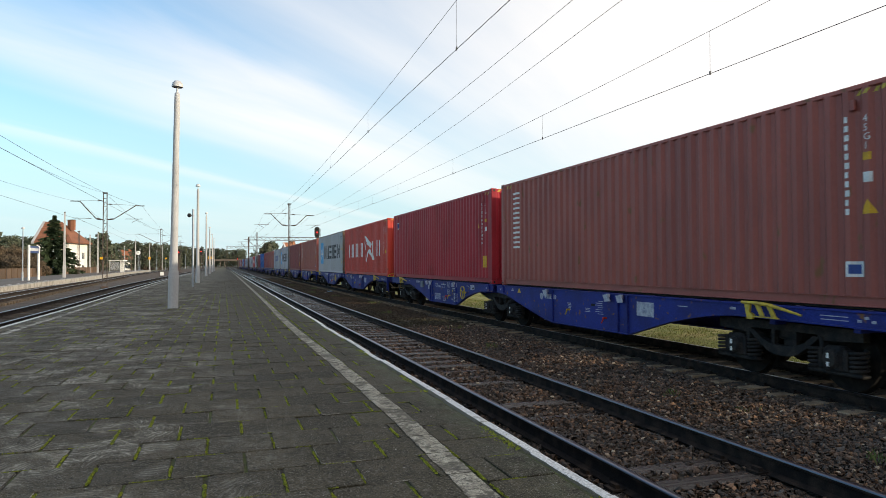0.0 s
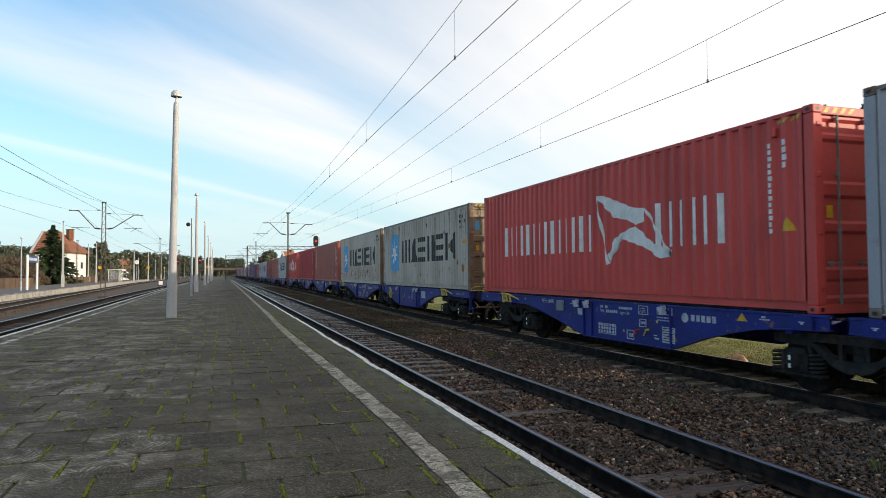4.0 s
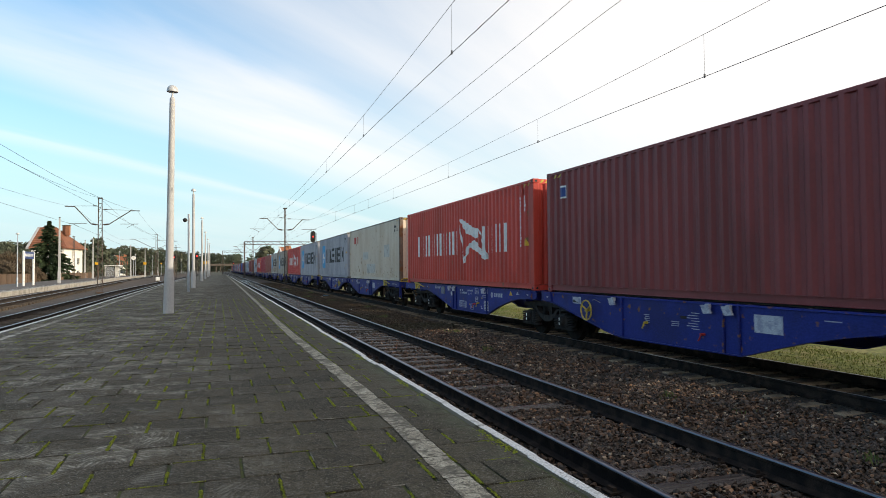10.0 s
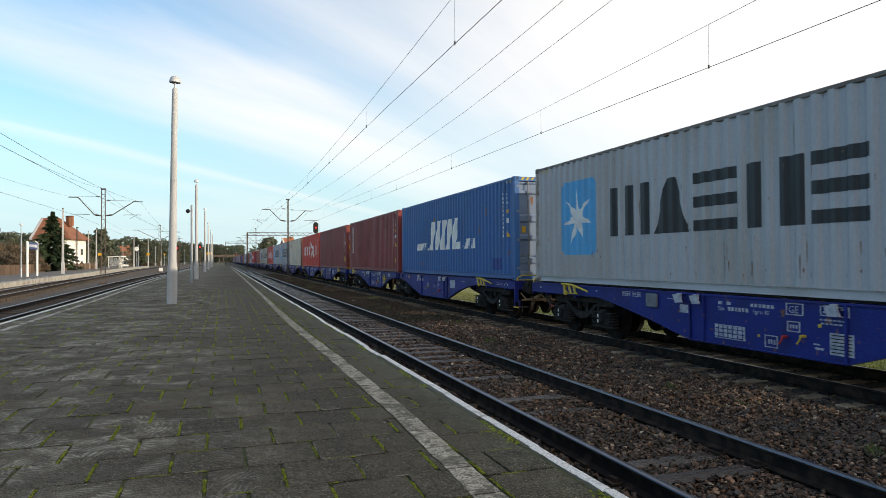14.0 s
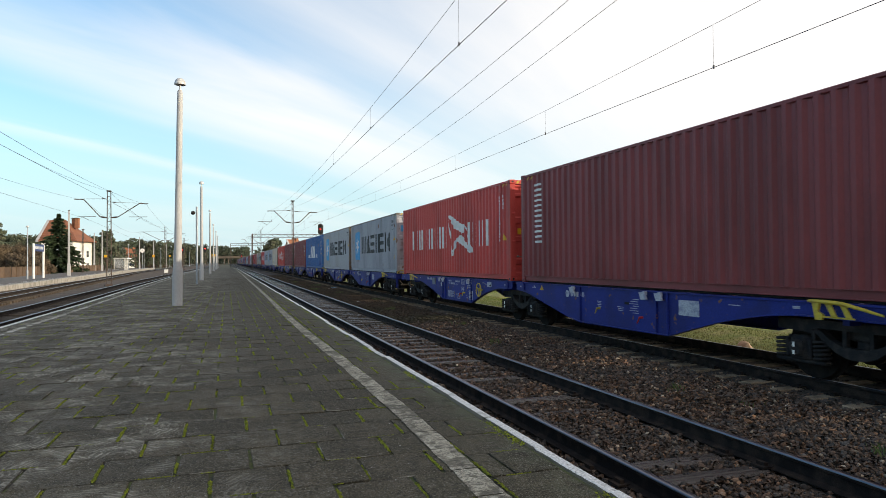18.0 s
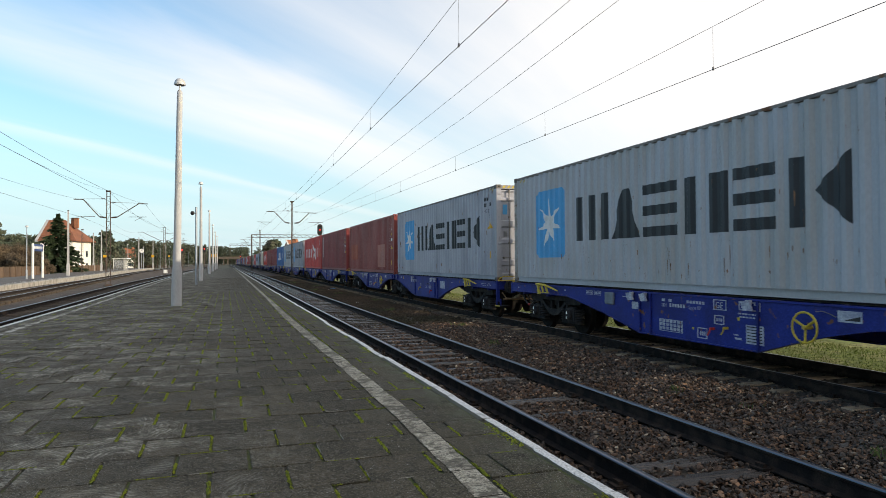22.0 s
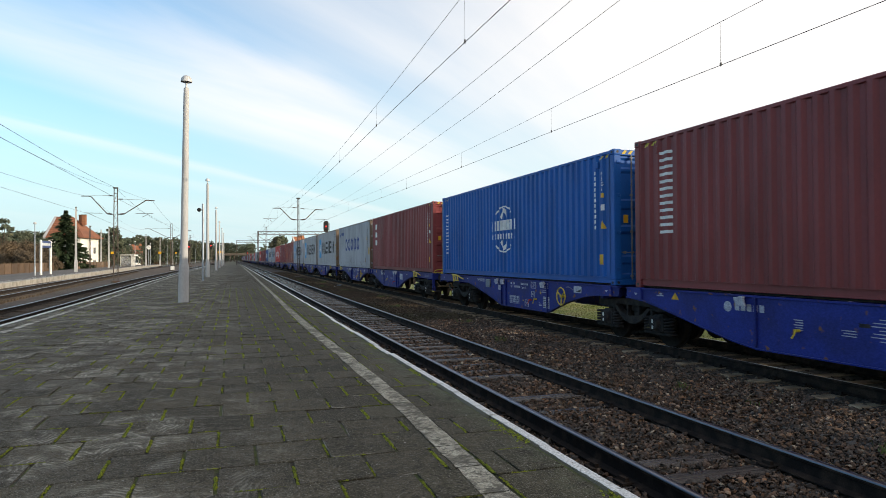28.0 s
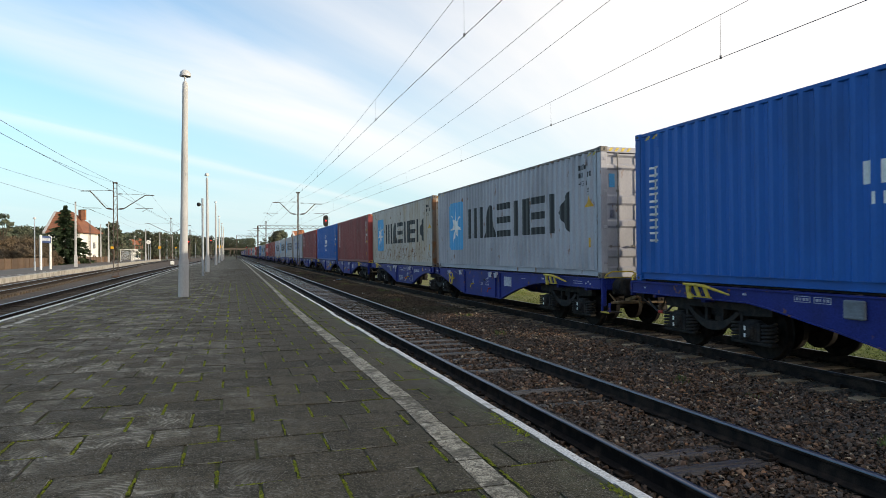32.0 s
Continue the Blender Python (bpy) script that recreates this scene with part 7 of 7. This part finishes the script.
def shelter(x, y):
    root = thing("waiting_shelter", "white open waiting shelter on the far platform", "shelter", m=pose(x, y, ZP))
    part("roof", Geo().box(-1.4, 1.6, -3.4, 3.4, 2.45, 2.62, 0.04), WHITE, root)
    for yy in (-2.4, -0.8, 0.8, 2.4):
        part("back_panel", Geo().box(-1.17, -1.13, yy - 0.74, yy + 0.74, 0.25, 2.25), SHELTER_PANEL, root, "pale clear panel")
    for yy in (-3.2, 3.2):
        part("side_panel", Geo().box(-1.1, 0.6, yy - 0.02, yy + 0.02, 0.25, 2.25), SHELTER_PANEL, root, "pale clear panel")
    for x in (-1.15, 1.06):
        for yy in (-3.2, -1.6, 0.0, 1.6, 3.2):
            part("post", Geo().box(x - 0.06, x + 0.06, yy - 0.06, yy + 0.06, -0.17, 2.45), WHITE, root)
    part("rail", Geo().box(1.02, 1.08, -3.2, 3.2, 0.85, 0.92), WHITE, root)
    part("fascia", Geo().box(1.6, 1.66, -3.4, 3.4, 2.36, 2.64), WHITE, root)
    part("bench", Geo().box(-1.05, -0.6, -2.6, 2.6, 0.42, 0.48, 0.01), WOOD_FENCE, root)


def window(parent, x, y, z, w, h, along="x", out=-1):
    """A framed window with a pane, set into a wall face."""
    f, p = Geo(), Geo()
    t = 0.09
    if along == "x":
        f.box(x - w / 2 - t, x + w / 2 + t, y - 0.03 + 0.05 * out, y + 0.03 + 0.05 * out, z - t, z + h + t)
        p.box(x - w / 2, x + w / 2, y - 0.01 + 0.09 * out, y + 0.01 + 0.09 * out, z, z + h)
        bar = Geo().box(x - 0.03, x + 0.03, y - 0.01 + 0.11 * out, y + 0.01 + 0.11 * out, z, z + h)
    else:
        f.box(x - 0.03 + 0.05 * out, x + 0.03 + 0.05 * out, y - w / 2 - t, y + w / 2 + t, z - t, z + h + t)
        p.box(x - 0.01 + 0.09 * out, x + 0.01 + 0.09 * out, y - w / 2, y + w / 2, z, z + h)
        bar = Geo().box(x - 0.01 + 0.11 * out, x + 0.01 + 0.11 * out, y - 0.03, y + 0.03, z, z + h)
    wf = part("window", f, WHITE, parent)
    part("pane", p, GLASS, wf)
    part("glazing_bar", bar, WHITE, wf)


def house(x, y, w, d, eave, ridge, turn, name="house", label="white plastered house with a steep red tiled roof and brick chimneys", hip=False):
    """A house with its ridge along local x."""
    root = thing(name, label, "house", "houses", m=pose(x, y, -0.5, 0, 0, turn))
    part("wall", Geo().box(-w / 2, w / 2, -d / 2, d / 2, -0.3, eave), PLASTER, root)
    for s in (-1,) if hip else (-1, 1):
        g = Geo()
        xx = s * w / 2
        g.loft([[(xx - 0.15, -d / 2, eave), (xx - 0.15, d / 2, eave), (xx - 0.15, 0, ridge - 0.15)], [(xx + 0.0, -d / 2, eave), (xx + 0.0, d / 2, eave), (xx + 0.0, 0, ridge - 0.15)]])
        part("gable", g, PLASTER, root)
    o = 0.5
    k = (ridge - eave) / (d / 2)
    ze = eave - k * o
    back = d * 0.42 if hip else 0.0
    x0, x1 = -w / 2 - 0.4, w / 2 + 0.4
    for s in (-1, 1):
        g = Geo().loft([[(xe, s * (d / 2 + o), ze), (xr, 0, ridge), (xr, 0, ridge + 0.22), (xe, s * (d / 2 + o), ze + 0.2)] for xe, xr in ((x0, x0), (x1 + (o if hip else 0), x1 - back))])
        rf = part("roof", g, ROOF_TILE, root, "red clay tiles")
        n = 10
        for i in range(n):
            q = (i + 0.5) / n
            yy, zz = s * (d / 2 + o) * (1 - q), ze + (ridge - ze) * q + 0.21
            part("tile_course", Geo().box(x0 + 0.02, x1 - 0.02 - back * q, yy - 0.10, yy + 0.10, zz - 0.05, zz + 0.05), ROOF_TILE, rf)
    if hip:
        g = Geo()
        e = x1 + o
        g.loft([[(e, -d / 2 - o, ze), (e, d / 2 + o, ze), (x1 - back, 0, ridge)], [(e, -d / 2 - o, ze + 0.2), (e, d / 2 + o, ze + 0.2), (x1 - back, 0, ridge + 0.22)]])
        part("roof", g, ROOF_TILE, root, "red clay tiles")
    part("verge_board", Geo().loft([[(x0 - 0.5, -d / 2 - o, ze - 0.1), (x0 + 0.05, -d / 2 - o, ze - 0.1), (x0 + 0.05, -d / 2 - o, ze + 0.28), (x0 - 0.5, -d / 2 - o, ze + 0.28)],
                                    [(x0 - 0.5, 0, ridge - 0.1), (x0 + 0.05, 0, ridge - 0.1), (x0 + 0.05, 0, ridge + 0.3), (x0 - 0.5, 0, ridge + 0.3)]]), LAMP_CONCRETE, root, "pale verge board")
    for cx, cy in ((w * 0.20, 0.4), (w * 0.34, -0.3)):
        c = part("chimney", Geo().box(cx - 0.42, cx + 0.42, cy - 0.3, cy + 0.3, ridge - 1.6, ridge + 0.55, 0.03), BRICK, root, "brick chimney")
        part("chimney_cap", Geo().box(cx - 0.50, cx + 0.50, cy - 0.38, cy + 0.38, ridge + 0.55, ridge + 0.66), EDGE_CONCRETE, c)
    for k in range(4):
        xx = -w / 2 + w * (k + 0.5) / 4
        window(root, xx, -d / 2, 1.0, 1.0, 1.4)
        window(root, xx, -d / 2, 3.7, 1.0, 1.3)
    for yy in (-d / 4, d / 4):
        for z in (1.0, 3.7):
            window(root, w / 2, yy, z, 1.0, 1.35, "y", 1)
    return root


# ---- plants ----


def conifer(x, y, z, h, w, label, mat=None, n=1500, seed=1, bare_low=0.06, spray=1.0):
    """A spruce: tapered trunk, drooping limbs in tiers and many small needle sprays."""
    mat = mat or NEEDLES
    r = random.Random(seed)
    root = thing("spruce", label, "tree", "trees", m=pose(x, y, z))
    part("trunk", Geo().pipe([(0, 0, -0.2), (0.05, 0.03, h * 0.5), (0, 0, h)], [h * 0.018, h * 0.010, 0.01], 8), BARK, root, smooth=True)
    limb, leaf = Geo(), Geo()
    tiers = max(10, int(h * 1.7))
    per = max(3, n // (tiers * 7))
    for t in range(tiers):
        q = bare_low + (1 - bare_low) * t / tiers
        zz, reach = h * q, w * 0.5 * (1 - q) ** 0.85 * r.uniform(0.75, 1.15) + 0.12
        for k in range(7):
            a = 2 * math.pi * (k / 7 + r.random() * 0.12) + t * 0.7
            re = reach * r.uniform(0.65, 1.1)
            tip = Vector((math.cos(a) * re, math.sin(a) * re, zz - re * 0.28))
            limb.pipe([(0, 0, zz), tip * 0.6 + Vector((0, 0, zz * 0.4 - 0.03)), tip], [0.05 * (1 - q) + 0.01, 0.02, 0.006], 4)
            for i in range(per):
                u = r.uniform(0.15, 1.05)
                c = Vector((tip.x * u, tip.y * u, zz + (tip.z - zz) * u)) + Vector((r.uniform(-1, 1), r.uniform(-1, 1), r.uniform(-1, 0.4))) * 0.16 * (0.5 + reach * 0.25)
                s = h * 0.028 * spray * r.uniform(0.5, 1.2)
                d = Vector((math.cos(a) + r.uniform(-0.8, 0.8), math.sin(a) + r.uniform(-0.8, 0.8), r.uniform(-0.8, 0.2))).normalized()
                e = d.cross(Vector((r.uniform(-1, 1), r.uniform(-1, 1), 1))).normalized() * s * 0.35
                leaf.poly([c - e, c + d * s * 0.5 - e * 0.5, c + d * s, c + e])
    # short upright sprays close the leader
    for _ in range(max(40, n // 12)):
        zz, a = h * (0.88 + 0.13 * r.random()), r.uniform(0, 6.283)
        c = Vector((math.cos(a), math.sin(a), 0)) * 0.10 * (h * 1.02 - zz) + Vector((0, 0, zz))
        s = h * 0.020 * spray * r.uniform(0.5, 1.2)
        d = Vector((math.cos(a), math.sin(a), r.uniform(0.0, 1.6))).normalized()
        e = d.cross(Vector((r.uniform(-1, 1), r.uniform(-1, 1), 1))).normalized() * s * 0.35
        leaf.poly([c - e, c + d * s * 0.5 - e * 0.5, c + d * s, c + e])
    part("limb", limb, BARK, root)
    part("crown", leaf.mesh("crown", mat, fix=False), mat, root)
    return root


def clumps(leaf, r, c, rad, n, s, flat=1.0):
    for _ in range(n):
        d = Vector((r.gauss(0, 1), r.gauss(0, 1), r.gauss(0, 1) * flat)).normalized()
        p = c + Vector((d.x, d.y, d.z * flat)) * rad * r.uniform(0.45, 1.05)
        e1 = Vector((r.uniform(-1, 1), r.uniform(-1, 1), r.uniform(-1, 1))).normalized()
        e2 = e1.cross(d).normalized() if abs(e1.dot(d)) < 0.98 else Vector((0, 0, 1))
        k = s * r.uniform(0.5, 1.2)
        leaf.poly([p - e1 * k, p + e2 * k * 0.6, p + e1 * k, p - e2 * k * 0.5])


def broad_tree(x, y, z, h, w, label, mat, seed, n=26, per=60, size=0.45):
    r = random.Random(seed)
    root = thing("tree", label, "tree", "trees", m=pose(x, y, z))
    limb, leaf = Geo(), Geo()
    part("trunk", Geo().pipe([(0, 0, -0.2), (0.1, 0, h * 0.3), (0.0, 0.1, h * 0.62)], [h * 0.025, h * 0.018, h * 0.008], 8), BARK, root, smooth=True)
    for k in range(n):
        a, q = r.uniform(0, 6.283), r.uniform(0.35, 0.97)
        rad = w * 0.5 * math.sin(math.pi * min(0.97, 0.15 + 0.8 * q)) * r.uniform(0.45, 1.0)
        c = Vector((math.cos(a) * rad, math.sin(a) * rad, h * q))
        limb.pipe([(0, 0, h * q * 0.55), c * 0.55 + Vector((0, 0, h * q * 0.3)), c], [h * 0.008, h * 0.005, 0.012], 4)
        clumps(leaf, r, c, w * 0.16, per, size, 0.8)
    part("limb", limb, BARK, root)
    part("crown", leaf.mesh("crown", mat, fix=False), mat, root)


def bare_tree(x, y, z, h, w, label, seed, density=1.0):
    """A leafless tree or bush: limbs that fork into fine twigs."""
    r = random.Random(seed)
    root = thing("bare_tree", label, "tree", "trees", m=pose(x, y, z))
    g, tw = Geo(), Geo()

    def grow(p, d, ln, rad, depth):
        q = p + d * ln
        (g if depth < 3 else tw).pipe([p, p + d * ln * 0.5 + Vector((r.uniform(-1, 1), r.uniform(-1, 1), 0)) * ln * 0.06, q], [rad, rad * 0.8, rad * 0.6], 5 if depth < 3 else 3)
        if depth >= 5:
            return
        for _ in range(3 if depth < 4 else int(3 * density)):
            nd = (d + Vector((r.uniform(-1, 1) * w / h * 1.3, r.uniform(-1, 1) * w / h * 1.3, r.uniform(-0.25, 0.5)))).normalized()
            grow(q, nd, ln * r.uniform(0.6, 0.85), rad * 0.62, depth + 1)

    grow(Vector((0, 0, -0.1)), Vector((0, 0, 1)), h * 0.24, h * 0.016, 0)
    part("trunk", g.mesh("trunk", BARK, fix=False), BARK, root)
    part("twigs", tw.mesh("twigs", BARE, fix=False), BARE, root)


def forest():
    """The far pine woods that close the view, taller in the west."""
    r = random.Random(21)
    leaf, stems = Geo(), Geo()

    def belt(n, xr, yr, hr):
        for _ in range(n):
            x, y, h = r.uniform(*xr), r.uniform(*yr), r.uniform(*hr)
            stems.pipe([(x, y, -0.6), (x, y, h * 0.8)], [0.22, 0.1], 4)
            for k in range(9):
                q = 0.12 + 0.102 * k
                c = Vector((x + r.uniform(-1, 1) * 1.5, y + r.uniform(-1, 1) * 1.5, h * q))
                clumps(leaf, r, c, 0.16 * h * (1.20 - 0.62 * q), 24, 0.043 * h, 0.65)

    def strip(n, k0, k1, yr, hr):
        # k: metres west per metre ahead
        for _ in range(n):
            y, h = r.uniform(*yr), r.uniform(*hr)
            k = r.uniform(k0, k1)
            belt(1, (k * y - 1, k * y + 1), (y, y + 1), (h, h + 2))

    for k in range(640):
        kk = r.uniform(-0.42, 0.03)
        top = 11.0 + 5.5 * min(1.0, max(0.0, -kk) / 0.20) + 1.2 * noise.noise((kk * 40, 0, 7))
        y = r.uniform(360, 430)
        if kk > -0.06:
            y, top = y * 0.9 + 350, top * 1.65
        belt(1, (kk * y - 1, kk * y + 1), (y, y + 1), (top - 2.0, top))
    strip(70, 0.02, 0.14, (640, 720), (11, 15))
    strip(110, -0.34, -0.12, (205, 260), (4.5, 7))
    strip(22, -0.36, -0.25, (165, 190), (4, 5.5))
    a = thing("far_woods", "dark green pine woods along the horizon", "forest", kind="stuff", mesh=leaf.mesh("far_woods", PINE, fix=False))
    thing("far_trunks", "dark pine trunks in the far woods", "forest", kind="stuff", mesh=stems.mesh("far_trunks", BARK, fix=False))


def grass_tufts():
    rng = random.Random(17)
    g = Geo()
    for _ in range(110000):
        y = 4 + 38 * rng.random() ** 1.4
        x = 11.7 + 9.3 * rng.random() ** 1.3
        z = -0.60 + 0.34 * min(1, (x - 11.6) / 1.4) - 0.03
        hgt, a = rng.uniform(0.02, 0.055) * (1 + 0.5 * noise.noise((x * 0.8, y * 0.8, 1.0))), rng.uniform(0, 6.28)
        c, s, w = math.cos(a), math.sin(a), 0.011
        g.poly([(x - w * c, y - w * s, z), (x + w * c, y + w * s, z), (x + 0.6 * hgt * s, y - 0.6 * hgt * c, z + hgt)])
    thing("grass_tufts", "short yellow-green winter grass blades", "grass", kind="stuff", mesh=g.mesh("grass_tufts", GRASS_BLADE, fix=False))


def fence(x0, y0, x1, y1, n, label="brown weathered board fence"):
    root = thing("fence", label, "fence", "fences")
    for k in range(n + 1):
        x, y = x0 + (x1 - x0) * k / n, y0 + (y1 - y0) * k / n
        part("post", Geo().box(x - 0.07, x + 0.07, y - 0.07, y + 0.07, -0.6, 1.5), WOOD_FENCE, root)
        if k < n:
            xb, yb = x0 + (x1 - x0) * (k + 1) / n, y0 + (y1 - y0) * (k + 1) / n
            part("board_panel", Geo().loft([[(x, y - 0.02, -0.4), (x, y + 0.02, -0.4), (x, y + 0.02, 1.4), (x, y - 0.02, 1.4)], [(xb, yb - 0.02, -0.4), (xb, yb + 0.02, -0.4), (xb, yb + 0.02, 1.4), (xb, yb - 0.02, 1.4)]]), WOOD_FENCE, root)


def clock_and_signs():
    root = thing("platform_clock", "round white clock on a slim post on the far platform", "clock", m=pose(-21.4, 195, ZP))
    part("post", Geo().spin([(0.07, -0.17), (0.06, 4.4)], "z", seg=8), GALV, root, smooth=True)
    face = part("clock_face", Geo().spin([(0.0, -0.12), (0.52, -0.12), (0.55, -0.09), (0.55, 0.09), (0.52, 0.12), (0.0, 0.12)], "y", (0, 0, 4.7), 20), WHITE, root)
    part("pointer", Geo().box(-0.02, 0.02, -0.14, -0.125, 4.7, 5.05).box(0, 0.25, -0.14, -0.125, 4.68, 4.72), BLACK, face)
    for x, y, z, w, h in ((-19.4, 203, 3.1, 0.75, 0.55), (-2.9, 176, 3.0, 1.3, 0.5), (-17.8, 238, 3.5, 0.5, 0.35)):
        root = thing("yellow_sign", "yellow notice board on a post", "sign", "yellow signs", m=pose(x, y, ZP))
        part("post", Geo().spin([(0.05, -0.17 if x < -10 else 0.0), (0.05, z)], "z", seg=8), GALV, root)
        part("board", Geo().box(-w / 2, w / 2, -0.08, -0.05, z - 0.1, z + h, 0.01), YELLOW_SIGN, root)
    root = thing("mast_sign", "small yellow plate fixed to the catenary mast", "sign", m=pose(-10.35, 66.75, 2.2))
    part("board", Geo().box(-0.13, 0.13, -0.03, 0.0, 0.1, 0.32, 0.006), YELLOW_SIGN, root)
    # a boulder on the meadow's edge
    g = Geo().spin([(0.02, 0.0), (0.26, 0.02), (0.30, 0.12), (0.22, 0.27), (0.05, 0.34)], "z", seg=9)
    r = random.Random(6)
    g.v = [(x * r.uniform(0.5, 0.7), y * r.uniform(0.5, 0.8), z * r.uniform(0.7, 0.9)) for x, y, z in g.v]
    thing("boulder", "tan field boulder on the grass beside the track", "stone", m=pose(BOULDER[0], BOULDER[1], BOULDER[2]), mesh=g.mesh("boulder", BOULDER_STONE, True))


BOULDER = (11.8, 13.2, -0.52)
BOULDER_STONE = surface("tan_boulder", (0.34, 0.24, 0.15), 0.9, scale=5, fine=40, bump=0.4)


def overbridge():
    root = thing("road_bridge", "distant beige concrete road bridge over the tracks", "bridge", m=pose(0, 620, 0))
    part("deck", Geo().box(-14, 30, -4, 4, 5.2, 6.2, 0.1), BEIGE, root)
    part("parapet", Geo().box(-14, 30, -4.2, -4.0, 6.2, 7.0), BEIGE, root)
    for x in (-13, -7.5, -2, 1.5, 13, 19, 26):
        part("pier", Geo().box(x - 0.5, x + 0.5, -3, 3, -0.6, 5.2, 0.08), BEIGE, root)


def west_side():
    west_platform()
    station_sign()
    shelter(-23.4, 173)
    thin_lamp(-19.3, 78.1, ZW, 5.6, "slim blue-grey lamp post on the far platform")
    concrete_pole(-19.5, 98, ZW, 8.6)
    mast(-23.5, 129, 7.6, "slim dark lattice mast behind the far platform", (), half=0.12, base=-0.2)
    for x, y, top in ((-24.2, 152, 8.3), (-21.5, 190, 8.3), (-20.5, 215, 8.4), (-19, 240, 8.0), (-27, 160, 8.2)):
        concrete_pole(x, y, ZW, top)
    for x, y in ((-22.2, 175), (-21.5, 200), (-19.5, 226), (-17.5, 250), (-16.0, 275), (-14.8, 300)):
        thin_lamp(x, y, ZW, 6.2)
    house(-32.8, 163.2, 6.4, 9.2, 7.4, 11.5, -12, hip=True)
    house(-41.4, 330, 4.0, 6, 5.4, 9.0, 15, "house", "low distant house with a red tiled roof")
    conifer(-28.9, 137, -0.4, 10.9, 9.4, "dense dark spruce in front of the white house", n=26000, seed=4, spray=1.8)
    for k, (x, y, hh) in enumerate(((-30.5, 118, 3.6), (-32.0, 126, 5.2), (-29.6, 121, 3.4), (-34.0, 130, 5.6), (-31.0, 128, 4.6), (-34.6, 126, 5.2), (-28.6, 126, 2.6), (-33.0, 121, 4.2))):
        broad_tree(x, y, -0.5, hh, hh * 1.1, "leafless reddish-brown bush behind the platform", BARE, 30 + k, 28, 190, 0.12)
    broad_tree(-43.0, 152, -0.5, 10.6, 4.4, "tall dark pine at the edge of the woods", PINE, 9, 12, 60, 0.35)
    broad_tree(-25.8, 168, -0.5, 9.5, 5, "tall dark pine beside the house", PINE, 10)
    fence(-26.6, 78, -28.3, 128, 16)
    fence(-26.5, 134, -27, 172, 12, "grey weathered picket fence before the house")


def east_side():
    house(20.0, 217, 3.4, 6, 4.6, 9.1, 30, "house", "brick-red roofed house behind the train")
    broad_tree(17.2, 262, -0.5, 10.8, 8.5, "round dark tree behind the train", PINE, 12, 30, 60, 0.6)
    bare_tree(18.6, 206, -0.5, 10.6, 9, "leafless tree beside the house", 15)
    for k, (x, y, hh) in enumerate(((34.1, 32.2, 11.7), (37.9, 34, 13.1), (43.3, 35.7, 13.8), (42.2, 33.7, 14.2))):
        conifer(x, y, -0.5, hh, 4.0, "slim dark spruce beyond the meadow", n=900, seed=50 + k)


def weeds_and_litter():
    """Single weeds in the ballast and scraps beside the track."""
    r = random.Random(44)
    for x, y, n in ((6.26, 8.32, 26), (6.06, 5.0, 22), (6.4, 7.2, 10), (5.9, 14.5, 24), (6.7, 19.0, 30), (6.2, 26, 34), (7.1, 33, 34), (6.5, 41, 40), (5.8, 47, 40), (7.0, 55, 50), (6.1, 64, 50)):
        g = Geo()
        big = 1 + y * 0.03
        for _ in range(n):
            a, ln, lean = r.uniform(0, 6.28), r.uniform(0.05, 0.13) * (0.8 + 0.2 * big), r.uniform(0.2, 0.9)
            bx, by = x + r.gauss(0, 0.07 * big), y + r.gauss(0, 0.07 * big)
            c, s = math.cos(a), math.sin(a)
            w = 0.005 * big
            tip = (bx + ln * lean * c, by + ln * lean * s, -0.19 + ln)
            g.poly([(bx - w * s, by + w * c, -0.21), (bx + w * s, by - w * c, -0.21), (bx + ln * lean * 0.4 * c + w * s, by + ln * lean * 0.4 * s - w * c, -0.19 + ln * 0.6), tip])
        thing("weed", "small green weed growing in the ballast", "plant", "weeds", mesh=g.mesh("weed", WEED, fix=False))
    for x, y, sz, mat, label, rz in ((7.30, 48.3, 0.26, SCRAP_BLUE, "crumpled light blue plastic scrap on the ballast", 20), (6.75, 46.8, 0.10, WHITE, "small crumpled white paper on the ballast", 50), (5.9, 31.5, 0.07, WHITE, "small crumpled white paper on the ballast", 10)):
        g = Geo()
        k = 5
        for j in range(k + 1):
            for i in range(k + 1):
                g.v.append(((i / k - 0.5) * sz * 1.5, (j / k - 0.5) * sz, sz * 0.45 * abs(noise.noise((i * 0.9 + x, j * 0.9, y))) + 0.01))
        for j in range(k):
            for i in range(k):
                q = j * (k + 1) + i
                g.f.append((q, q + 1, q + k + 2, q + k + 1))
        thing("litter", label, "litter", "litter", m=pose(x, y, -0.175, 0, 0, rz), mesh=g.mesh("litter", mat))


WEED = surface("weed_leaf", (0.085, 0.11, 0.03), 0.8, vary=0.3, island=True, bump=0)
SCRAP_BLUE = surface("blue_plastic", (0.16, 0.36, 0.62), 0.4, bump=0)
overhead()
lamps()
signals()
west_side()
east_side()
forest()
overbridge()
clock_and_signs()
grass_tufts()
weeds_and_litter()

# ---- pieces of the setting ----
sleepers(TRACK_NEAR, STRAIGHT, 13.47, 130, 0.645, SLEEPER, 42, hidden=True)
sleepers(TRACK_TRAIN, STRAIGHT_T, -9.50, 150, 0.60, SLEEPER_C, 42, z=-0.168, length=2.56, width=0.20)
stones()
paving(PLATFORM)

motions()
